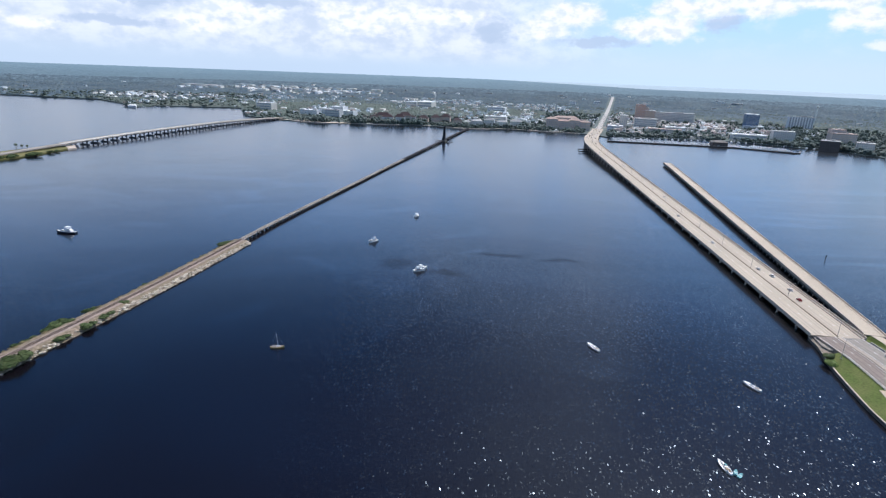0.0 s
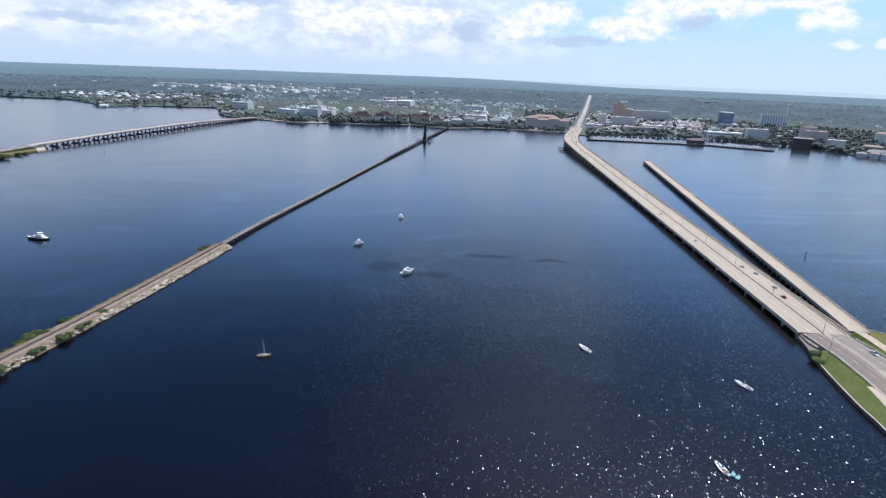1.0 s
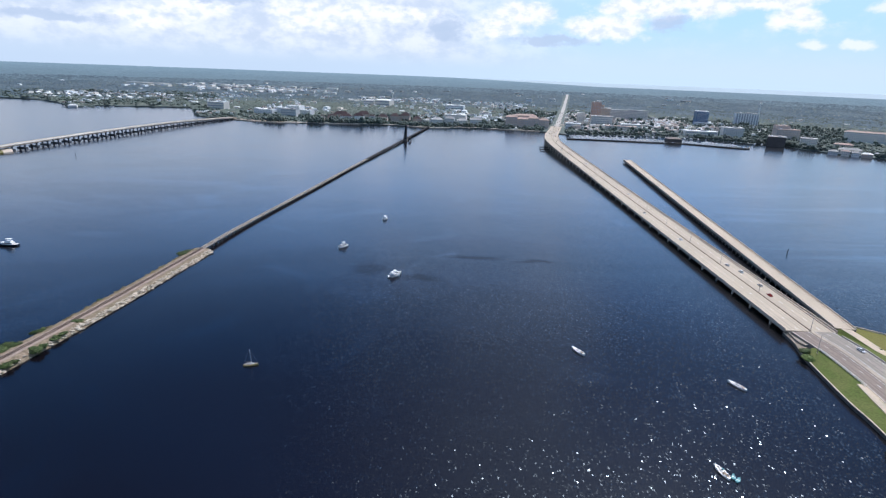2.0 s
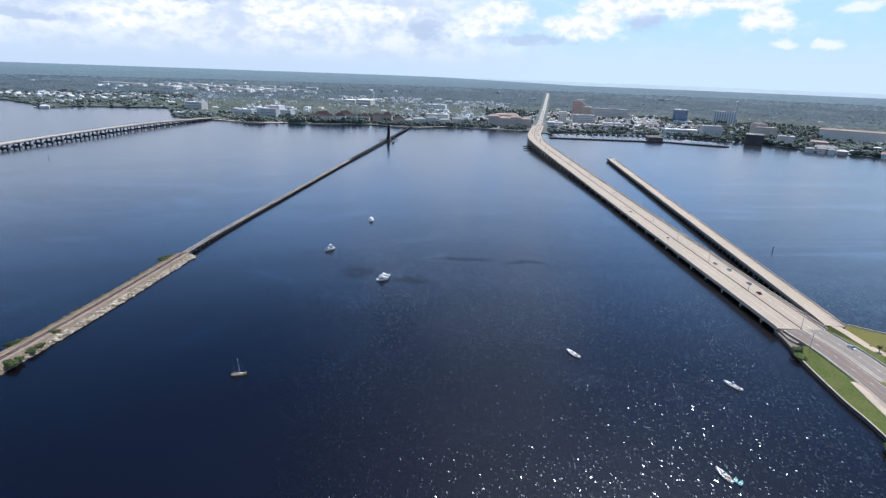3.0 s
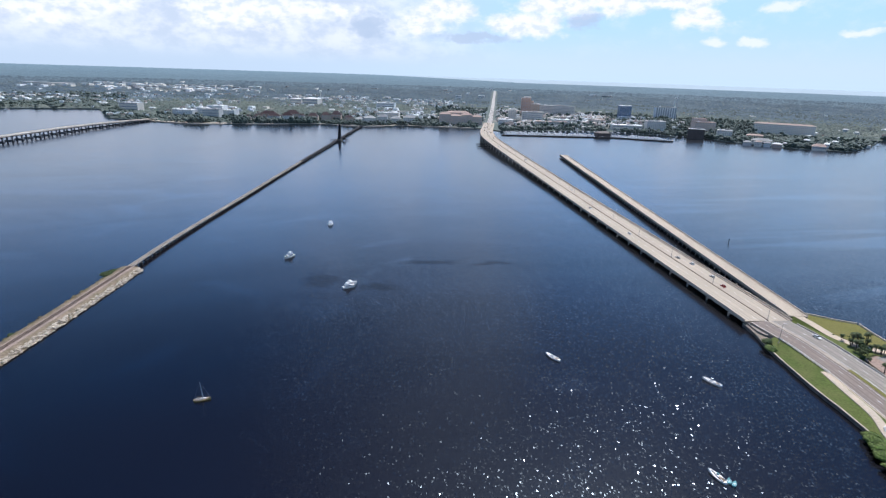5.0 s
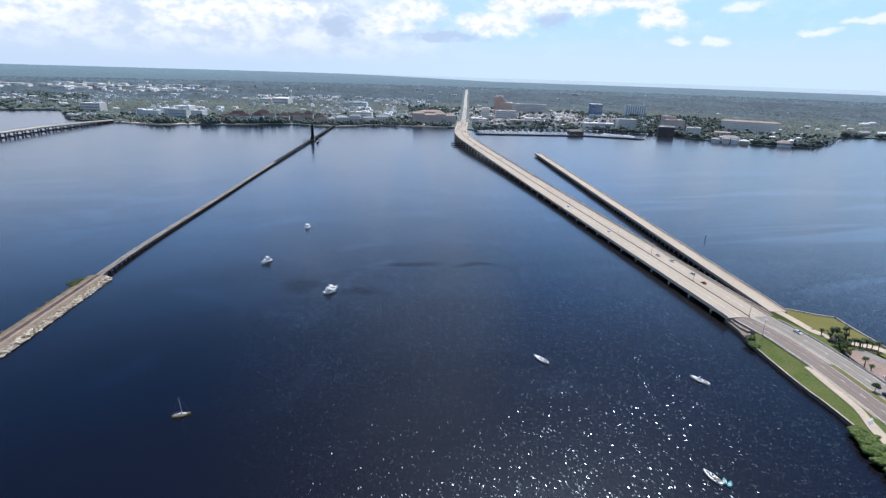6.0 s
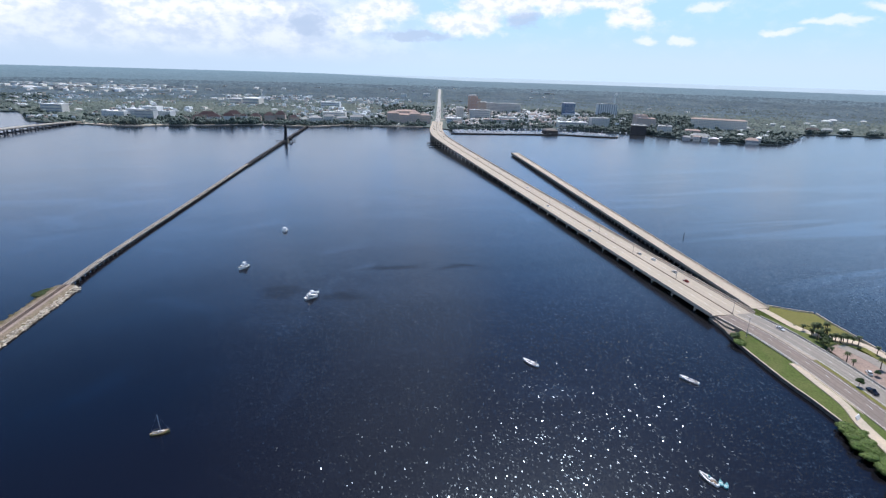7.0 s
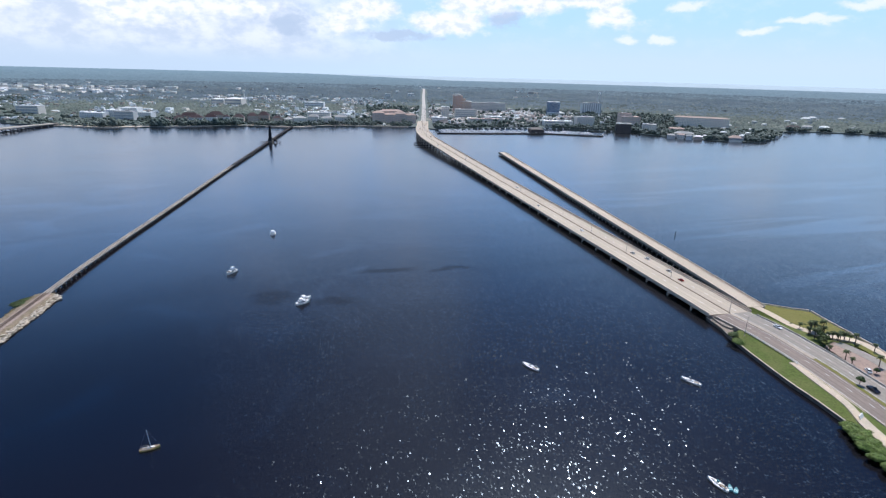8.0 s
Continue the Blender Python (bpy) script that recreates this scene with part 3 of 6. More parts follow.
part("median_barrier", ribbon(GREEN, [(-0.4, 0.0), (0.4, 0.0), (0.3, 0.35), (-0.3, 0.35)]), mat("brown_barrier_concrete", (0.27, 0.22, 0.165), 0.9, big=0.1, var=0.3), bridge, "brown concrete median barrier")
WORN = mat("tyre_worn_concrete", (0.43, 0.37, 0.29), 0.85, col2=(0.37, 0.315, 0.25), big=0.02, small=0.8, var=0.1)
for u in (-10.4, -8.2, -4.2, -2.2, 2.2, 4.2, 8.0, 10.0):
    part("wheel_track", ribbon(GREEN, strip(u - 0.45, u + 0.45, -0.01, 0.004)), WORN, bridge, "tyre-darkened wheel track")
cap = Shape().box(0, 0, -2.9, 1.3, 26.8, 0.9)
cap_mesh = cap.mesh("pier_cap")
cap_mesh.materials.append(CONCRETE)
pile = Shape().tube((0, 0, -1), (0, 0, 1), 0.55, n=10).mesh("pile", True)
pile.materials.append(CONCRETE)
for p, a in stations(GREEN, 23.0, 16.0, 1060.0):
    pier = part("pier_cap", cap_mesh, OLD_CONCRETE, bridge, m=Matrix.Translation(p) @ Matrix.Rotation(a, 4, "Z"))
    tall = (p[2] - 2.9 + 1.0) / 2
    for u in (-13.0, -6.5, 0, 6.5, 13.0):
        part("pile", pile, DAMP_SHADE, pier, m=Matrix.Translation((0, u, -2.9 - tall)) @ Matrix.Diagonal((1, 1, tall, 1)))
# the painted lane lines
dash = Shape().box(0, 0, 0, 3.4, 0.22, 0.006).mesh("lane_dash")
dash.materials.append(WHITE_LINE)
for u in (-6.0, 6.0):
    for p, a in stations(GREEN, 12.2, 4.0, 700.0):
        part("lane_dash", dash, WHITE_LINE, bridge, m=Matrix.Translation((p[0] + u * math.sin(a), p[1] - u * math.cos(a), p[2] + 0.004)) @ Matrix.Rotation(a, 4, "Z"))


def lamp_post(tall, sides_lit, label, group):
    ob = thing("street_lamp", label, "street lamp", group=group)
    part("base", Shape().box(0, 0, 0, 0.5, 0.5, 0.5), CONCRETE, ob)
    part("pole", Shape().tube((0, 0, 0.5), (0, 0, tall), 0.14, 0.08), GALV, ob)
    for s in sides_lit:
        arm = part("arm", Shape().tube((0, 0, tall - 0.3), (2.0 * s, 0, tall + 0.2), 0.06, 0.05, 6), GALV, ob)
        part("lamp_head", Shape().box(2.4 * s, 0, tall + 0.1, 0.9, 0.35, 0.18, top=0.8), GALV, arm)
    return ob


# the lamps stand on the median
lamp = lamp_post(9.0, (-1, 1), "tall grey metal street lamp with two short arms on the median", "street lamps along the bridge")
for i, (p, a) in enumerate(stations(GREEN, 54.5, 0.8)):
    m = Matrix.Translation((p[0], p[1], p[2] + 0.3)) @ Matrix.Rotation(a + math.pi / 2, 4, "Z")
    if i == 0:
        lamp.matrix_basis = m
    else:
        copy_thing(lamp, m)

# timber fenders where boats pass under the crest
for s in (0, 1):
    fender = thing("bridge_fender", "dark timber fender guarding the channel under the bridge", "fender", group="channel fenders")
    x, y = 268 + s * 6, 1020 + s * 34
    part("wale", Shape().box(x, y, 1.2, 44, 0.6, 1.8, -0.1), TIMBER, fender)
    for k in range(8):
        part("pile", Shape().tube((x - 21 + k * 6, y + 2.1 - k * 0.6, -1), (x - 21 + k * 6, y + 2.1 - k * 0.6, 3.8), 0.25, n=6), TIMBER, fender)

# ------------------------------------------------------------------ the old bridge, now a fishing pier
OLD = curve_of([(234.0, 266, 4.6), (244.5, 311, 4.0), (303.7, 603, 4.0), (364.2, 900, 4.0)], 8.0)
pier_ob = thing("fishing_pier", "old narrow concrete bridge cut short as a fishing pier", "pier")
part("deck", ribbon(OLD, strip(-5.8, 5.8, -0.6, 0.0)), DECK, pier_ob, "sun-bleached concrete deck")
for u in (-5.65, 5.65):
    part("parapet", ribbon(OLD, strip(u - 0.15, u + 0.15, -0.9, 0.9)), CONCRETE, pier_ob)
part("kerb", ribbon(OLD, strip(3.9, 4.1, 0.0, 0.25)), CONCRETE, pier_ob)
# deep dark girders: the shadow band below the deck put into their colour
for u in (-5.2, -1.8, 1.8, 5.2):
    part("girder", ribbon(OLD, strip(u - 0.4, u + 0.4, -2.1, -0.6)), DAMP_SHADE, pier_ob)
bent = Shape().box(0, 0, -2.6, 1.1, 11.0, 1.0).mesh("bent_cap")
bent.materials.append(DAMP_SHADE)
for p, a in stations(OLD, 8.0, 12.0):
    b_ob = part("bent_cap", bent, DAMP_SHADE, pier_ob, m=Matrix.Translation(p) @ Matrix.Rotation(a, 4, "Z"))
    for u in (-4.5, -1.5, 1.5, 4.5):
        part("pile", pile, DAMP_SHADE, b_ob, m=Matrix.Translation((0, u, -4.2)) @ Matrix.Diagonal((0.7, 0.7, 1.6, 1)))

# ------------------------------------------------------------------ the railway: causeway, trestle and raised bascule span
RAIL = curve_of([(-218, 100, 3.0), (-203, 165, 3.0), (-193, 215, 3.0), (-180, 272, 3.0), (-171, 316, 3.0), (-163, 360, 3.0), (-156, 400, 3.0)], 5.0)
TRESTLE = curve_of([(-156.0, 400.0, 3.0), (-149.6, 441.3, 2.7), (-143.8, 472.5, 2.5), (-134.6, 518.1, 2.4), (-122.6, 573.9, 2.4), (-106.6, 649.9, 2.4), (-77.4, 791.6, 2.5), (-8.4, 1110.1, 3.4), (51.2, 1389.3, 3.6)], 8.0)
bank = part("causeway", ribbon(RAIL, [(-10.2, -4.0), (8.6, -4.0), (4.2, -0.5), (2.6, -0.35), (-3.6, -0.35), (-6.6, -1.0)]), SOIL)
tagged(bank, "dry grassy soil causeway carrying the railway", "causeway", kind="structure")
bed = thing("railway_track", "single rusty railway track on brown ballast and sleepers", "railway track")
part("ballast", ribbon(RAIL, [(-2.6, -0.36), (2.6, -0.36), (1.7, -0.1), (-1.7, -0.1)]), BALLAST, bed)
for u in (-0.72, 0.72):
    part("rail", ribbon(RAIL, strip(u - 0.06, u + 0.06, -0.02, 0.15)), RUST, bed)
sleepers = Shape()
for p, a in stations(RAIL, 0.9):
    sleepers.box(p[0], p[1], p[2] - 0.14, 0.25, 2.6, 0.16, a)
tagged(part("sleepers", sleepers, mat("weathered_sleepers", (0.17, 0.13, 0.105), 0.95, col2=(0.11, 0.09, 0.075), big=0.3, small=2, var=0.3), bed), kind="stuff")

trestle = thing("railway_trestle", "long low dark timber railway trestle across the river", "railway bridge")
BLEACHED = mat("bleached_trestle_deck", (0.40, 0.36, 0.31), 0.95, col2=(0.30, 0.27, 0.235), big=0.05, small=1.2, var=0.25)
SPANS = TRESTLE[TRESTLE[:, 1] > 838]
LOW = TRESTLE[:len(TRESTLE) - len(SPANS) + 1]
part("deck", ribbon(LOW, strip(-1.7, 1.9, -0.5, -0.1)), BLEACHED, trestle, "sun-bleached timber deck")
part("deck", ribbon(SPANS, strip(-1.6, 1.6, -0.5, -0.1)), TIMBER, trestle, "dark open deck of the steel spans")
for u in (-1.3, 1.3):
    part("stringer", ribbon(LOW, strip(u - 0.3, u + 0.3, -0.95, -0.5)), TIMBER, trestle)
for u in (-1.7, 1.7):
    part("plate_girder", ribbon(SPANS, strip(u - 0.12, u + 0.12, -1.6, 0.45)), DARK_STEEL, trestle, "dark steel plate girder")
for u in (-0.72, 0.72):
    part("rail", ribbon(TRESTLE, strip(u - 0.06, u + 0.06, -0.1, 0.15)), RUST, trestle)
for u in (-1.8, 1.8):
    part("guard_timber", ribbon(LOW, strip(u - 0.11, u + 0.11, -0.1, 0.14)), BLEACHED, trestle)
rail_bent = Shape().box(0, 0, -1.6, 1.3, 5.6, 0.7)
for u in (-2.2, -0.75, 0.75, 2.2):
    rail_bent.tube((0, u * 1.15, -5), (0, u, -1.6), 0.42, n=7)
rail_bent = rail_bent.mesh("bent")
rail_bent.materials.append(TIMBER)
for p, a in stations(TRESTLE, 6.8, 3.0):
    part("bent", rail_bent, TIMBER, trestle, m=Matrix.Translation(p) @ Matrix.Rotation(a, 4, "Z"))

bascule = thing("bascule_span", "dark steel railway bascule span standing raised over the channel", "bridge tower")
AT, LEAN = Vector((-6.0, 1112.0, 4.0)), math.atan2(1, 0.205)
ux, uy = Vector((math.cos(LEAN), math.sin(LEAN), 0)), Vector((-math.sin(LEAN), math.cos(LEAN), 0))
for s in (-2.4, 2.4):
    truss = Shape()
    foot, tip = AT + uy * s, AT + uy * s + Vector((0, 0, 27)) + ux * 1.0
    tip -= uy * s * 0.45
    back0, back1 = foot - ux * 4.5, tip - ux * 1.6
    truss.tube(foot, tip, 0.6, 0.45, n=6).tube(back0, back1, 0.6, 0.45, n=6)
    for k in range(7):
        q0, q1 = foot.lerp(tip, k / 6), back0.lerp(back1, k / 6)
        truss.tube(q0, q1, 0.4, n=6)
        if k < 6:
            truss.tube(q0, back0.lerp(back1, (k + 1) / 6), 0.4, n=6)
    part("truss", truss, DARK_STEEL, bascule)
part("raised_deck", Shape().box(AT.x + 0.6 * ux.x, AT.y + 0.6 * ux.y, 3.5, 0.7, 3.6, 26.5, LEAN, 0.55), DARK_STEEL, bascule, "raised track deck")
cross = Shape()
for k in range(10):
    z = 1.5 + k * 2.8
    half = 2.0 - 0.035 * z
    cross.tube(AT + uy * -half + Vector((0, 0, z)), AT + uy * half + Vector((0, 0, z)), 0.25, n=6)
part("cross_bracing", cross, DARK_STEEL, bascule)
part("counterweight", Shape().box(AT.x - 6 * ux.x, AT.y - 6 * ux.y, 3.8, 5.0, 7.0, 7.5, LEAN, 0.45), DARK_STEEL, bascule)
part("pivot_pier", Shape().box(AT.x - 3 * ux.x, AT.y - 3 * ux.y, -1, 14, 9, 5, LEAN), DAMP_SHADE, bascule)
hut = thing("bridge_tender_hut", "small dark gabled hut beside the raised railway span", "hut")
hx, hy = AT.x + 8.5, AT.y - 3
part("wall", Shape().box(hx, hy, 3.2, 4.5, 4.5, 3.2, LEAN), DARK_STEEL, hut)
part("roof", Shape().box(hx, hy, 6.4, 5.4, 5.4, 1.6, LEAN, 0.25), TIMBER, hut)
part("platform", Shape().box(hx, hy, 2.7, 6, 6, 0.5, LEAN), TIMBER, hut)
for k, (u, w) in enumerate(((-2.5, -2.5), (2.5, -2.5), (2.5, 2.5), (-2.5, 2.5))):
    part("pile", Shape().tube((hx + u, hy + w, -1), (hx + u, hy + w, 2.8), 0.25, n=6), TIMBER, hut)
for side in (-1, 1):
    rack = thing("channel_fender", "dark timber pile fender beside the railway channel", "fender", group="railway channel fenders")
    c0 = Vector((AT.x + side * 11.5, AT.y + side * 2, 0))
    part("wale", Shape().box(c0.x, c0.y, 2.0, 13, 0.7, 0.6, -0.1), TIMBER, rack)
    for k in range(6):
        part("pile", Shape().tube((c0.x - 6 + k * 2.4, c0.y + 0.6 - k * 0.24, -1), (c0.x - 6 + k * 2.4, c0.y + 0.6 - k * 0.24, 3.4), 0.3, n=6), TIMBER, rack)

# ------------------------------------------------------------------ the second road bridge, farther up the river
EAST = curve_of([(-642, 560, 3.0), (-622, 700, 3.2), (-607.5, 791, 4.5), (-596.5, 843, 6.1), (-587.5, 880, 7.1), (-576.5, 940, 8.0), (-564, 1000, 8.8), (-548.5, 1076, 9.4), (-531, 1158, 9.5), (-509.5, 1261, 8.8), (-482.5, 1363, 7.1), (-447, 1475, 4.3), (-415, 1570, 3.0)], 9.0)
east = thing("road_bridge", "long pale concrete road bridge on many dark piers", "bridge")
part("deck", ribbon(EAST[30:], strip(-7, 7, -0.7, 0.0)), mat("pale_far_deck", (0.56, 0.53, 0.48), 0.9, col2=(0.48, 0.455, 0.41), big=0.03, small=0.8, var=0.1), east)
for u in (-6.8, 6.8):
    part("parapet", ribbon(EAST[30:], strip(u - 0.2, u + 0.2, -0.9, 0.9)), CONCRETE, east)
# shade under the deck put into the dark blue-grey of girder and piers
SHADED = mat("shaded_pier_concrete", (0.10, 0.105, 0.115), 0.9, col2=(0.07, 0.075, 0.085), big=0.2, small=1.0, var=0.2, each=0.1)
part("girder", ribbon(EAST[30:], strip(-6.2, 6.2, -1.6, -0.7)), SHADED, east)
east_pile = pile.copy()
east_pile.materials.clear()
east_pile.materials.append(SHADED)
e_cap = Shape().box(0, 0, -2.8, 1.6, 13, 1.0).mesh("pier_cap")
e_cap.materials.append(SHADED)
e_foot = Shape().box(0, 0, -0.5, 4.6, 15, 2.3).mesh("pier_footing")
e_foot.materials.append(SHADED)
for p, a in stations(EAST, 21.5, 306.0, 930.0):
    k = part("pier_cap", e_cap, DAMP_SHADE, east, m=Matrix.Translation(p) @ Matrix.Rotation(a, 4, "Z"))
    tall = (p[2] - 2.8 + 0.5) / 2
    for u in (-4.4, 4.4):
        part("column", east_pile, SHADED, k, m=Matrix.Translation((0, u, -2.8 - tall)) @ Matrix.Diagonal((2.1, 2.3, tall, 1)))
    part("footing", e_foot, DAMP_SHADE, k, m=Matrix.Translation((0, 0, -p[2])))
isle = Shape().slab([(-670, 540), (-604, 540), (-590, 700), (-577, 760), (-576, 810), (-577, 846), (-604, 852), (-632, 800), (-655, 700)], -1, 1.8)
tagged(part("causeway_land", isle, mat("dry_shore_grass", (0.19, 0.165, 0.06), 0.95, col2=(0.12, 0.12, 0.035), big=0.05, small=0.8, var=0.3, bump=0.3)), "grassy causeway end with shrubs before the far bridge", "causeway", kind="structure")
tagged(part("causeway_road", ribbon(EAST[:33], strip(-7, 7, -1.5, -0.1)), GREY_ROAD), "pale road on the grassy causeway", "road", kind="structure")
tip = Shape().slab([(-571, 818), (-567, 832), (-588, 860), (-600, 852), (-584, 836)], -1.0, 2.3)
tagged(part("causeway_apron", tip, CONCRETE), "pale concrete apron at the causeway's end", "apron", kind="structure")


# ------------------------------------------------------------------ the near causeway with its road and park
WEST = [(200, 267.5), (197, 254), (192.3, 240), (187.3, 219), (183.5, 200), (182, 188), (179, 172)]
BACK = [(174, 163), (170, 155), (165, 143), (156, 115), (142, 70), (120, 0), (96, -80)]
EASTSIDE = [(165, -80), (185, -10), (205, 60), (222, 115), (238, 165), (248, 190), (254, 206), (256.5, 212), (260, 230), (263, 245), (266, 256), (257, 262), (247, 271.5), (240, 274)]
land = Shape().slab((WEST + BACK + EASTSIDE)[::-1], -1.5, 1.5)
tagged(part("causeway_land", land, LAWN), "green grass bank beside the causeway road", "ground", kind="structure")
# sea walls are a run of cast panels with a coping
wall_panel = Shape().box(0, 0, -1.5, 1.0, 0.5, 3.05).mesh("seawall_panel")
WET_WALL = mat("dark_seawall_concrete", (0.15, 0.135, 0.115), 0.9, col2=(0.095, 0.088, 0.078), big=0.2, small=1.0, var=0.25, each=0.1)
wall_panel.materials.append(WET_WALL)


def seawall(points, name, top=1.85):
    ob = thing(name, "low pale concrete seawall edging the causeway", "seawall", kind="structure")
    line = curve_of([(x, y, 0.0) for x, y in points], 3.0)
    part("coping", ribbon(line, strip(-0.3, 0.3, 1.55, top)), CONCRETE, ob, "sunlit concrete coping")
    for p, a in stations(line, 3.0, 1.5):
        part("seawall_panel", wall_panel, WET_WALL, ob, m=Matrix.Translation(p) @ Matrix.Rotation(a, 4, "Z") @ Matrix.Diagonal((2.96, 1, 1, 1)))


seawall(WEST, "seawall_west")
seawall([(243, 273.5), (247.5, 271), (257, 262), (265, 256.5)], "seawall_north", 2.95)
seawall([(265.5, 255.5), (262.6, 245), (259.6, 230), (256, 212), (253, 205), (247.5, 190), (237, 165)], "seawall_east", 2.95)



def ribbon_up(line, section):
    """As ribbon(), for a line that runs towards -y: right stays right."""
    return ribbon(line[::-1], section)


ROAD = curve_of([(212.73, 263.90, 4.09), (213.6, 240, 3.85), (212.4, 222, 3.45), (210.3, 205, 3.25), (207.3, 190, 3.1), (203.8, 175, 3.05), (197, 150, 3.0), (187, 112, 3.0), (168, 45, 3.0),
                 (146, -30, 3.0), (132, -76, 3.0)], 3.0)
tagged(part("embankment_earth", ribbon_up(ROAD[:8], [(-13.2, -3.2), (14.5, -3.2), (12.6, -0.27), (-11.6, -0.27)]), mat("bare_bank_earth", (0.30, 0.24, 0.185), 0.95, var=0.25, big=0.3, bump=0.4)), "bare brown earth under the road by the bridge", "embankment", kind="structure")
tagged(part("embankment", ribbon_up(ROAD[7:], [(-15.0, -3.6), (15.0, -3.6), (12.6, -0.25), (-12.6, -0.3)]), LAWN), "grassy embankment under the causeway road", "embankment", kind="structure")
tagged(part("road_north", ribbon_up(ROAD, strip(-11.4, -1.15, -0.3, 0.0)), ASPHALT), "dark worn asphalt carriageway with white dashes", "road", kind="structure")
tagged(part("road_south", ribbon_up(ROAD, strip(1.15, 12.2, -0.3, 0.0)), GREY_ROAD), "paler grey carriageway beside the park", "road", kind="structure")
tagged(part("median", ribbon_up(ROAD, strip(-1.15, 1.15, -0.3, 0.16)), mat("tan_median_concrete", (0.44, 0.365, 0.285), 0.9, col2=(0.36, 0.30, 0.24), big=0.1, small=1.0, var=0.18)), "raised pale median kerb between the carriageways", "median", kind="structure")
tagged(part("median_grass", ribbon_up(ROAD[16:], strip(-0.95, 1.0, 0.1, 0.24)), GRASS), "grass strip on the median", "grass", kind="structure")
verge = part("kerb_west", ribbon_up(ROAD, strip(-11.75, -11.4, -0.3, 0.15)), CONCRETE)
tagged(verge, "pale concrete kerb along the asphalt", "kerb", kind="structure")
for p, a in stations(ROAD, 12.2, 5.0, 190.0):
    u = 5.6
    part("lane_dash", dash, WHITE_LINE, bpy.data.objects["road_north"], m=Matrix.Translation((p[0] + u * math.sin(a), p[1] - u * math.cos(a), p[2] + 0.004)) @ Matrix.Rotation(a, 4, "Z"))
    u = -6.6
    part("lane_dash", dash, WHITE_LINE, bpy.data.objects["road_south"], m=Matrix.Translation((p[0] + u * math.sin(a), p[1] - u * math.cos(a), p[2] + 0.004)) @ Matrix.Rotation(a, 4, "Z"))
# tyre-darkened tracks
for host, us, tone in (("road_north", (-9.6, -7.8, -4.6, -2.8), (0.21, 0.168, 0.14)), ("road_south", (3.2, 5.0, 8.2, 10.0), (0.262, 0.23, 0.195))):
    worn_lane = mat("tyre_worn_" + host, tone, 0.88, col2=tuple(c * 0.85 for c in tone), big=0.04, small=0.8, var=0.12)
    for u in us:
        part("wheel_track", ribbon_up(ROAD, strip(u - 0.42, u + 0.42, -0.01, 0.004)), worn_lane, bpy.data.objects[host], "tyre-darkened wheel track")
# edge lines
for u, host in ((-11.0, "road_north"), (-2.0, "road_north"), (2.0, "road_south"), (11.7, "road_south")):
    part("edge_line", ribbon_up(ROAD, strip(u - 0.07, u + 0.07, 0.0, 0.006)), WHITE_LINE, bpy.data.objects[host])


def railing(line, u, name, label, tall=1.25, step=2.6):
    paint = bpy.data.materials.get("white_rail_paint") or mat("white_rail_paint", (0.74, 0.70, 0.62), 0.7, big=0.3, small=2, var=0.1)
    ob = thing(name, label, "railing")
    posts = Shape().box(0, 0, 0, 0.28, 0.24, tall).mesh("post")
    posts.materials.append(paint)
    for w in (tall * 0.5, tall):
        part("rail", ribbon(line, strip(u - 0.1, u + 0.1, w - 0.2, w)), paint, ob)
    for p, a in stations(line, step, 0.5):
        part("post", posts, paint, ob, m=Matrix.Translation((p[0] + u * math.sin(a), p[1] - u * math.cos(a), p[2])) @ Matrix.Rotation(a, 4, "Z"))


railing(ROAD[6:18][::-1], -12.4, "road_railing", "white concrete post-and-rail fence beside the road")
tagged(part("park_barrier", ribbon_up(ROAD[2:34], [(12.2, -0.3), (13.0, -0.3), (12.8, 0.75), (12.4, 0.75)]), mat("white_barrier_paint", (0.46, 0.42, 0.365), 0.8, big=0.2, small=2, var=0.12)), "low white concrete barrier between road and park", "barrier", kind="structure")
# abutment wing and bare slope under the first span
tagged(part("abutment", Shape().slab([(201, 267), (198.5, 255), (199.5, 250), (226, 254), (228, 269), (214, 268.5)], -1.0, 3.0), OLD_CONCRETE), "grey concrete abutment under the bridge end", "abutment", kind="structure")
tagged(part("bank_apron", Shape().slab([(200, 267), (195.6, 250), (193.5, 243), (199.6, 243), (201.5, 262)], 1.3, 2.0), bpy.data.materials["bare_bank_earth"]), "bare brown earth apron by the abutment", "ground", kind="structure")

# the grass bank that climbs from the seawall to the road
wall_x = np.array(WEST + BACK)[::-1]
rise = []
for p, n in zip(ROAD, sides(ROAD[::-1])[::-1]):
    if p[1] < 247:
        rise.append((p[0] - 12.5 * n[0], p[1] - 12.5 * n[1], p[2] - 0.06))
bank_sheet, steps = Shape(), 5
rows_b = []
for x, y, z in rise:
    x0 = float(np.interp(y, wall_x[:, 1], wall_x[:, 0])) + 0.45
    rows_b.append([(x0 + (x - x0) * j / steps, y, 1.6 + (z - 1.6) * (j / steps) ** 0.9) for j in range(steps + 1)] + [(x, y, 0.0), (x0, y, 0.0)])
bank_sheet.loft(rows_b)
tagged(part("grass_bank", bank_sheet, LAWN), "green grass bank rising from seawall to road", "grass", kind="structure")

PATHWAY = curve_of([(199.3, 212, 3.2), (195.4, 197, 2.95), (191.4, 181.5, 2.85), (187.9, 174, 2.65), (184.2, 168, 2.55), (180.3, 158.5, 2.5), (173, 139, 2.4), (163, 110, 2.3), (148, 65, 2.3)], 2.5)
tagged(part("footpath", ribbon(PATHWAY, strip(-3.0, 2.9, -0.6, 0.1)), SAND), "winding pale sandy footpath along the shore", "path", kind="structure")

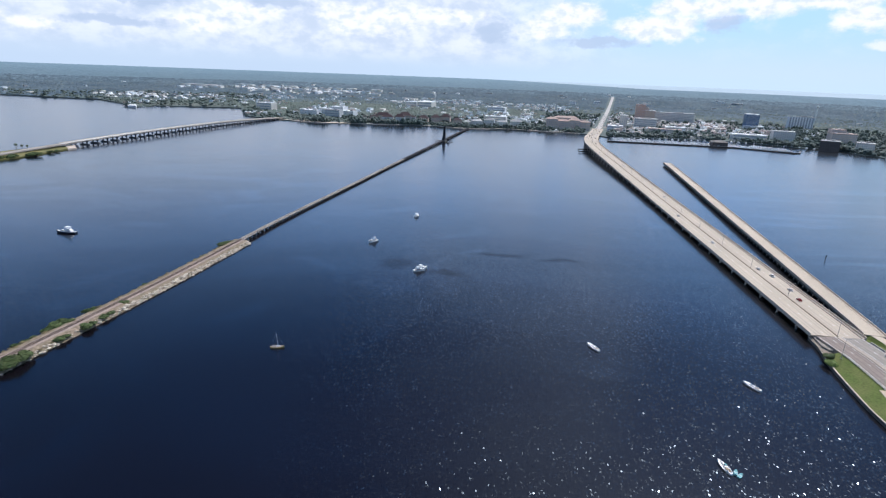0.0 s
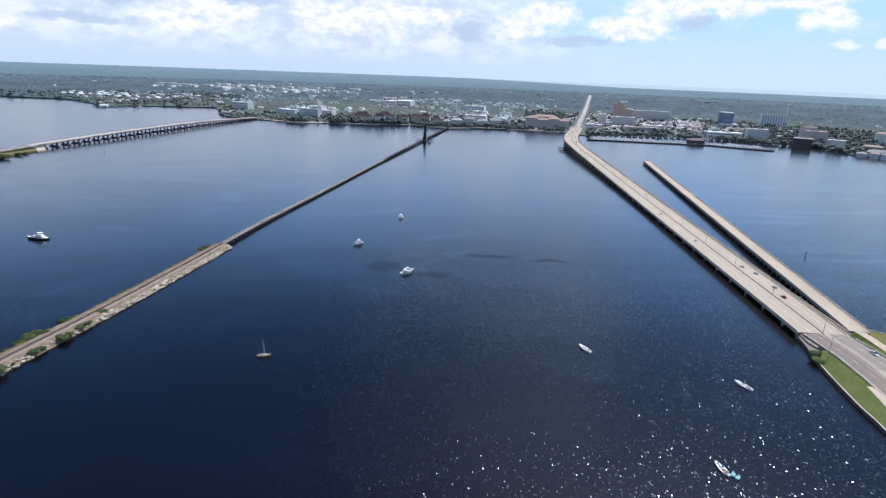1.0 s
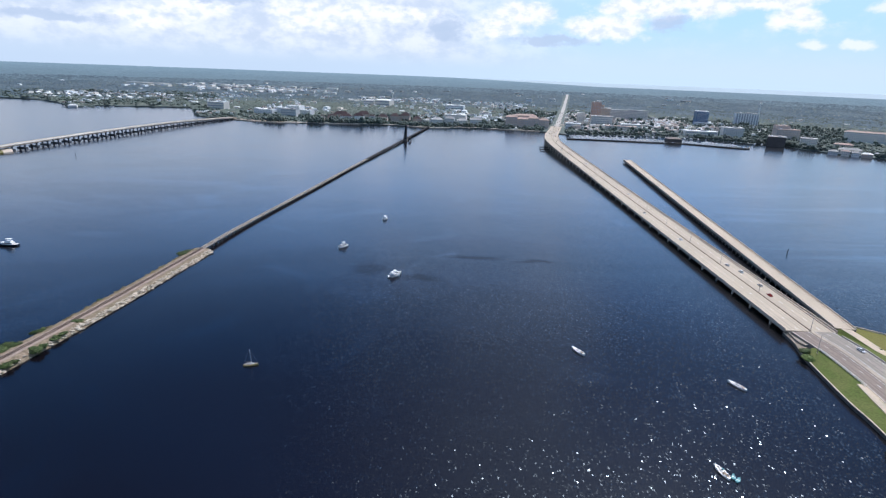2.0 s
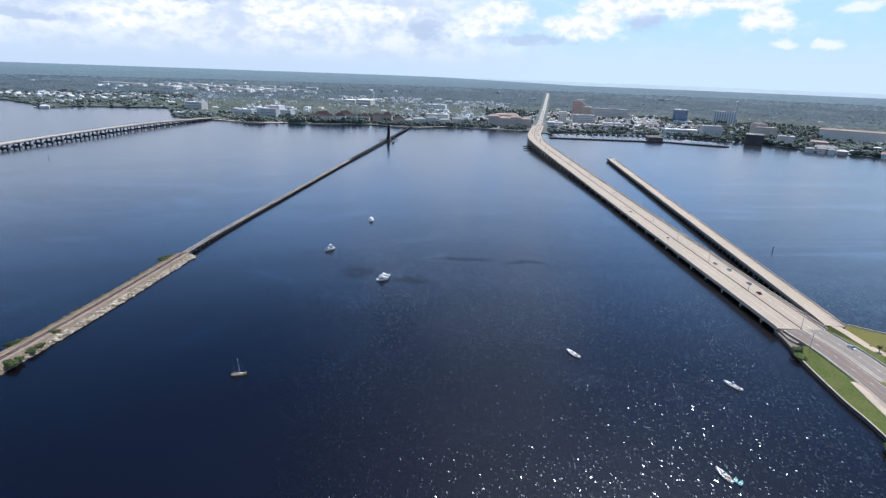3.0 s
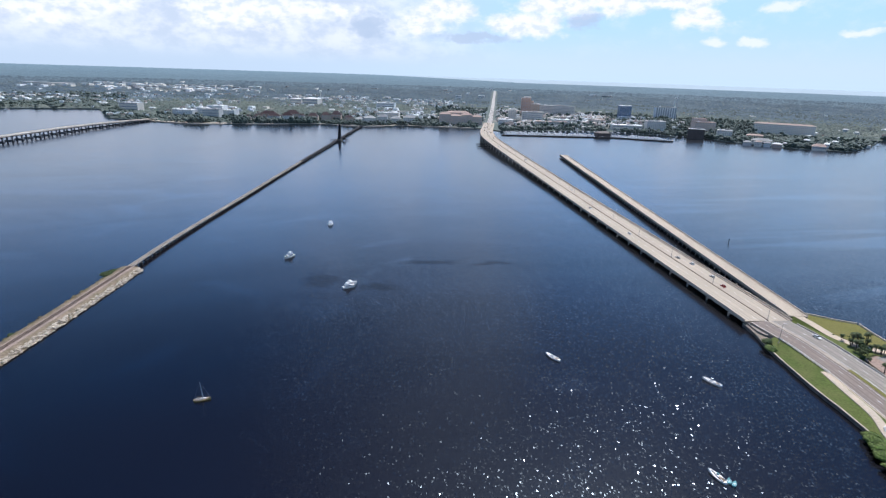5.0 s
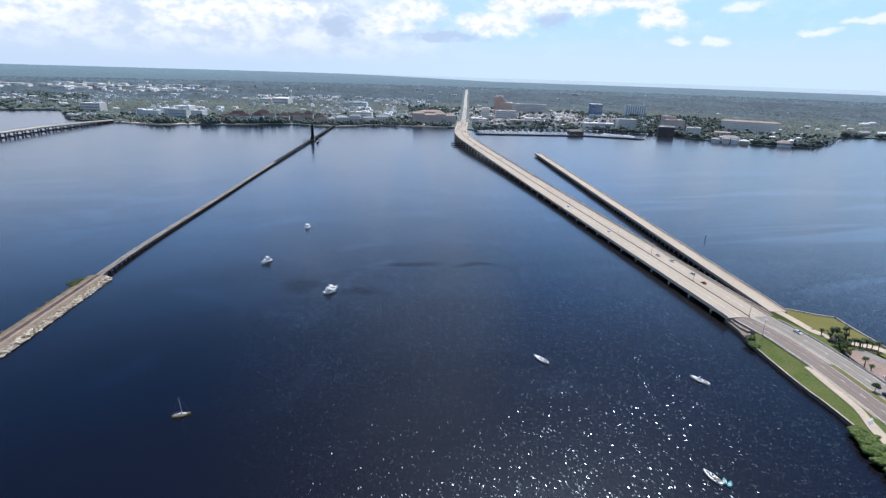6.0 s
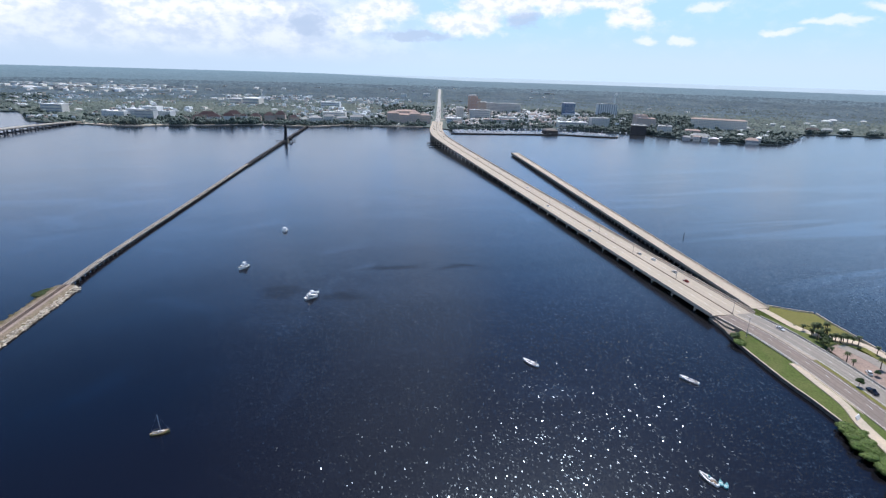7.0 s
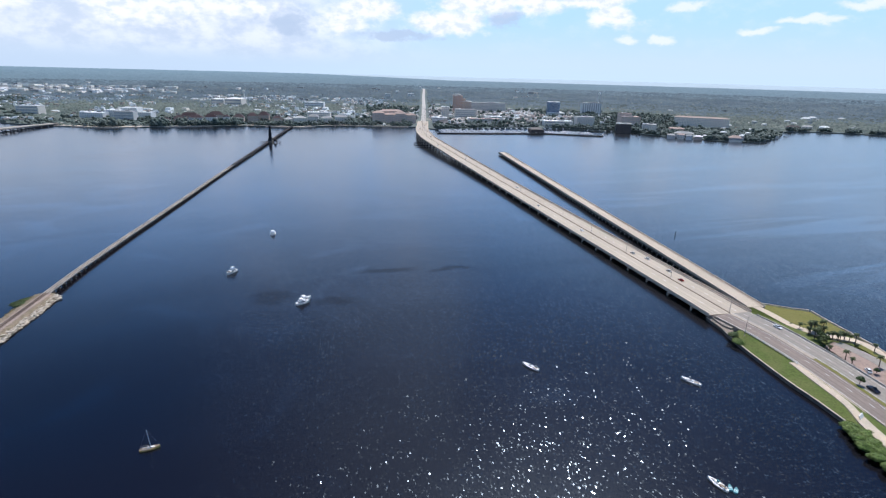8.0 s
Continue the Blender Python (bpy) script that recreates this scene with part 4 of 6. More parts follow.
lawn = [(241, 272.5), (239.6, 258), (239.3, 247), (242, 236), (250, 229), (258.5, 228), (261.5, 245), (264, 255.3), (256.5, 260.6), (247, 270)]
tagged(part("park_lawn", Shape().slab(lawn[::-1], 1.0, 2.45), GRASS), "sunny yellow-green park lawn", "lawn", kind="structure")
WALK = curve_of([(234.2, 268, 4.55), (235.6, 259, 3.8), (236.2, 251, 3.0), (236.8, 243, 2.55), (240, 234, 2.5), (246, 227.5, 2.5), (252.5, 221, 2.5), (252.6, 211, 2.5), (248.6, 199, 2.5), (243, 186, 2.5), (233, 160, 2.5)], 2.5)
tagged(part("promenade", ribbon(WALK, strip(-2.5, 2.5, -2.6, 0.06)), SAND), "wide pale promenade curving round the park", "path", kind="structure")
tagged(part("pier_bank", ribbon(WALK[:9], [(-6.5, -3.2), (6.5, -3.2), (2.6, -0.08), (-2.4, -0.08)]), LAWN), "grass ramp under the pier's foot", "embankment", kind="structure")
tagged(part("park_strip", Shape().slab([(227, 256), (225.6, 238), (226, 225), (231, 222), (238, 229), (235, 242), (234.4, 258), (234, 268), (229, 268)][::-1], 1.0, 2.5), LAWN), "grass strip between road and promenade", "lawn", kind="structure")
tagged(part("parking_lot", Shape().slab([(231, 221), (226, 205), (220.5, 186), (212, 160), (226, 158), (236, 184), (240, 200), (241.5, 213), (241, 223)][::-1], 1.0, 2.48), PAVING), "reddish paved parking lot in the park", "parking lot", kind="structure")
tagged(part("lot_lane", ribbon(curve_of([(240.6, 221.5, 2.5), (241.6, 210, 2.5), (240.4, 200, 2.5), (236, 187, 2.5), (228, 165, 2.5)], 3.0), strip(-3.2, 3.2, -1.3, 0.03)), GREY_ROAD), "grey asphalt lane of the parking lot", "road", kind="structure")
tagged(part("lot_median", ribbon(curve_of([(249.2, 217, 2.5), (247.0, 206.5, 2.5), (242.3, 192, 2.5), (233.5, 168, 2.5)], 3.0), strip(-1.9, 1.9, -1.3, 0.06)), GRASS), "grass strip beside the promenade", "lawn", kind="structure")


# ------------------------------------------------------------------ plants
def leaf_cloud(blobs, count, size, seed):
    """Many small leaf blades spread over the skins of a few rounded masses (x, y, z, radius, height)."""
    g = np.random.default_rng(seed)
    b = np.array(blobs, float)
    pick = g.choice(len(b), count, p=b[:, 3] ** 2 / (b[:, 3] ** 2).sum())
    d = g.normal(size=(count, 3))
    d /= np.linalg.norm(d, axis=1)[:, None]
    d[:, 2] = np.where(d[:, 2] < -0.35, -d[:, 2], d[:, 2])
    rad = g.uniform(0.72, 1.08, count)[:, None]
    c = b[pick, :3] + d * rad * np.stack([b[pick, 3], b[pick, 3], b[pick, 4]], 1)
    t1 = np.cross(d, g.normal(size=(count, 3)))
    t1 /= np.linalg.norm(t1, axis=1)[:, None]
    t2 = np.cross(d, t1) + d * g.uniform(-0.9, 0.9, count)[:, None]
    s = size * g.uniform(0.6, 1.4, count)[:, None]
    v = np.stack([c - t1 * s, c - t2 * s * 0.6, c + t1 * s, c + t2 * s * 0.6], 1)
    return v.reshape(-1, 3), np.arange(4 * count).reshape(-1, 4)


def bush_blobs(w, h, seed):
    g = random.Random(seed)
    out = [(0, 0, h * 0.45, w * 0.42, h * 0.5)]
    for _ in range(9):
        a, r = g.uniform(0, math.tau), g.uniform(0.2, 0.62) * w / 2
        k = g.uniform(0.16, 0.30)
        out.append((r * math.cos(a), r * math.sin(a), h * g.uniform(0.25, 0.7), w * k, h * g.uniform(0.25, 0.42)))
    return out


def make_bushes(material, seed, leaf_count=2200, leaf_size=0.26):
    made = []
    for k in range(4):
        blobs = bush_blobs(6.0, 3.2, seed + k)
        leaves = cloud_mesh("leaves", *leaf_cloud(blobs, leaf_count, leaf_size, seed + 10 + k), material)
        core_v, core_f = lumps([b[:3] for b in blobs], [b[3] * 0.78 for b in blobs], [b[4] * 0.85 for b in blobs], seed + 20 + k)
        core = cloud_mesh("foliage_core", core_v, core_f, material)
        stem = Shape()
        for j in range(5):
            stem.tube((0.3 * j - 0.6, 0.2 * (j % 3) - 0.2, -0.6), (1.6 * math.cos(j * 1.3), 1.6 * math.sin(j * 1.3), 1.8), 0.12, 0.05, 6)
        stem = stem.mesh("stems")
        stem.materials.append(BARK)
        made.append((leaves, core, stem))
    return made


BUSHES, HEDGES = make_bushes(LEAF, 40), make_bushes(HEDGE_LEAF, 140)


def bush(x, y, z, size, k, label="rounded dark green mangrove bush on the bank", group="shore bushes", source=BUSHES):
    ob = thing("bush", label, "bush", Matrix.Translation((x, y, z)) @ Matrix.Rotation(k * 1.7, 4, "Z") @ Matrix.Diagonal((size * (1.0 + 0.25 * (k % 3)), size, size * 0.68, 1)), group)
    for name, me in zip(("leaves", "foliage_core", "stems"), source[k % 4]):
        part(name, me, LEAF, ob)


for k, (x, y, s) in enumerate(((-188.5, 211, 1.35), (-187.2, 216, 1.0), (-189.5, 206, 1.1), (-183.2, 233, 0.75), (-182.6, 236.5, 0.55), (-178.8, 247, 0.8), (-178.2, 251, 0.62), (-178.0, 259, 0.7), (-177.0, 263.5, 0.62),
                               (-176.6, 277, 0.85), (-175.8, 281, 0.5), (-193, 190, 1.1), (-197, 170, 1.2), (-202, 150, 1.2))):
    bush(x, y, 1.0, s * 1.25, k)
for k, (x, y, s) in enumerate(((-197.5, 246, 1.0), (-196.6, 250.5, 0.95), (-198.8, 241.5, 0.8), (-192.0, 266, 0.75), (-191.0, 269.5, 0.5), (-181.6, 306, 0.5), (-166.8, 388, 0.95), (-165.6, 393, 0.8), (-201, 226, 0.6), (-200, 230, 0.5),
                               (-198.6, 235, 0.45), (-204, 212, 0.8), (-208, 195, 0.9))):
    bush(float(np.interp(y, RAIL[:, 1], RAIL[:, 0])) - 7.4 - 0.8 * s, y, 0.7, s * 1.3, k + 1, "green shrub on the river bank beside the track", "trackside shrubs")
SCRUB = make_bushes(mat("dry_scrub_leaves", (0.15, 0.125, 0.055), 0.85, col2=(0.21, 0.17, 0.085), big=0.3, small=2, var=0.35, bump=0.0, island=0.4), 240, 420, 0.5)
g = random.Random(17)
for p, a in stations(RAIL, 1.5, 62.0):
    u = -g.uniform(4.0, 7.0)
    bush(p[0] + u * math.sin(a), p[1] - u * math.cos(a), 1.75, g.uniform(0.16, 0.44), g.randrange(4), "low dry scrub on the bank beside the track", "trackside scrub", SCRUB)
for p, a in stations(RAIL, 7.0, 64.0):
    u = g.uniform(4.0, 6.4)
    bush(p[0] + u * math.sin(a), p[1] - u * math.cos(a), 1.5, g.uniform(0.12, 0.3), g.randrange(4), "low dry scrub among the bank's stones", "bank scrub", SCRUB)
bush(192.4, 238.0, 1.0, 1.08, 1, "dense green mangrove against the seawall", source=HEDGES)
bush(194.4, 243.5, 2.2, 0.85, 2, "green shrub behind the seawall")
# the mangrove hedge along the shore
for k, (x, y, s) in enumerate(((177.6, 170, 0.9), (175.5, 167.5, 1.0), (177, 164, 0.95), (173, 163, 0.95), (174.5, 159.5, 1.0), (170.5, 158.5, 0.95), (171.8, 154.5, 1.0), (168.5, 153, 0.9), (169.6, 149, 1.0), (166, 147, 0.95),
                               (166.8, 142.5, 1.0), (163, 139, 1.0), (161, 133, 1.0), (158, 126, 1.0), (155, 118, 1.1), (151, 107, 1.1), (147, 96, 1.1))):
    bush(x, y, 0.8, s * 1.15, k, "dense mangrove hedge plant along the shore", "mangrove hedge", HEDGES)
for k, (x, y, s) in enumerate(((-591, 735, 1.7), (-588, 728, 1.5), (-576.5, 757, 1.6), (-578, 750, 1.5), (-574, 785, 1.1), (-573, 798, 0.9), (-594, 718, 1.4), (-596, 708, 1.5))):
    bush(x, y, 0.9, s * 1.3, k, "dark shrub at the edge of the far causeway", "far causeway shrubs")
for x, y, s in ((213.5, 225.5, 0.22), (204.2, 225, 0.2), (198.5, 216, 0.22), (219.8, 197, 0.3), (218.5, 191, 0.3), (221.5, 201, 0.28), (245, 243, 0.2), (238, 246, 0.22)):
    bush(x, y, 2.5 if x > 215 else 2.6, s, int(x), "small clipped shrub in the grass", "small shrubs")


def palm(tall, seed):
    """A cabbage palm: ringed trunk and a ball of drooping fronds."""
    g = random.Random(seed)
    trunk = Shape()
    bend, last = g.uniform(-0.4, 0.4), None
    for k in range(6):
        t = k / 5
        ring = [(bend * t * t + math.cos(j * math.tau / 8) * (0.26 - 0.09 * t), math.sin(j * math.tau / 8) * (0.26 - 0.09 * t), tall * t) for j in range(8)]
        last = (last or []) + [ring]
    trunk.loft(last)
    crown = Shape()
    for k in range(34):
        a, lift = k * 2.4 + g.uniform(-0.2, 0.2), g.uniform(-0.7, 1.2)
        reach, wide = g.uniform(1.3, 2.1), g.uniform(0.25, 0.45)
        ux, uy = math.cos(a), math.sin(a)
        spine = []
        for j in range(5):
            t = j / 4
            spine.append((bend + ux * reach * t, uy * reach * t, tall + lift * 1.3 * t - 1.5 * t * t))
        for side in (-1, 1):
            p = []
            for j, (x, y, z) in enumerate(spine):
                w = wide * math.sin(math.pi * (0.12 + 0.85 * j / 4)) * side
                p += [(x, y, z), (x - uy * w, y + ux * w, z - abs(w) * 0.5)]
            crown.add(p, [(2 * j, 2 * j + 2, 2 * j + 3, 2 * j + 1) for j in range(4)])
    ob = thing("palm_tree", "tall cabbage palm with a round crown of fronds in the park", "palm tree", group="park palms")
    part("trunk", trunk, BARK, ob, smooth=True)
    part("crown", crown, PALM_LEAF, ob)
    return ob


PALMS = [palm(5.0, 1), palm(5.8, 2), palm(4.4, 3)]
spots = [(240, 236.5), (241.5, 235.5), (243.5, 236.3), (245, 235.6), (246.5, 234), (244.6, 232), (242.4, 233.4), (238, 234.6), (235.6, 233.6), (241, 232.4), (248, 236),
         (242.4, 225.6), (244, 224.4), (245.6, 223.8), (247.2, 222.8), (248.6, 221.2), (250, 219), (243.2, 223.2), (226.4, 215.5), (226.2, 207.2), (226.4, 204), (250, 209.5), (236.6, 198.4), (237.2, 240), (239.4, 226), (234, 229)]
for k, (x, y) in enumerate(spots):
    m = Matrix.Translation((x, y, 2.4)) @ Matrix.Rotation(k * 2.1, 4, "Z") @ Matrix.Scale(0.8 + 0.35 * ((k * 37 % 10) / 10), 4)
    if k < 3:
        PALMS[k].matrix_basis = m
    else:
        copy_thing(PALMS[k % 3], m)


for k, (x, y, s) in enumerate(((-626, 800, 1.7), (-629, 792, 1.5), (-623, 806, 1.3))):
    ob = copy_thing(PALMS[k], Matrix.Translation((x, y, 1.7)) @ Matrix.Rotation(k * 1.4, 4, "Z") @ Matrix.Scale(s, 4))
    tagged(ob, "tall palm on the grassy far causeway", "palm tree", "far causeway palms")


def small_tree(x, y, z, size, seed, label, group):
    g = random.Random(seed)
    ob = thing("tree", label, "tree", Matrix.Translation((x, y, z)), group)
    trunk, blobs = Shape().tube((0, 0, -0.2), (0.1, 0, size * 0.45), size * 0.035, size * 0.022, 7), [(0, 0, size * 0.68, size * 0.3, size * 0.26)]
    for k in range(7):
        a = k * math.tau / 7 + g.uniform(-0.3, 0.3)
        tip = (math.cos(a) * size * 0.27, math.sin(a) * size * 0.27, size * g.uniform(0.52, 0.75))
        trunk.tube((0.1, 0, size * 0.42), tip, size * 0.016, size * 0.008, 5)
        blobs.append((*tip, size * g.uniform(0.13, 0.2), size * g.uniform(0.12, 0.18)))
    part("trunk", trunk, BARK, ob)
    part("crown", cloud_mesh("crown", *leaf_cloud(blobs, 1100, 0.2 + size * 0.01, seed), LEAF), LEAF, ob)


small_tree(209.6, 189, 3.2, 4.2, 3, "small round street tree on the road median", "median trees")
small_tree(203.0, 160, 3.1, 4.0, 4, "small round street tree on the road median", "median trees")
small_tree(196.0, 134, 3.1, 4.2, 5, "small round street tree on the road median", "median trees")
for k, (x, y, s) in enumerate(((237.5, 230.5, 4.6), (235.6, 227, 4.8), (233, 224.6, 4.6), (231, 222.2, 4.4), (235.6, 223.8, 4.2), (228, 194, 3.2), (217, 180, 4.0))):
    small_tree(x, y, 2.4, s, 11 + k, "leafy dark green park tree by the parking lot", "park trees")

for x, y, z, a in ((198.2, 240.2, 3.6, 0.1), (206.6, 169, 3.1, 0.1), (238.5, 190, 2.5, 2.0)):
    lamp_post(10.5, (1,), "tall grey metal street lamp with one arm", "street lamps by the causeway road").matrix_basis = Matrix.Translation((x, y, z)) @ Matrix.Rotation(a, 4, "Z")

# stands in for an unidentified white slab on the grass; posts added
board = thing("sign_board", "white slanted board on posts beside the footpath", "sign")
part("panel", Shape().add([(184.2, 170.2, 2.3), (187.6, 171.4, 2.3), (187.3, 172.4, 4.0), (183.9, 171.2, 4.0), (184.1, 170.5, 2.3), (187.5, 171.7, 2.3), (187.2, 172.7, 4.0), (183.8, 171.5, 4.0)],
                          [(0, 1, 2, 3), (7, 6, 5, 4), (0, 4, 5, 1), (3, 2, 6, 7), (0, 3, 7, 4), (1, 5, 6, 2)]), GELCOAT, board)
for x, y in ((184.6, 170.9), (187.2, 171.8)):
    part("post", Shape().tube((x, y + 0.2, 2.1), (x - 0.2, y + 0.9, 3.6), 0.07, n=6), GALV, board)

# ------------------------------------------------------------------ riprap along the railway causeway
g = random.Random(7)
ROCKS = []
for k in range(6):
    v, f = lumps([(0, 0, -0.45)], [1.0], [0.9], 80 + k, 0.3)
    ROCKS.append(cloud_mesh("rock", v, f, ROCK))
riprap = thing("riprap", "pale broken stone and concrete rubble on the bank", "rubble", kind="structure")
count = 0
for p, a in stations(RAIL, 1.0, 60.0):
    y = p[1]
    for _ in range(3 if y > 272 else 2):
        if y < 272 and g.random() > 0.6:
            continue
        u = g.uniform(4.9, 7.7)
        s = g.uniform(0.35, 0.95) * (1.15 if y > 272 else 1.0)
        z = np.interp(u, (4.2, 8.6), (2.4, -0.2))
        m = Matrix.Translation((p[0] + u * math.sin(a), p[1] - u * math.cos(a), z)) @ Matrix.Rotation(g.uniform(0, 6), 4, "Z") @ Matrix.Diagonal((s * g.uniform(0.8, 1.5), s, s * g.uniform(0.6, 1.0), 1))
        part("rock", ROCKS[count % 6], ROCK, riprap, m=m)
        count += 1
for x, y, a, s in ((-177.3, 254.5, 0.5, 3.0), (-158.5, 352.5, 1.2, 4.5), (-159.6, 350, 1.0, 3.2), (-183.3, 222, 0.8, 2.6), (-150.6, 397, 0.9, 3.0), (-148.6, 395, 0.6, 2.4)):
    slab = Shape().add([(-0.5 * s, -0.7, -0.2), (0.5 * s, -0.6, -0.35), (0.45 * s, 0.7, -0.1), (-0.48 * s, 0.6, 0.0), (-0.5 * s, -0.7, 0.3), (0.5 * s, -0.6, 0.1), (0.45 * s, 0.7, 0.35), (-0.48 * s, 0.6, 0.45)],
                       [(3, 2, 1, 0), (4, 5, 6, 7), (0, 1, 5, 4), (1, 2, 6, 5), (2, 3, 7, 6), (3, 0, 4, 7)])
    part("concrete_slab", slab, ROCK, riprap, m=Matrix.Translation((x, y, 0.7)) @ Matrix.Rotation(a, 4, "Z"))


# ------------------------------------------------------------------ boats
def hull_rings(length, beam, free, draft=0.5, transom=0.75, sheer=0.25):
    """Cross rings of a boat hull along +x, stern to bow, on the waterline z = 0."""
    rings = []
    for k in range(11):
        t = k / 10
        x = length * (t - 0.5)
        w = beam / 2 * (transom + (1 - transom) * math.sin(min(1, t / 0.45) * math.pi / 2)) if t < 0.45 else beam / 2 * max(0.02, math.cos((t - 0.45) / 0.55 * math.pi / 2) ** 0.75)
        top = free + sheer * (t - 0.3) ** 2 * 4
        keel = -draft * (1 - t**3)
        rings.append([(x, -w, top), (x, -w * 0.9, top * 0.35), (x, -w * 0.5, keel), (x, w * 0.5, keel), (x, w * 0.9, top * 0.35), (x, w, top)])
    return rings


def deck_plate(rings, inset=0.94, lift=0.05):
    s = Shape()
    left = [(r[0][0] * 0.985, r[0][1] * inset, r[0][2] + lift) for r in rings]
    right = [(r[-1][0] * 0.985, r[-1][1] * inset, r[-1][2] + lift) for r in rings]
    n = len(rings)
    s.add(left + right, [(k, k + 1, n + k + 1, n + k) for k in range(n - 1)])
    return s


def at(x, y, angle, z=0.0):
    return Matrix.Translation((x, y, z)) @ Matrix.Rotation(radians(angle), 4, "Z")


def cruiser(label, m, length, beam, hull_mat=None, fly=True, tall=1.0):
    ob = thing("motor_yacht", label, "boat", m, "moored motor boats")
    free = 0.115 * length * 0.9 * tall
    rings = hull_rings(length, beam, free, sheer=0.5)
    part("hull", Shape().loft(rings), hull_mat or GELCOAT, ob, smooth=False)
    part("deck", deck_plate(rings), GELCOAT, ob)
    part("rub_rail", Shape().loft([[(x * 1.004, y0 * 1.03, z0 - 0.12), (x * 1.004, y0 * 1.03, z0)] for x, y0, z0 in (r[0] for r in rings)], caps=False), DARK_STEEL, ob)
    cab = Shape()
    l0, l1, h = -0.30 * length, 0.22 * length, 0.13 * length * tall
    w = beam * 0.38
    cab.loft([[(l0, -w, free), (l1 + 0.12 * length, -w * 0.6, free), (l1 + 0.12 * length, w * 0.6, free), (l0, w, free)],
              [(l0, -w * 0.95, free + h), (l1, -w * 0.7, free + h), (l1, w * 0.7, free + h), (l0, w * 0.95, free + h)]])
    part("cabin", cab, GELCOAT, ob)
    for s in (-1, 1):
        part("window", Shape().add([(l0 + 0.04 * length, s * w * 1.01, free + h * 0.45), (l1 * 0.6, s * w * 0.93, free + h * 0.45), (l1 * 0.55, s * w * 0.9, free + h * 0.85), (l0 + 0.04 * length, s * w * 0.985, free + h * 0.85)],
                                   [(0, 1, 2, 3)]), DARK_GLASS, ob, "tinted cabin window")
    part("windscreen", Shape().add([(l1 + 0.09 * length, -w * 0.6, free + h * 0.35), (l1 + 0.09 * length, w * 0.6, free + h * 0.35), (l1 + 0.02 * length, w * 0.66, free + h * 0.9), (l1 + 0.02 * length, -w * 0.66, free + h * 0.9)], [(0, 1, 2, 3)]), DARK_GLASS, ob)
    part("cockpit", Shape().box(-0.39 * length, 0, free + 0.06, 0.16 * length, beam * 0.62, 0.05), TEAK, ob)
    if fly:
        z = free + h
        part("flybridge", Shape().box(-0.1 * length, 0, z, 0.28 * length, w * 1.6, 0.07 * length, top=0.92), GELCOAT, ob)
        part("hardtop", Shape().box(-0.12 * length, 0, z + 0.15 * length, 0.24 * length, w * 1.6, 0.15, top=0.96), GELCOAT, ob)
        posts = Shape()
        for u in (-0.22, 0.0):
            for s in (-1, 1):
                posts.tube((u * length, s * w * 0.7, z), (u * length, s * w * 0.7, z + 0.15 * length), 0.05, n=5)
        part("hardtop_frame", posts, GALV, ob)
        part("radar_mast", Shape().tube((-0.16 * length, 0, z + 0.16 * length), (-0.17 * length, 0, z + 0.26 * length), 0.06, 0.03, 5), GALV, ob)
    bow = Shape()
    pts = [(r[0][0], r[0][1] * 0.95, r[0][2] + 0.75) for r in rings[5:]]
    pts += [(x, -y, z) for x, y, z in pts[::-1]]
    for p, q in zip(pts, pts[1:]):
        bow.tube(p, q, 0.035, n=4)
    for p in pts[::2]:
        bow.tube((p[0], p[1], p[2] - 0.78), p, 0.03, n=4)
    part("bow_rail", bow, GALV, ob)
    return ob


def sailboat(label, m, length, beam, hull_mat=None, mast=None, lean=0.0, sails=False, deck_mat=None):
    ob = thing("sailing_boat", label, "boat", m, "moored sailing boats")
    free = 0.085 * length
    rings = hull_rings(length, beam, free, transom=0.4, sheer=0.2)
    part("hull", Shape().loft(rings), hull_mat or GELCOAT, ob)
    part("deck", deck_plate(rings), deck_mat or hull_mat or GELCOAT, ob)
    part("cabin_top", Shape().loft([[(-0.1 * length, -beam * 0.26, free), (0.27 * length, -beam * 0.14, free), (0.27 * length, beam * 0.14, free), (-0.1 * length, beam * 0.26, free)],
                                    [(-0.1 * length, -beam * 0.22, free + 0.5), (0.22 * length, -beam * 0.11, free + 0.42), (0.22 * length, beam * 0.11, free + 0.42), (-0.1 * length, beam * 0.22, free + 0.5)]]), GELCOAT, ob)
    part("hatch", Shape().box(0.02 * length, 0, free + 0.5, 0.09 * length, beam * 0.2, 0.07), DARK_GLASS, ob)
    part("cockpit", Shape().box(-0.27 * length, 0, free + 0.06, 0.24 * length, beam * 0.42, 0.04), TEAK, ob)
    for s in (-1, 1):
        part("portlight", Shape().box(0.06 * length, s * beam * 0.222, free + 0.2, 0.12 * length, 0.03, 0.16), DARK_GLASS, ob)
        part("coaming", Shape().box(-0.27 * length, s * beam * 0.24, free + 0.03, 0.24 * length, 0.12, 0.3), GELCOAT, ob)
    part("tiller", Shape().tube((-0.44 * length, 0, free + 0.3), (-0.3 * length, 0.15, free + 0.55), 0.04, n=5), TEAK, ob)
    rail = Shape()
    for r in rings[1::2]:
        for s in (0, -1):
            rail.tube((r[s][0], r[s][1] * 0.95, r[s][2]), (r[s][0], r[s][1] * 0.95, r[s][2] + 0.6), 0.025, n=4)
    part("stanchions", rail, GALV, ob)
    if mast:
        top = (0.06 * length - lean * mast, 0.3 * lean * mast, free + mast)
        part("mast", Shape().tube((0.06 * length, 0, free), top, 0.12, 0.08, 6), GELCOAT, ob)
        part("boom", Shape().tube((0.06 * length, 0, free + 1.2), (-0.34 * length, 0, free + 1.3), 0.07, n=6), GALV, ob)
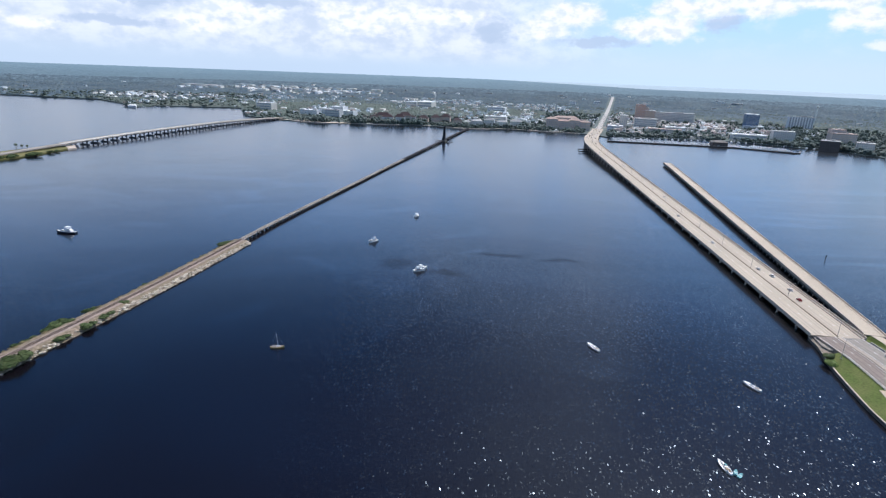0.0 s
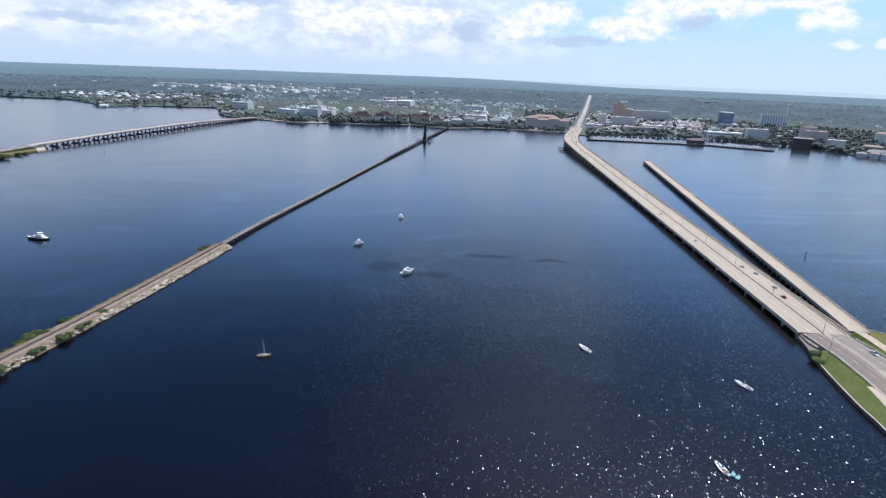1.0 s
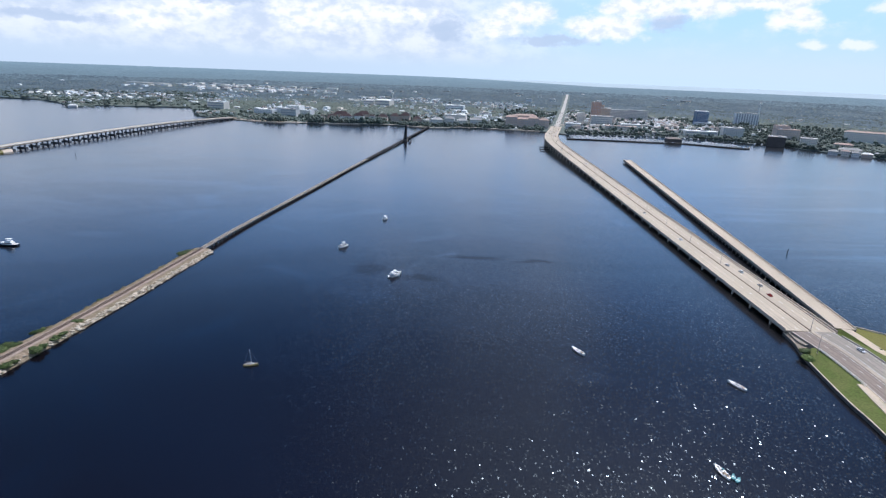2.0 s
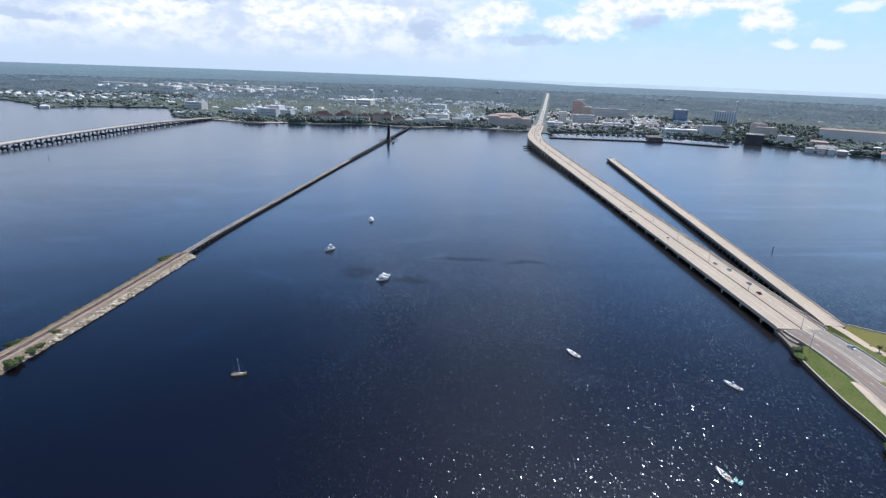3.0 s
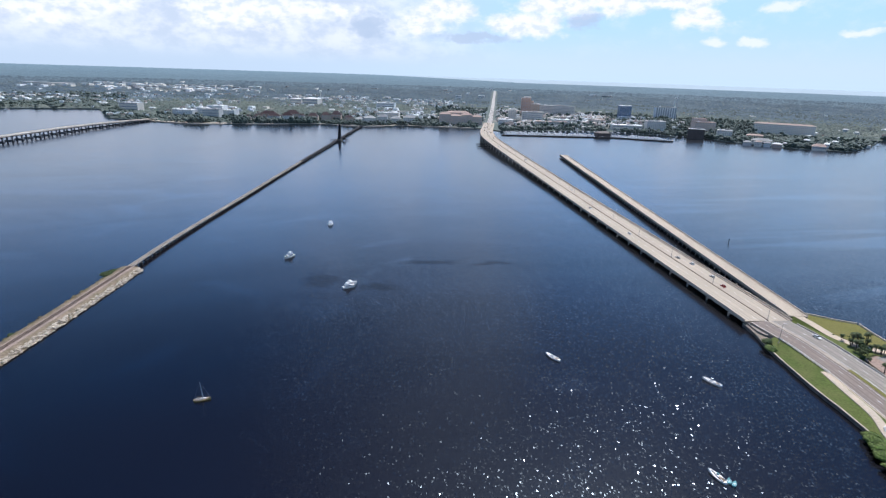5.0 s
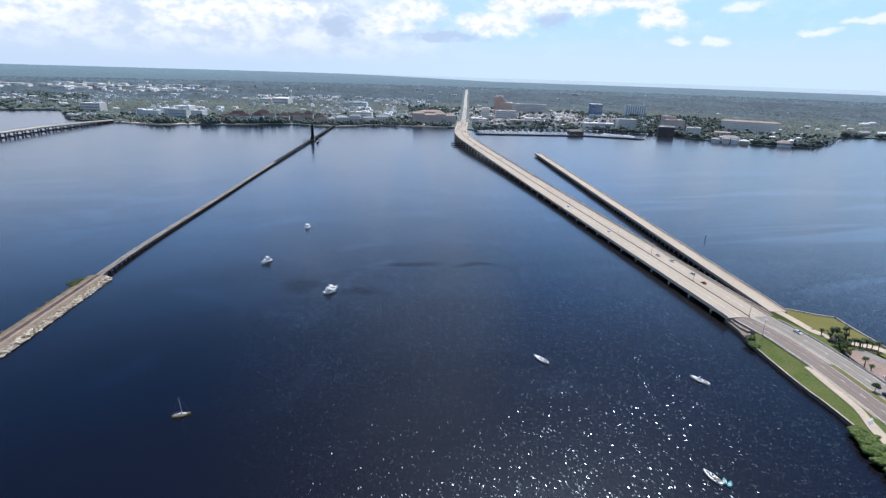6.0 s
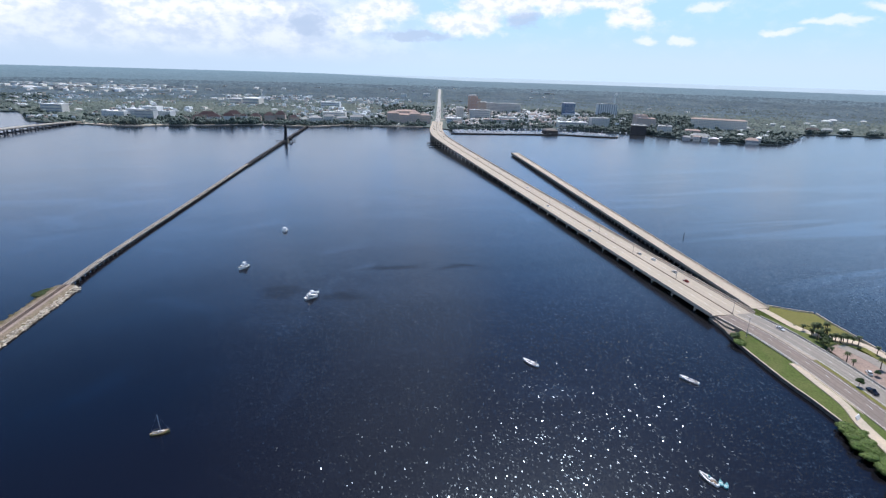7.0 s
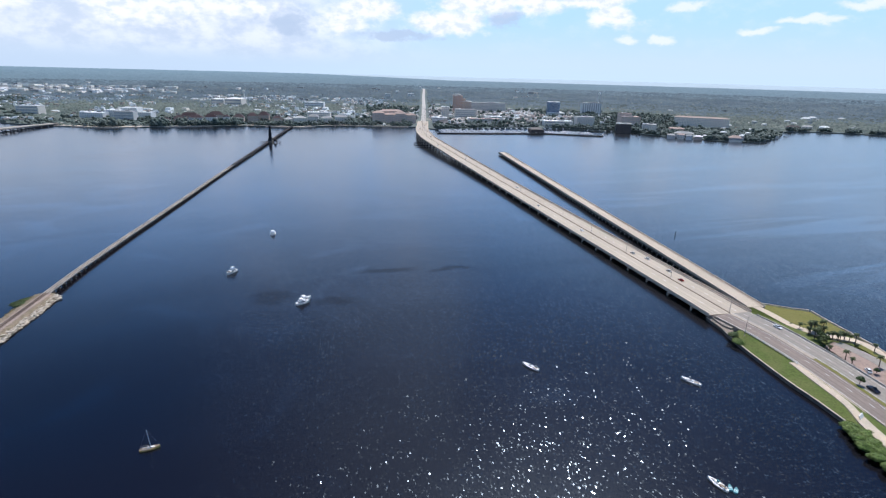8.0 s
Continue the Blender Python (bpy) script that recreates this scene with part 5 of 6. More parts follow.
        part("furled_sail", Shape().tube((0.04 * length, 0, free + 1.4), (-0.3 * length, 0, free + 1.48), 0.16, 0.1, 7), TIMBER if hull_mat else GELCOAT, ob)
        part("forestay", Shape().tube((0.48 * length, 0, free + 0.3), top, 0.02, n=4), GALV, ob)
        part("backstay", Shape().tube((-0.48 * length, 0, free + 0.3), top, 0.02, n=4), GALV, ob)
    return ob


cruiser("white motor cruiser with flybridge riding at anchor", at(-26.5, 502.5, 84), 9.0, 4.6, tall=0.78)
cruiser("white motor cruiser with low cabin at anchor", at(-56.2, 415, 232), 9.6, 3.6)
cruiser("white cruiser rafted alongside another boat", at(-15.8, 351.8, 20), 8.4, 3.5, tall=1.05)
cruiser("white open cruiser with dark cockpit rafted alongside", at(-14.2, 356.0, 32), 8.2, 3.4, tall=1.0)
cruiser("large trawler yacht with dark blue hull and white decks", at(-297.5, 408, 177), 16.0, 4.6, NAVY, tall=0.68)
sailboat("small yellowed sailing boat with leaning mast", at(-79, 236.4, 8), 6.6, 2.2, CREAM, 7.4, 0.08, deck_mat=TEAK)
sailboat("white mastless sailing hull lying at anchor", at(78.4, 248.6, -64 + 180), 9.0, 2.7)
sailboat("white mastless sloop hull lying at anchor", at(142.3, 216.4, -63 + 180), 9.0, 2.6)
worn = sailboat("worn white sailing boat with cluttered deck", at(103.2, 161.3, 101), 7.8, 2.6)
part("tarpaulin", Shape().box(-1.6, 0.15, 0.72, 1.5, 1.3, 0.35, 0.2, 0.7), TEAK, worn, "brown folded tarpaulin")
part("locker", Shape().box(0.3, -0.5, 1.1, 0.8, 0.4, 0.3), TEAL, worn)
part("sail_bag", Shape().tube((1.0, 0.1, 1.0), (2.6, 0.0, 0.95), 0.22, 0.15, 7), TIMBER, worn, "dark rolled sail bag")
for x, y, a in ((105.9, 158.7, 60), (106.7, 157.1, 40)):
    ding = thing("dinghy", "small faded teal dinghy tied behind the sailing boat", "dinghy", at(x, y, a), "teal dinghies")
    dr = hull_rings(2.7, 1.4, 0.45, 0.15, 0.85)
    part("hull", Shape().loft(dr, caps=True), TEAL, ding)
    part("floor", deck_plate(dr, 0.8, 0.02), TEAL, ding)
    part("thwart", Shape().box(-0.1, 0, 0.48, 0.3, 1.1, 0.06), GELCOAT, ding)


# ------------------------------------------------------------------ vehicles
def car(label, m, paint, glass=None, suv=False, pickup=False):
    ob = thing("car", label, "car", m, "vehicles on the road")
    h = 1.0 if suv else 0.85
    body = Shape().loft([[(x, -w, z0), (x, w, z0), (x, w, z1), (x, -w, z1)] for x, w, z0, z1 in ((-2.3, 0.8, 0.35, 0.8), (-2.15, 0.9, 0.25, h), (-1.2, 0.92, 0.22, h + 0.05), (0.8, 0.92, 0.22, h), (1.9, 0.88, 0.25, h - 0.15), (2.3, 0.75, 0.35, h - 0.3))])
    part("body", body, paint, ob)
    top = 1.75 if suv else 1.42
    back = -0.2 if pickup else -1.7
    cab = Shape().loft([[(back, -0.82, h), (1.0, -0.82, h), (1.0, 0.82, h), (back, 0.82, h)], [(back + 0.35, -0.66, top - 0.05), (0.25, -0.66, top - 0.05), (0.25, 0.66, top - 0.05), (back + 0.35, 0.66, top - 0.05)]])
    part("glasshouse", cab, DARK_GLASS, ob, "tinted glass")
    part("roof", Shape().box((back + 0.6) / 2, 0, top - 0.06, 0.2 - back, 1.3, 0.07, top=0.92), paint, ob)
    for x in (-1.35, 1.4):
        for y in (-0.82, 0.82):
            wheel = part("wheel", Shape().tube((x, y - 0.11, 0.33), (x, y + 0.11, 0.33), 0.33, n=12), RUBBER, ob)
            part("rim", Shape().tube((x, y - 0.118 * (1 if y < 0 else -1), 0.33), (x, y - 0.125 * (1 if y < 0 else -1), 0.33), 0.19, n=10), GALV, wheel)
    for y in (-0.6, 0.6):
        part("headlight", Shape().box(2.2, y, 0.55, 0.12, 0.3, 0.14), GELCOAT, ob)
        part("tail_light", Shape().box(-2.24, y, 0.65, 0.08, 0.25, 0.14), TAIL, ob)
    return ob


TAIL = mat("red_tail_lens", (0.35, 0.02, 0.02), 0.3, big=2, small=5, var=0.1, bump=0)
WHITE_CAR = mat("white_car_paint", (0.78, 0.78, 0.77), 0.25, big=1, small=4, var=0.04, bump=0.0, spec=0.6)
SILVER_CAR = mat("silver_car_paint", (0.42, 0.43, 0.44), 0.3, 0.4, big=1, small=4, var=0.06, bump=0.0)
RED_CAR = mat("dark_red_car_paint", (0.27, 0.025, 0.02), 0.25, big=1, small=4, var=0.06, bump=0.0)
BLACK_CAR = mat("black_car_paint", (0.015, 0.017, 0.025), 0.2, big=1, small=4, var=0.06, bump=0.0)


def on_bridge(line, s, u, back=False):
    p, a = next(stations(line, 1e9, s, s + 1))
    return Matrix.Translation((p[0] + u * math.sin(a), p[1] - u * math.cos(a), p[2])) @ Matrix.Rotation(a + (math.pi if back else 0), 4, "Z")


car("white sedan driving on the bridge deck", on_bridge(GREEN, 171, -5.0, True), WHITE_CAR)
car("silver sedan driving on the bridge deck", on_bridge(GREEN, 108, 4.4), SILVER_CAR)
car("white van-like car driving on the bridge deck", on_bridge(GREEN, 94, 7.6), WHITE_CAR, suv=True)
car("silver car driving on the bridge deck", on_bridge(GREEN, 68, 7.4), SILVER_CAR)
car("dark red car driving on the bridge deck", on_bridge(GREEN, 51, 4.6), RED_CAR)
car("white sedan on the road beside the park", on_bridge(ROAD, 22, -9.6), WHITE_CAR)
car("black pickup truck on the road beside the park", on_bridge(ROAD, 80, -4.4) @ Matrix.Scale(1.18, 4), BLACK_CAR, suv=True, pickup=True)
car("white car parked in the park's lot", Matrix.Translation((226.3, 196.4, 2.5)) @ Matrix.Rotation(0.9, 4, "Z"), WHITE_CAR, suv=True)
for s, u, paint, say in ((352, 5.5, WHITE_CAR, "white"), (262, -6, SILVER_CAR, "silver"), (560, 6, WHITE_CAR, "white"), (690, -6, SILVER_CAR, "silver"), (800, 5, BLACK_CAR, "black"), (880, -5.5, WHITE_CAR, "white"),
                         (935, 6, SILVER_CAR, "silver"), (990, -6, BLACK_CAR, "black"), (1040, 5, WHITE_CAR, "white"), (1085, -5, WHITE_CAR, "white"), (1120, 6, RED_CAR, "red")):
    car(say + " car far off on the bridge deck", on_bridge(GREEN, s, u, u < 0), paint)

# marker post in the water and others far off
for x, y in ((306, 414), (-477, 822)):
    post = thing("channel_marker", "dark timber channel marker post in the water", "marker post", Matrix.Translation((x, y, 0)), "channel markers")
    part("pile", Shape().tube((0, 0, -1), (0, 0, 3.6), 0.28, 0.24, 8), TIMBER, post)
    part("board", Shape().box(0, -0.3, 2.6, 1.0, 0.06, 1.0), DARK_STEEL, post)


# ------------------------------------------------------------------ the town across the river
GRID = -0.29                              # the streets' turn from +x
ROOF_WHITE = mat("white_membrane_roof", (0.86, 0.85, 0.82), 0.7, col2=(0.72, 0.71, 0.68), big=0.05, small=0.3, var=0.12, bump=0, each=0.12)
ROOF_GREY = mat("grey_gravel_roof", (0.42, 0.41, 0.39), 0.9, col2=(0.32, 0.315, 0.30), big=0.05, small=0.3, var=0.15, bump=0, each=0.2)
ROOF_RED = mat("red_brown_tile_roof", (0.058, 0.030, 0.034), 0.85, col2=(0.042, 0.027, 0.03), big=0.06, small=0.4, var=0.2, bump=0, each=0.15)
ROOF_PINK = mat("salmon_tile_roof", (0.45, 0.33, 0.27), 0.85, col2=(0.4, 0.3, 0.25), big=0.06, small=0.4, var=0.15, bump=0)
STUCCO = mat("cream_stucco", (0.83, 0.76, 0.66), 0.85, col2=(0.72, 0.66, 0.575), big=0.04, small=0.4, var=0.1, bump=0, each=0.1)
TAN = mat("tan_stucco", (0.56, 0.44, 0.35), 0.85, col2=(0.5, 0.4, 0.32), big=0.04, small=0.4, var=0.1, bump=0)
SALMON = mat("salmon_stucco", (0.68, 0.55, 0.46), 0.85, col2=(0.6, 0.49, 0.42), big=0.05, small=0.4, var=0.12, bump=0, each=0.08)
# orange brick, paled by haze mixed into the colour
ORANGE = mat("hazed_orange_brick", (0.50, 0.345, 0.275), 0.85, col2=(0.46, 0.32, 0.26), big=0.04, small=0.4, var=0.12, bump=0)
GREYWALL = mat("grey_concrete_wall", (0.70, 0.665, 0.615), 0.85, col2=(0.61, 0.585, 0.54), big=0.04, small=0.4, var=0.12, bump=0)
BROWN = mat("dark_brown_cladding", (0.12, 0.10, 0.09), 0.7, big=0.06, small=0.4, var=0.2, bump=0)
BLUE_GLASS = mat("blue_curtain_wall", (0.045, 0.13, 0.27), 0.3, big=0.06, small=0.5, var=0.2, bump=0, spec=0.7)
WHITE_WALL = mat("white_painted_wall", (0.84, 0.83, 0.80), 0.8, big=0.04, small=0.4, var=0.08, bump=0, each=0.06)
PALE_WALL = mat("off_white_wall", (0.83, 0.81, 0.77), 0.85, col2=(0.73, 0.71, 0.67), big=0.06, small=0.4, var=0.12, bump=0, each=0.08)
# panes paled far beyond glass: distance haze put into their colour
PANE = mat("hazed_window_glass", (0.45, 0.46, 0.47), 0.4, big=0.1, small=0.5, var=0.3, bump=0, spec=0.6)
CLEARED = []                              # (x, y, radius) kept free of trees


def building(label, x, y, w, d, top, wall, roof, turn=GRID, storeys=3, bays=8, style="bands", name="building", hip=0.0, base=2.0, clear=True, plant=True):
    """A block w wide and d deep with a parapet or hipped roof, window strips or columns, and roof plant."""
    ob = thing(name, label, "building", Matrix.Translation((x, y, base)) @ Matrix.Rotation(turn, 4, "Z"))
    h = top - base
    part("wall", Shape().box(0, 0, -2.5, w, d, h + 2.5), wall, ob)
    if hip:
        part("roof", Shape().add([(-w / 2 - 0.8, -d / 2 - 0.8, h), (w / 2 + 0.8, -d / 2 - 0.8, h), (w / 2 + 0.8, d / 2 + 0.8, h), (-w / 2 - 0.8, d / 2 + 0.8, h), (-w / 2 + d * 0.4, 0, h + hip), (w / 2 - d * 0.4, 0, h + hip)],
                                 [(0, 1, 5, 4), (1, 2, 5), (2, 3, 4, 5), (3, 0, 4), (3, 2, 1, 0)]), roof, ob)
    else:
        part("roof", Shape().box(0, 0, h, w + 0.6, d + 0.6, 0.9), roof, ob)
        if plant:
            part("roof_plant", Shape().box(w * 0.12, d * 0.1, h + 0.9, w * 0.22, d * 0.3, 2.2, top=0.95), ROOF_GREY, ob)
            part("roof_plant", Shape().box(-w * 0.28, -d * 0.1, h + 0.9, w * 0.1, d * 0.2, 1.5, top=0.95), ROOF_WHITE, ob)
    step = h / storeys
    if style == "bands":
        for k in range(storeys):
            part("window_band", Shape().box(0, -d / 2, step * (k + 0.35), w * 0.94, 0.5, step * 0.42), PANE, ob)
    elif style == "windows":
        pane = Shape().box(0, 0, 0, w / bays * 0.42, 0.4, step * 0.42).mesh("window")
        pane.materials.append(PANE)
        for k in range(storeys):
            for j in range(bays):
                part("window", pane, PANE, ob, m=Matrix.Translation((-w / 2 + w * (j + 0.5) / bays, -d / 2, step * (k + 0.3))))
    elif style == "ribs":
        for j in range(bays):
            part("window_column", Shape().box(-w / 2 + w * (j + 0.5) / bays, -d / 2, 1.0, w / bays * 0.5, 0.5, h - 2.0), PANE, ob)
    if clear:
        for k in range(int(max(1, w // 25)) + 1):
            u = -w / 2 + w * k / max(1, int(max(1, w // 25)))
            CLEARED.append((x + u * math.cos(turn) , y + u * math.sin(turn), d * 0.55 + 6))
            CLEARED.append((x + u * math.cos(turn) + 16 * math.sin(turn), y + u * math.sin(turn) - 16 * math.cos(turn), d * 0.2 + 2))
    return ob


# along the river, from the upstream side
building("long white-grey warehouse among trees", -1345, 3075, 227, 60, 30, GREYWALL, ROOF_GREY, storeys=2, style="plain", base=9, plant=False)
building("pale low civic building beside the river park", -577, 1770, 56, 30, 24, STUCCO, ROOF_WHITE, storeys=3)
building("dark glazed low pavilion before a white building", -326, 1592, 46, 24, 22, GREYWALL, ROOF_GREY, storeys=3)
# the civic centre: stepped white blocks
for say, x, y, w, d, top, n in (("white multi-part civic hall with flat roof", -398, 1640, 44, 34, 16, 3), ("white stepped civic block", -362, 1662, 38, 36, 21, 4), ("tall white civic block with roof plant", -326, 1672, 40, 34, 26, 5),
                                ("low white civic wing with colonnade", -290, 1650, 34, 30, 16, 3), ("pale stucco civic annex", -424, 1664, 30, 24, 16, 2)):
    building(say, x, y, w, d, top, PALE_WALL, ROOF_WHITE, storeys=n, bays=9, style="windows")
# red-roofed riverside apartments: many short wings at different depths and heights
for say, x, y, w, d, top, wall, hip, turn in (
        ("cream riverside apartment wing with maroon hipped roof", -226, 1466, 24, 16, 13, STUCCO, 5, 0.05), ("tan apartment wing with maroon roof among trees", -197, 1482, 22, 16, 15, TAN, 6, 0.3),
        ("white riverside apartment house with maroon roof", -158, 1458, 30, 16, 18, PALE_WALL, 6, -0.03), ("white riverside apartment house with tall maroon roof", -126, 1460, 26, 16, 19, PALE_WALL, 8, -0.05),
        ("narrow white apartment wing with maroon roof", -92, 1470, 14, 16, 19, PALE_WALL, 5, -0.03), ("brick apartment wing with maroon hipped roof", -176, 1516, 40, 20, 18, TAN, 8, -0.2),
        ("brick apartment wing with steep maroon roof", -118, 1524, 34, 22, 19, TAN, 9, 0.2), ("brick townhouse with maroon roof behind trees", -66, 1506, 26, 20, 16, TAN, 7, -0.1),
        ("tan townhouse with maroon roof behind trees", -34, 1522, 24, 20, 17, TAN, 8, 0.15), ("tan townhouse with steep maroon roof", -6, 1534, 26, 20, 18, TAN, 9, -0.2), ("maroon-roofed house behind the river walk", 26, 1512, 22, 18, 13, TAN, 6, 0.1)):
    building(say, x, y, w, d, top, wall, ROOF_RED, storeys=4 if top > 15 else 3, bays=5, style="windows", hip=hip, turn=turn, clear=False)
# grey condominiums by the river
for say, x, y, w, d, top, hip, turn in (("grey condominium wing with shallow hipped roof", 78, 1486, 30, 22, 15, 5, 0.1), ("grey condominium house with hipped roof", 112, 1492, 26, 24, 18, 6, -0.15), ("grey-white condominium wing by the river", 146, 1490, 28, 22, 14, 5, -0.05),
                                        ("grey riverside condominium with dark hipped roof", 184, 1502, 32, 24, 16, 6, -0.1), ("small grey villa by the river walk", 52, 1498, 20, 16, 11, 4, 0.2)):
    building(say, x, y, w, d, top, GREYWALL, ROOF_GREY, storeys=3, bays=6, style="windows", hip=hip, turn=turn, clear=False)
building("low arena with bright white roof", -140, 2225, 44, 50, 22, STUCCO, ROOF_WHITE, storeys=2, plant=False)
building("wide hall with bright white low roof", -88, 2230, 62, 60, 24, STUCCO, ROOF_WHITE, storeys=2, hip=4)
building("pale blue-white low building in the trees", 185, 2130, 68, 34, 18, WHITE_WALL, ROOF_WHITE, storeys=2)
building("pale white townhouse by the river walk", 133, 1545, 60, 24, 24, STUCCO, ROOF_WHITE, storeys=4)
for say, x, y, w, d, top, hip in (("tan riverside hotel wing with salmon hipped roof", 275, 1470, 30, 24, 29, 5), ("cream riverside hotel wing with salmon tiled roof", 305, 1476, 32, 20, 24, 4), ("tan hotel centre block with tall salmon roof", 335, 1474, 28, 24, 27, 6),
                                  ("cream hotel wing with low salmon roof", 362, 1472, 28, 20, 23, 4), ("pale rear block of the riverside hotel", 318, 1506, 60, 20, 31, 4)):
    building(say, x, y, w, d, top, SALMON, ROOF_PINK, storeys=5, bays=6, style="windows", hip=hip, turn=-0.13)
building("orange-brown brick high-rise with stepped top", 616, 1800, 30, 30, 60, ORANGE, ROOF_PINK, storeys=12, bays=6, style="windows")
building("stepped tan high-rise wing", 652, 1812, 32, 28, 42, TAN, ROOF_WHITE, storeys=10, bays=7, style="windows")
building("upper tan block of a stepped high-rise", 640, 1815, 16, 22, 50, TAN, ROOF_PINK, storeys=11, bays=4, style="windows")
building("long grey-beige office block", 749, 1862, 129, 34, 35, GREYWALL, ROOF_GREY, storeys=7, bays=20, style="bands")
building("grey concrete parking structure with open decks", 563, 1592, 60, 36, 30, GREYWALL, ROOF_GREY, storeys=5)
building("low white marina office building", 446, 1480, 39, 22, 16, WHITE_WALL, ROOF_WHITE, storeys=2)
building("slim pale church-like tower", 507, 1610, 22, 20, 36, STUCCO, ROOF_WHITE, storeys=7, bays=4, style="windows")
building("cream shops with long pale roof by the marina", 575, 1470, 83, 26, 13, STUCCO, ROOF_PINK, storeys=2)
building("white waterfront shop building", 622, 1520, 51, 24, 15, WHITE_WALL, ROOF_WHITE, storeys=2)
building("dark blue glass office tower", 944, 1742, 36, 40, 46, BLUE_GLASS, ROOF_WHITE, storeys=12, style="bands", bays=10)
building("white base of the glass tower", 940, 1715, 54, 24, 12, WHITE_WALL, ROOF_WHITE, storeys=2)
building("long low white-roofed waterfront hall", 733, 1350, 76, 30, 17, STUCCO, ROOF_WHITE, storeys=2)
building("grey stepped waterfront apartment block", 812, 1345, 47, 30, 28, GREYWALL, ROOF_GREY, storeys=7, bays=10, style="windows")
building("pale ribbed apartment slab with dark window columns", 1120, 1780, 70, 26, 42, WHITE_WALL, ROOF_GREY, storeys=10, bays=9, style="ribs")
building("salmon hotel with tiered roofs", 955, 1345, 53, 36, 28, SALMON, ROOF_PINK, storeys=6, bays=12, style="windows")
building("upper salmon block of a tiered hotel", 950, 1358, 31, 26, 36, SALMON, ROOF_PINK, storeys=8, bays=8, style="windows")
building("dark brown waterfront office block", 835, 1205, 36, 34, 22, BROWN, ROOF_GREY, storeys=5, style="plain", turn=-0.6)
building("beige waterfront apartment block", 906, 1197, 32, 32, 21, STUCCO, ROOF_GREY, storeys=5, bays=8, style="windows", turn=-0.6)
building("very long pale apartment slab with salmon roof", 1171, 1305, 143, 22, 28, STUCCO, ROOF_PINK, storeys=6, bays=34, style="windows", turn=-0.72, hip=3)
building("low white-walled condominium row on the point", 915, 1085, 40, 18, 11, STUCCO, ROOF_GREY, storeys=2, bays=8, style="windows", turn=-0.7, hip=4)
for say, u, w, top, wall, roof in (("low grey waterfront house with hipped roof", -30, 17, 8, GREYWALL, ROOF_GREY), ("cream waterfront house with pink roof", -9, 14, 10, STUCCO, ROOF_PINK),
                                   ("white waterfront house among palms", 8, 13, 9, WHITE_WALL, ROOF_GREY), ("tan waterfront house with pale roof", 27, 18, 8, TAN, ROOF_WHITE)):
    building(say, 897 + 0.765 * u, 1060 - 0.644 * u, w, 13, top, wall, roof, storeys=2, bays=4, style="windows", turn=-0.7, hip=3, clear=False)
building("brown-roofed house on the river point", 985, 1003, 26, 18, 9, STUCCO, ROOF_PINK, storeys=1, turn=-0.7, hip=5)
building("white waterfront house on the point", 1012, 1012, 9, 14, 12, WHITE_WALL, ROOF_WHITE, storeys=2, turn=-0.7, hip=4)
building("white house roof among far trees", 1823, 1500, 28, 16, 9, WHITE_WALL, ROOF_WHITE, storeys=1, turn=-0.8, hip=4)
building("low tan apartment house with salmon roof behind the shore", 986, 1190, 36, 18, 11, TAN, ROOF_PINK, storeys=2, bays=8, style="windows", turn=-0.7, hip=3)
building("long white house roof among far trees", 1900, 1535, 24, 14, 9, WHITE_WALL, ROOF_WHITE, storeys=1, turn=-0.8, hip=4)
building("dark red-roofed house across the inlet", 1425, 1222, 34, 18, 9, BROWN, ROOF_RED, storeys=1, turn=-0.8, hip=4)
building("grey shoreline house across the inlet", 1480, 1222, 26, 16, 9, GREYWALL, ROOF_GREY, storeys=1, turn=-0.8, hip=4)
for x, y, w, top in ((1457, 1383, 20, 13), (1420, 1314, 17, 11), (1133, 1106, 15, 9), (1080, 1131, 18, 9), (1235, 1190, 14, 9), (1330, 1420, 18, 12), (1560, 1330, 20, 11), (1075, 1062, 13, 9), (1640, 1420, 22, 11)):
    building("white house half hidden among trees", x, y, 0.72 * w, 8, 0.8 * top, WHITE_WALL, ROOF_WHITE, storeys=1, turn=-0.7, hip=2, clear=False)
building("white shoreline house across the inlet", 1524, 1203, 25, 18, 9, WHITE_WALL, ROOF_WHITE, storeys=1, turn=-0.8, hip=4)
building("white boat house with pale roof on the headland", -960, 1690, 22, 12, 5.5, PALE_WALL, ROOF_WHITE, storeys=1, turn=0.3, hip=4)
building("white water plant among far woods", 640, 2900, 29, 20, 22, WHITE_WALL, ROOF_WHITE, storeys=2, plant=False)
building("white sheds among far woods", 780, 2960, 34, 22, 22, WHITE_WALL, ROOF_WHITE, storeys=2, plant=False)


def water_tower(x, y, top, label):
    ob = thing("water_tower", label, "water tower", Matrix.Translation((x, y, 2)))
    part("column", Shape().tube((0, 0, -1), (0, 0, top - 9), 1.6, 1.3, 12), WHITE_WALL, ob)
    prof = [(1.3, -9), (4.2, -7.2), (5.6, -4.8), (5.4, -2.4), (3.4, -0.6), (0.2, 0)]
    part("tank", Shape().loft([[(r * math.cos(k * math.tau / 16), r * math.sin(k * math.tau / 16), top + z) for k in range(16)] for r, z in prof]), WHITE_WALL, ob, smooth=True)
    CLEARED.append((x, y, 8))


water_tower(-56, 2300, 50, "white water tower above the trees")
water_tower(1500, 2290, 60, "pale distant water tower above the woods")

# the main street that runs on from the bridge
STREET = curve_of([(412, 1520, 2.65), (450, 1640, 3.2), (520, 1870, 3.6), (662, 2335, 4.0), (760, 2660, 4.2), (840, 2925, 4.5), (950, 3280, 5.0), (1010, 3480, 5.0)], 14.0)
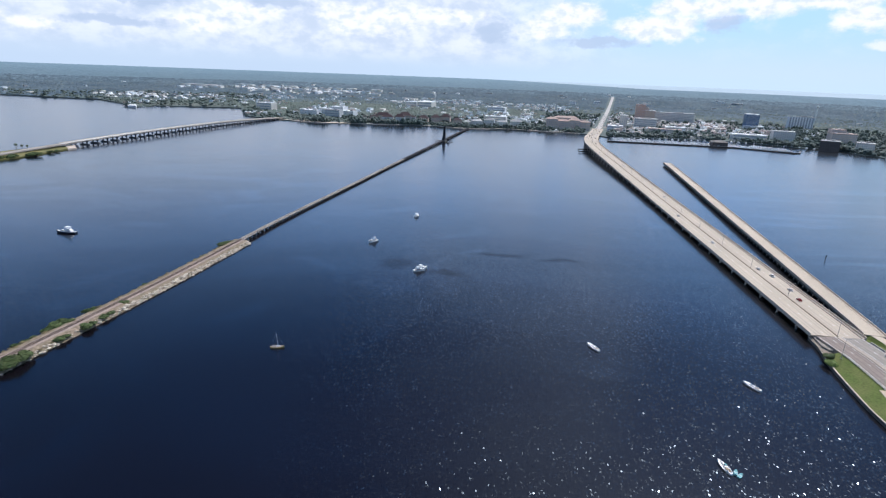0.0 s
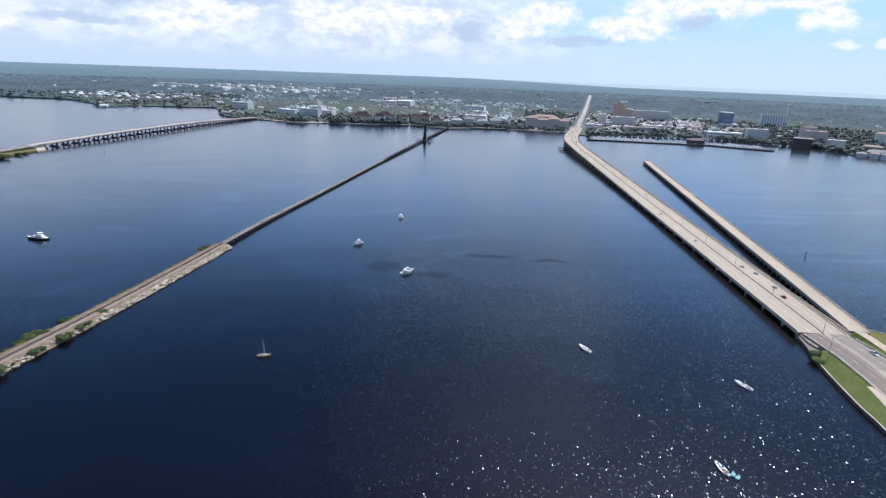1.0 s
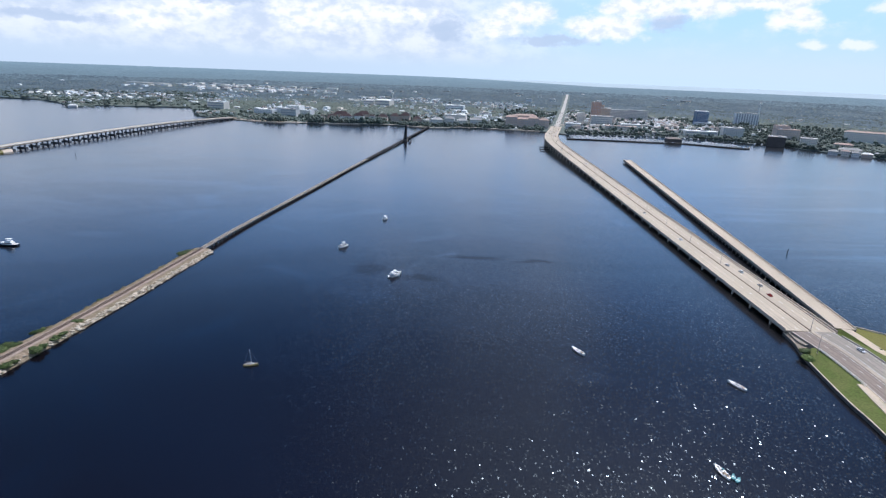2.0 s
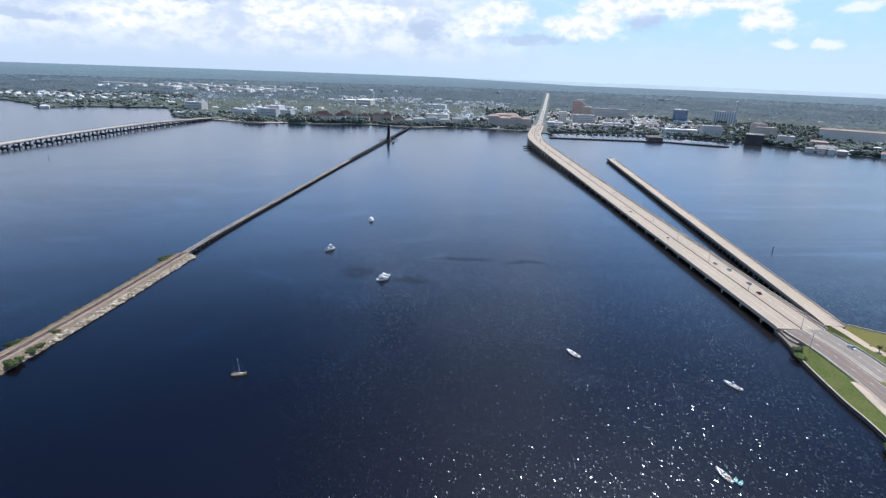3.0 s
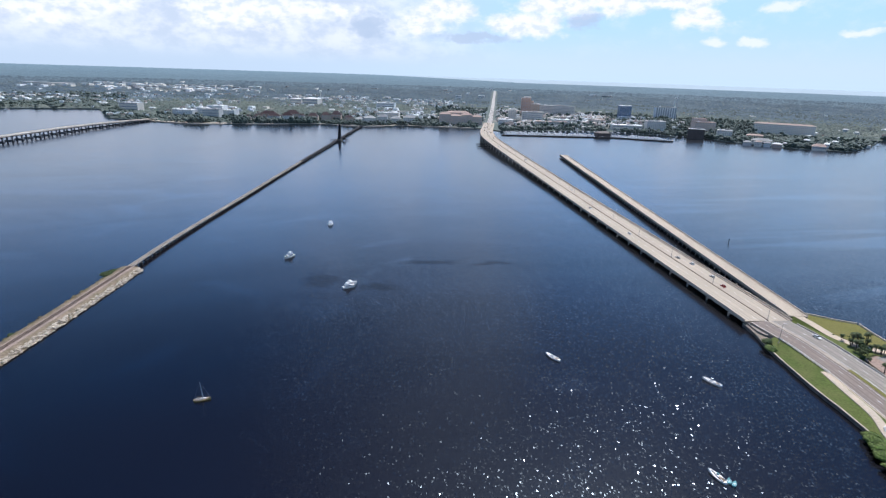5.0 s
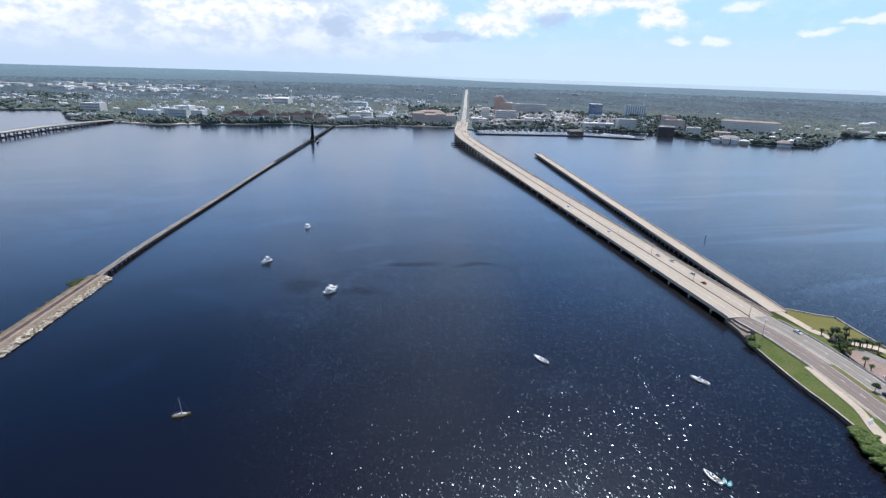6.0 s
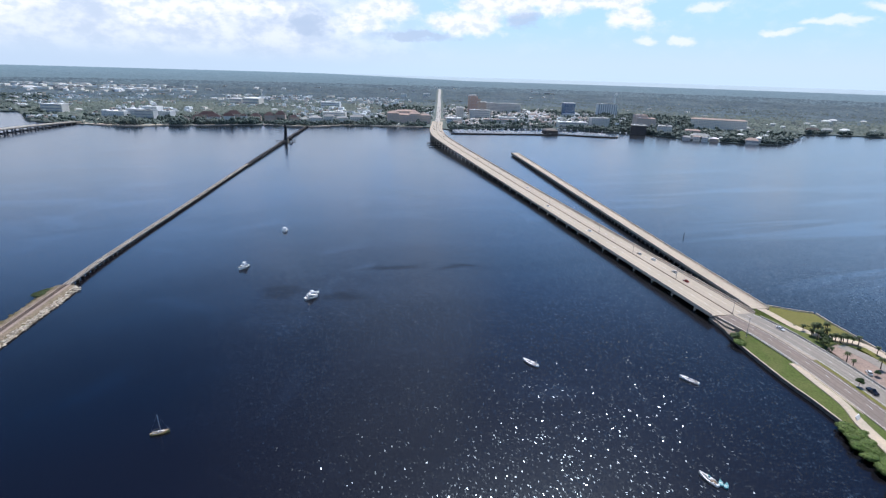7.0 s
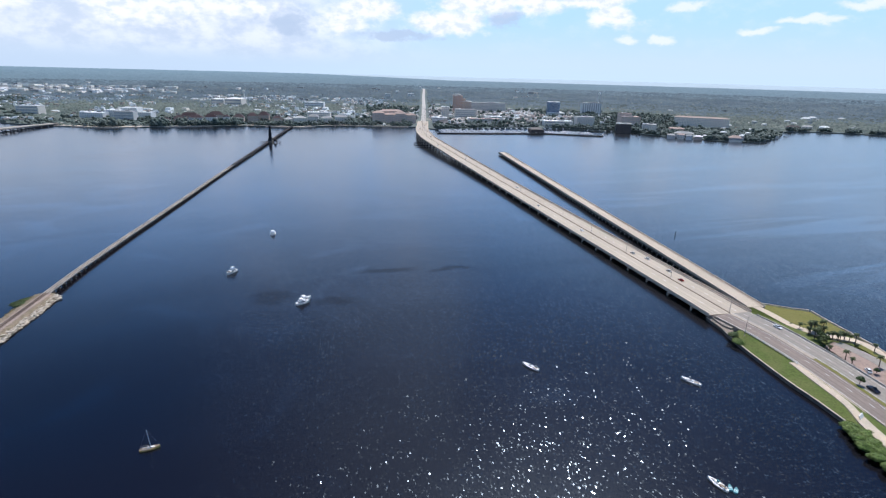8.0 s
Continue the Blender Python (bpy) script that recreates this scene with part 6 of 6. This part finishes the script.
STREET[:, 2] = np.maximum(STREET[:, 2], land_z(STREET[:, 0], STREET[:, 1]) + 0.6)
tagged(part("main_street", ribbon(STREET, strip(-7.0, 7.0, -1.6, 0.35)), mat("far_sunlit_street", (0.50, 0.46, 0.41), 0.9, var=0.15, big=0.03, small=0.3, bump=0)), "straight pale street leading away from the bridge", "road", kind="structure")
tagged(part("bridge_approach", ribbon(GREEN[-30:], strip(-13, 13, -5.5, -0.5)), OLD_CONCRETE), "walled concrete approach of the road bridge", "ramp", kind="structure")


def near_street(x, y, gap=26):
    d = np.hypot(STREET[:, 0][None] - np.asarray(x)[:, None], STREET[:, 1][None] - np.asarray(y)[:, None]).min(1)
    d2 = np.hypot(GREEN[:, 0][None] - np.asarray(x)[:, None], GREEN[:, 1][None] - np.asarray(y)[:, None]).min(1)
    return (d < gap) | (d2 < 30)


# river walk, beach and docks
EDGE = curve_of([(shore(d) * math.sin(radians(d)), shore(d) * math.cos(radians(d)), 1.7) for d in (-16.9, -15, -13.3, -11, -8.5, -5.3, -1.9, 2.2, 4, 6.3, 8.5, 10.3, 13.5)], 10.0)
tagged(part("river_walk", ribbon(EDGE, strip(-5.5, 0.3, -2.6, 0.2)), CONCRETE), "pale walled river walk along the town shore", "path", kind="structure")
tagged(part("beach", ribbon(EDGE[:18], strip(-20.0, -5.5, -2.0, 0.22)), SAND), "narrow pale sandy beach beside the river park", "beach", kind="structure")

# the marina
breakwater = thing("breakwater", "long dark low breakwater wall sheltering the marina", "breakwater", kind="structure")
BREAK = curve_of([(357, 1229, 0.0), (447, 1216, 0.0), (559, 1200, 0.0), (612, 1196, 0.0), (665, 1160, 0.0), (719, 1131, 0.0), (741, 1154, 0.0)], 8.0)
part("wall", ribbon(BREAK, strip(-1.5, 1.5, -1, 2.2)), TIMBER, breakwater)
part("cap", ribbon(BREAK, strip(-1.0, 1.0, 2.2, 2.5)), OLD_CONCRETE, breakwater)
building("dark round-roofed restaurant on piles at the marina", 598, 1215, 32, 22, 10, BROWN, BROWN, style="plain", storeys=1, turn=-0.1, hip=4, base=0.5)
g = random.Random(21)
DOCK_SPOTS = []
for k in range(18):
    t = k / 17
    x0, y0 = 385 + t * 330, 1240 - t * 62 - max(0, t - 0.68) * 60
    dock = thing("dock", "pale floating finger dock in the marina", "dock", group="marina docks")
    run = 62 - 10 * (k % 3)
    ang = math.pi / 2 + GRID * 0.7
    part("walkway", Shape().box(x0 + math.cos(ang) * run / 2, y0 + math.sin(ang) * run / 2, -0.3, run, 2.2, 0.8, ang), OLD_CONCRETE, dock)
    for j in range(6):
        s = 4 + j * (run - 6) / 5
        part("pile", Shape().tube((x0 + math.cos(ang) * s + 1.4, y0 + math.sin(ang) * s, -1), (x0 + math.cos(ang) * s + 1.4, y0 + math.sin(ang) * s, 3.2), 0.2, n=6), TIMBER, dock)
        for side in (-1, 1):
            if g.random() < 0.85:
                DOCK_SPOTS.append((x0 + math.cos(ang) * s + side * 7.2, y0 + math.sin(ang) * s, (ang - math.pi / 2) + (math.pi if side < 0 else 0)))
# moored boats: one of each kind, then copies
def berthed(label, length, beam, mast):
    ob = thing("berthed_boat", label, "boat", group="marina boats")
    rings = hull_rings(length, beam, 0.11 * length, sheer=0.3)[::2] + hull_rings(length, beam, 0.11 * length, sheer=0.3)[-1:]
    part("hull", Shape().loft(rings), GELCOAT, ob)
    part("deck", deck_plate(rings), GELCOAT, ob)
    part("cabin", Shape().box(-0.05 * length, 0, 0.1 * length, 0.45 * length, beam * 0.65, 0.12 * length, top=0.8), GELCOAT, ob)
    if mast:
        part("mast", Shape().tube((0.06 * length, 0, 0.1 * length), (0.06 * length, 0, mast), 0.13, 0.08, 5), GELCOAT, ob)
    else:
        part("windscreen", Shape().box(0.16 * length, 0, 0.13 * length, 0.06 * length, beam * 0.6, 0.06 * length), DARK_GLASS, ob)
    return ob


berth_a = berthed("white motor cruiser berthed in the marina", 13.0, 4.4, 0)
berth_b = berthed("white sailing boat with bare mast berthed in the marina", 12.0, 3.7, 16.5)
for k, (x, y, a) in enumerate(DOCK_SPOTS):
    m = Matrix.Translation((x, y, 0)) @ Matrix.Rotation(a, 4, "Z")
    src = berth_a if k % 5 != 3 else berth_b
    if k in (0, 3):
        src.matrix_basis = m
    else:
        copy_thing(src, m)
for k in range(5):
    x, y = 772 + 12 * k, 1262 - 8 * k
    copy_thing(berth_a, Matrix.Translation((x, y, 0)) @ Matrix.Rotation(0.8, 4, "Z"))
for k, (x, y) in enumerate(((-900, 1710), (-925, 1690), (-880, 1745), (-990, 1700))):
    copy_thing(berth_a, Matrix.Translation((x, y, 0)) @ Matrix.Rotation(0.4 * k, 4, "Z"))

# traffic on the main street
def far_car(label, m, paint):
    ob = thing("car", label, "car", m, "traffic on the main street")
    part("body", Shape().loft([[(x, -0.9, 0.2), (x, 0.9, 0.2), (x, 0.88, z), (x, -0.88, z)] for x, z in ((-2.3, 0.75), (-2.1, 0.95), (1.0, 0.95), (2.1, 0.75), (2.3, 0.5))]), paint, ob)
    part("glasshouse", Shape().loft([[(-1.8, -0.8, 0.95), (1.1, -0.8, 0.95), (1.1, 0.8, 0.95), (-1.8, 0.8, 0.95)], [(-1.3, -0.65, 1.4), (0.3, -0.65, 1.4), (0.3, 0.65, 1.4), (-1.3, 0.65, 1.4)]]), DARK_GLASS, ob, "tinted glass")
    part("roof", Shape().box(-0.5, 0, 1.4, 1.7, 1.3, 0.06, top=0.92), paint, ob)
    return ob


street_car = far_car("white car far off on the main street", on_bridge(STREET, 20, 4), WHITE_CAR)
street_dark = far_car("dark car far off on the main street", on_bridge(STREET, 45, -4, True), BLACK_CAR)
for k in range(34):
    copy_thing(street_car if k % 3 else street_dark, on_bridge(STREET, 60 + k * 17 + 5 * (k % 4), (5.5, -5.5, 2.5, -2.5)[k % 4], k % 2 == 1) @ Matrix.Translation((0, 0, 0.35)))
for k in range(16):
    copy_thing(street_car if k % 3 else street_dark, on_bridge(GREEN, 905 + k * 23, (8.5, -8.5, 4.5, -4.5)[k % 4], k % 2 == 1))
# more boats between the docks
g = random.Random(33)
for k in range(64):
    t = g.random()
    copy_thing(berth_a if k % 7 else berth_b, Matrix.Translation((385 + t * 345, 1236 - t * 70 - max(0, t - 0.68) * 40 + g.uniform(8, 74), 0)) @ Matrix.Rotation(g.choice((0.0, 1.35, 2.9)) + g.uniform(-0.15, 0.15), 4, "Z"))
# more boats along the quay
for k in range(26):
    t = k / 25
    copy_thing(berth_a if k % 3 else berth_b, Matrix.Translation((395 + t * 390, 1296 + 22 * math.sin(t * 3.0) - 40 * max(0, t - 0.75) * 4 * 0.5, 0)) @ Matrix.Rotation(1.2 + 0.1 * (k % 5), 4, "Z"))

# the shopping centre far off and the rows of shore villas
hall = thing("store_hall", "wide flat white store hall in the far shopping centre", "building", group="shopping centre halls")
part("wall", Shape().box(0, 0, -6, 80, 44, 15), STUCCO, hall)
part("roof", Shape().box(0, 0, 9, 81, 45, 1.0), ROOF_WHITE, hall)
part("entrance", Shape().box(0, -22.5, 0, 20, 3, 11), WHITE_WALL, hall)
part("roof_plant", Shape().box(12, 4, 10, 12, 8, 2.5), ROOF_GREY, hall)
gm = random.Random(3)
for k in range(22):
    x, y = -1230 + 40 * k + gm.uniform(-15, 15), 3010 + 120 * (k % 3) + gm.uniform(-30, 30)
    m = Matrix.Translation((x, y, float(land_z(x, y)) + 0.2)) @ Matrix.Rotation(GRID + 0.2, 4, "Z") @ Matrix.Diagonal((gm.uniform(0.5, 1.0), gm.uniform(0.7, 1.1), 1, 1))
    if k == 0:
        hall.matrix_basis = m
    else:
        copy_thing(hall, m).scale = m.to_scale()
    CLEARED.append((x, y - 10, 40))
villa = thing("villa", "white shore villa with pale hipped roof", "house", group="headland villas")
part("wall", Shape().box(0, 0, -3, 18, 12, 9), WHITE_WALL, villa)
part("roof", Shape().add([(-9.8, -6.8, 6), (9.8, -6.8, 6), (9.8, 6.8, 6), (-9.8, 6.8, 6), (-4, 0, 9.5), (4, 0, 9.5)], [(0, 1, 5, 4), (1, 2, 5), (2, 3, 4, 5), (3, 0, 4), (3, 2, 1, 0)]), ROOF_WHITE, villa)
for u in (-6.0, -2.0, 2.0, 6.0):
    part("window", Shape().box(u, -6, 1.5, 2.4, 0.3, 2.0), PANE, villa)
for k in range(22):
    x, y = -1440 + 22 * k, 2270 - 7 * k + 26 * (k % 2)
    m = Matrix.Translation((x, y, float(land_z(x, y)) + 0.2)) @ Matrix.Rotation(0.3 + 0.5 * (k % 3), 4, "Z") @ Matrix.Scale(0.5 + 0.07 * (k * 5 % 6), 4)
    if k == 0:
        villa.matrix_basis = m
    else:
        copy_thing(villa, m).scale = m.to_scale()
    CLEARED.append((x, y - 8, 15))

# ------------------------------------------------------------------ houses and woods of the far bank
rng = np.random.default_rng(5)


def on_land(x, y, inset):
    turn = np.degrees(np.arctan2(x, y))
    return np.hypot(x, y) > shore(turn) + inset


def scatter(count, near, far, turn0, turn1, inset, power=1.0):
    """Random spots on the far bank between two distances and two directions."""
    a = rng.uniform(turn0, turn1, count)
    r = np.sqrt(near**2 + (far**2 - near**2) * rng.uniform(0, 1, count) ** power)
    x, y = r * np.sin(np.radians(a)), r * np.cos(np.radians(a))
    ok = on_land(x, y, inset) & ~near_street(x, y, 20)
    x, y = x[ok], y[ok]
    c = np.array(CLEARED)
    free = np.ones(len(x), bool)
    for cx, cy, cr in c:
        free &= (x - cx) ** 2 + (y - cy) ** 2 > cr * cr
    return x[free], y[free]


def builtup(x, y):
    """How densely built a spot is, 0 to 1: the centre, the mall and patches of housing."""
    centre = np.exp(-(((x - 620) / 420) ** 2 + ((y - 1750) / 380) ** 2))
    mall = np.exp(-(((x + 850) / 420) ** 2 + ((y - 3120) / 260) ** 2))
    west = np.exp(-(((x + 1300) / 260) ** 2 + ((y - 2300) / 130) ** 2))
    mid = np.exp(-(((x - 150) / 380) ** 2 + ((y - 2500) / 300) ** 2))
    wave = np.array([noise.noise(Vector((a * 0.0035, b * 0.0035, 2.0))) for a, b in zip(x, y)])
    wooded = np.clip((np.degrees(np.arctan2(x, y)) - 27) / 6, 0, 1)
    return (1 - 0.85 * wooded) * np.clip(0.95 * np.maximum.reduce([centre, mall, west, 0.6 * mid]) + 0.6 * wave, 0, 1)


HOUSE = []
for k, (w, d, h, wall, roof) in enumerate(((16, 11, 4.5, WHITE_WALL, ROOF_WHITE), (18, 12, 5, STUCCO, ROOF_GREY), (22, 13, 6, STUCCO, ROOF_WHITE), (15, 11, 5, TAN, ROOF_RED), (26, 16, 7, WHITE_WALL, ROOF_GREY), (34, 20, 7, STUCCO, ROOF_WHITE))):
    ob = thing("house", ("white house with pale metal roof among trees", "cream house with grey shingle roof among trees", "cream house with white roof among trees",
                         "tan house with red-brown roof among trees", "white shop building with grey roof in town", "cream store building with flat white roof in town")[k], "house", group="houses of the far town")
    part("wall", Shape().box(0, 0, -3, w, d, h + 3), wall, ob)
    if k < 4:
        part("roof", Shape().add([(-w / 2 - 0.6, -d / 2 - 0.6, h), (w / 2 + 0.6, -d / 2 - 0.6, h), (w / 2 + 0.6, d / 2 + 0.6, h), (-w / 2 - 0.6, d / 2 + 0.6, h), (-w / 2 + d * 0.3, 0, h + 3), (w / 2 - d * 0.3, 0, h + 3)],
                                 [(0, 1, 5, 4), (1, 2, 5), (2, 3, 4, 5), (3, 0, 4), (3, 2, 1, 0)]), roof, ob)
    else:
        part("roof", Shape().box(0, 0, h, w + 0.5, d + 0.5, 0.7), roof, ob)
    part("window_band", Shape().box(0, -d / 2, 1.2, w * 0.7, 0.3, 1.5), PANE, ob)
    HOUSE.append(ob)

x, y = scatter(5200, 1350, 2600, -42, 62, 16)
keep = rng.uniform(0, 1, len(x)) < 0.03 + 0.85 * builtup(x, y)
x, y = x[keep], y[keep]
taken = []
for px, py in zip(x, y):
    if len(taken) >= 290:
        break
    if all((px - a) ** 2 + (py - b) ** 2 > 22**2 for a, b in taken):
        k = len(taken)
        m = Matrix.Translation((px, py, float(land_z(px, py)) + 0.2)) @ Matrix.Rotation(GRID + (k % 2) * math.pi / 2 + rng.uniform(-0.3, 0.3), 4, "Z") @ Matrix.Scale(float(rng.uniform(0.5, 0.95)), 4)
        if k < 6:
            HOUSE[k].matrix_basis = m
        else:
            copy_thing(HOUSE[(k * 7) % 6], m)
        taken.append((px, py))
for px, py in taken:
    CLEARED.append((px, py - 3, 8))

# the rest of the roofs, farther off
x, y = scatter(12000, 1600, 3700, -45, 66, 20)
keep = rng.uniform(0, 1, len(x)) < 0.002 + 0.6 * builtup(x, y) ** 1.8
x, y = x[keep][:4200], y[keep][:4200]
for label, material, sel in (("countless pale roofs of far houses", ROOF_WHITE, 0), ("countless grey roofs of far houses", ROOF_GREY, 1), ("countless cream walls of far shops", STUCCO, 2)):
    blocks = Shape()
    for k in range(sel, len(x), 3):
        z = float(land_z(x[k], y[k]))
        w = rng.uniform(12, 28) * (1.6 if y[k] > 2900 else 1)
        blocks.box(x[k], y[k], z - 2, w, w * rng.uniform(0.5, 0.8), rng.uniform(8, 12), GRID + (k % 2) * math.pi / 2, 0.85)
    tagged(part("far_roofs", blocks, material), label, "houses", kind="stuff")

# the packed low blocks of the centre
x, y = scatter(2600, 1440, 2050, 13, 34, 14)
clump = np.array([noise.noise(Vector((a * 0.016, b * 0.012, 9.0))) for a, b in zip(x, y)])
keep = (rng.uniform(0, 1, len(x)) < 0.05 + 0.9 * builtup(x, y)) & (clump > 0.02)
x, y = x[keep], y[keep]
for label, material, sel in (("countless white blocks of the town centre", WHITE_WALL, 0), ("countless cream blocks of the town centre", STUCCO, 1), ("countless tan blocks of the town centre", SALMON, 2)):
    blocks = Shape()
    for k in range(sel, len(x), 3):
        w, h = rng.uniform(7, 17), rng.uniform(5, 11)
        z = float(land_z(x[k], y[k]))
        blocks.box(x[k], y[k], z - 2, w, w * rng.uniform(0.5, 0.9), h + 2, GRID + (k % 2) * math.pi / 2, 0.94)
        if k % 4 == 0:
            blocks.box(x[k] + w * 0.2, y[k], z + h, w * 0.4, w * 0.35, rng.uniform(1.5, 4), GRID)
    tagged(part("town_blocks", blocks, material), label, "buildings", kind="stuff")
    for k in range(sel, len(x), 9):
        CLEARED.append((x[k], y[k] - 6, 9))

x, y = scatter(1500, 1560, 2900, -30, 13, 20)
clump = np.array([noise.noise(Vector((a * 0.006, b * 0.004, 3.0))) for a, b in zip(x, y)])
keep = clump > 0.08
x, y = x[keep], y[keep]
for label, material, sel in (("countless white cottages among the trees", WHITE_WALL, 0), ("countless pale roofs among the trees", ROOF_WHITE, 1), ("countless tan cottages among the trees", TAN, 2)):
    blocks = Shape()
    for k in range(sel, len(x), 3):
        w = rng.uniform(7, 15)
        blocks.box(x[k], y[k], float(land_z(x[k], y[k])) - 2, w, w * rng.uniform(0.5, 0.9), rng.uniform(7, 10), GRID + (k % 3) * 0.5, 0.8)
    tagged(part("cottages", blocks, material), label, "houses", kind="stuff")

# parking lots and lawns between the trees
lots = Shape()
x, y = scatter(700, 1430, 3300, -40, 60, 30)
keep = rng.uniform(0, 1, len(x)) < 0.05 + 0.8 * builtup(x, y)
for px, py in zip(x[keep], y[keep]):
    w = rng.uniform(18, 60)
    lots.box(px, py, float(land_z(px, py)) - 1.0, w, w * rng.uniform(0.4, 0.9), 1.3, GRID)
    CLEARED.append((px, py, w * 0.36))
tagged(part("parking_lots", lots, GREY_ROAD), "pale grey parking lots scattered through the town", "parking lot", kind="stuff")


def woods(name, count, near, far, size, tall, label, power, turn0=-48, turn1=70, inset=6, thin=0.8, seed=3, material=CANOPY, pieces=0):
    x, y = scatter(count, near, far, turn0, turn1, inset, power)
    keep = rng.uniform(0, 1, len(x)) > thin * builtup(x, y)
    x, y = x[keep], y[keep]
    s = np.clip(rng.lognormal(-0.05, 0.35, len(x)), 0.45, 1.8)
    z = land_z(x, y) - 0.5
    high = tall * s * rng.uniform(0.8, 1.25, len(x))
    v, f = crowns(x, y, z, size * s, high, seed, pieces) if pieces else mounds(np.stack([x, y, z], 1), size * s, high, seed)
    tagged(part(name, cloud_mesh(name, v, f, material, True), material), label, "woods", kind="stuff")


woods("shore_trees", 5200, 1400, 1700, 5.0, 6.5, "dense green trees along the town shore", 1.0, thin=0.75, seed=3, pieces=3)
woods("town_trees", 46000, 1500, 2500, 4.6, 3.6, "dense tree canopy between the houses", 1.0, thin=0.75, seed=4)
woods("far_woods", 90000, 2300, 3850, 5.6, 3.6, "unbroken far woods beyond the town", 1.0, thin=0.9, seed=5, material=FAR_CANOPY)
# beyond the town the woods run on to the skyline
x, y = scatter(52000, 3500, 5050, -50, 72, 6)
keep = np.hypot(x, y) < bay_edge(np.degrees(np.arctan2(x, y))) - 25
x, y = x[keep], y[keep]
s = rng.uniform(0.5, 1.4, len(x))
v, f = mounds(np.stack([x, y, land_z(x, y) - 0.5], 1), 9.0 * s, 3.4 * s, 14)
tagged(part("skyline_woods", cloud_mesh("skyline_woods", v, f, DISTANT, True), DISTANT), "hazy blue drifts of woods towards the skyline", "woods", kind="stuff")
woods("street_trees", 4200, 1440, 2150, 4.2, 9.0, "tall dark shade trees between the town blocks", 1.0, 10, 40, thin=0.35, seed=9, pieces=3)
woods("headland_trees", 3000, 1700, 2900, 6.5, 6.0, "dense trees on the upstream headland", 1.0, -48, -18, seed=7, pieces=3)

# dark masses of tall trees, in drifts
x, y = scatter(34000, 1450, 3000, -46, 66, 14)
drift = np.array([noise.noise(Vector((a * 0.006, b * 0.004, 7.0))) for a, b in zip(x, y)])
keep = drift > 0.02 - 0.22 * np.clip((np.degrees(np.arctan2(x, y)) - 27) / 6, 0, 1)
x, y = x[keep], y[keep]
s = rng.uniform(0.6, 1.3, len(x))
v, f = mounds(np.stack([x, y, land_z(x, y) - 0.5], 1), 5.2 * s, 5.0 * s, 12)
tagged(part("tree_drifts", cloud_mesh("tree_drifts", v, f, CLUMP, True), CLUMP), "dark drifts of tall trees through the town", "woods", kind="stuff")

# taller trees along the river walk and the quays
turn = np.r_[rng.uniform(-14, 47, 1500), rng.uniform(-12, -2, 500), rng.uniform(47.6, 58, 420)]
turn = turn[np.array([noise.noise(Vector((t * 0.8, 0.3, 5.0))) for t in turn]) > -0.15]
dist = shore(turn) + rng.uniform(7, 42, len(turn))
tx, ty = dist * np.sin(np.radians(turn)), dist * np.cos(np.radians(turn))
ok = ~near_street(tx, ty, 24)
tx, ty = tx[ok], ty[ok]
size = rng.uniform(0.6, 1.3, len(tx))
tall = np.where((np.degrees(np.arctan2(tx, ty)) < -2), 13.0, 9.5)
size *= rng.uniform(0.55, 1.15, len(tx))
v, f = crowns(tx, ty, land_z(tx, ty) - 0.5, 5.6 * size, tall * size, 9, 5)
tagged(part("riverside_trees", cloud_mesh("riverside_trees", v, f, CANOPY, True), CANOPY), "dark green trees lining the town's river walk", "trees", kind="stuff")
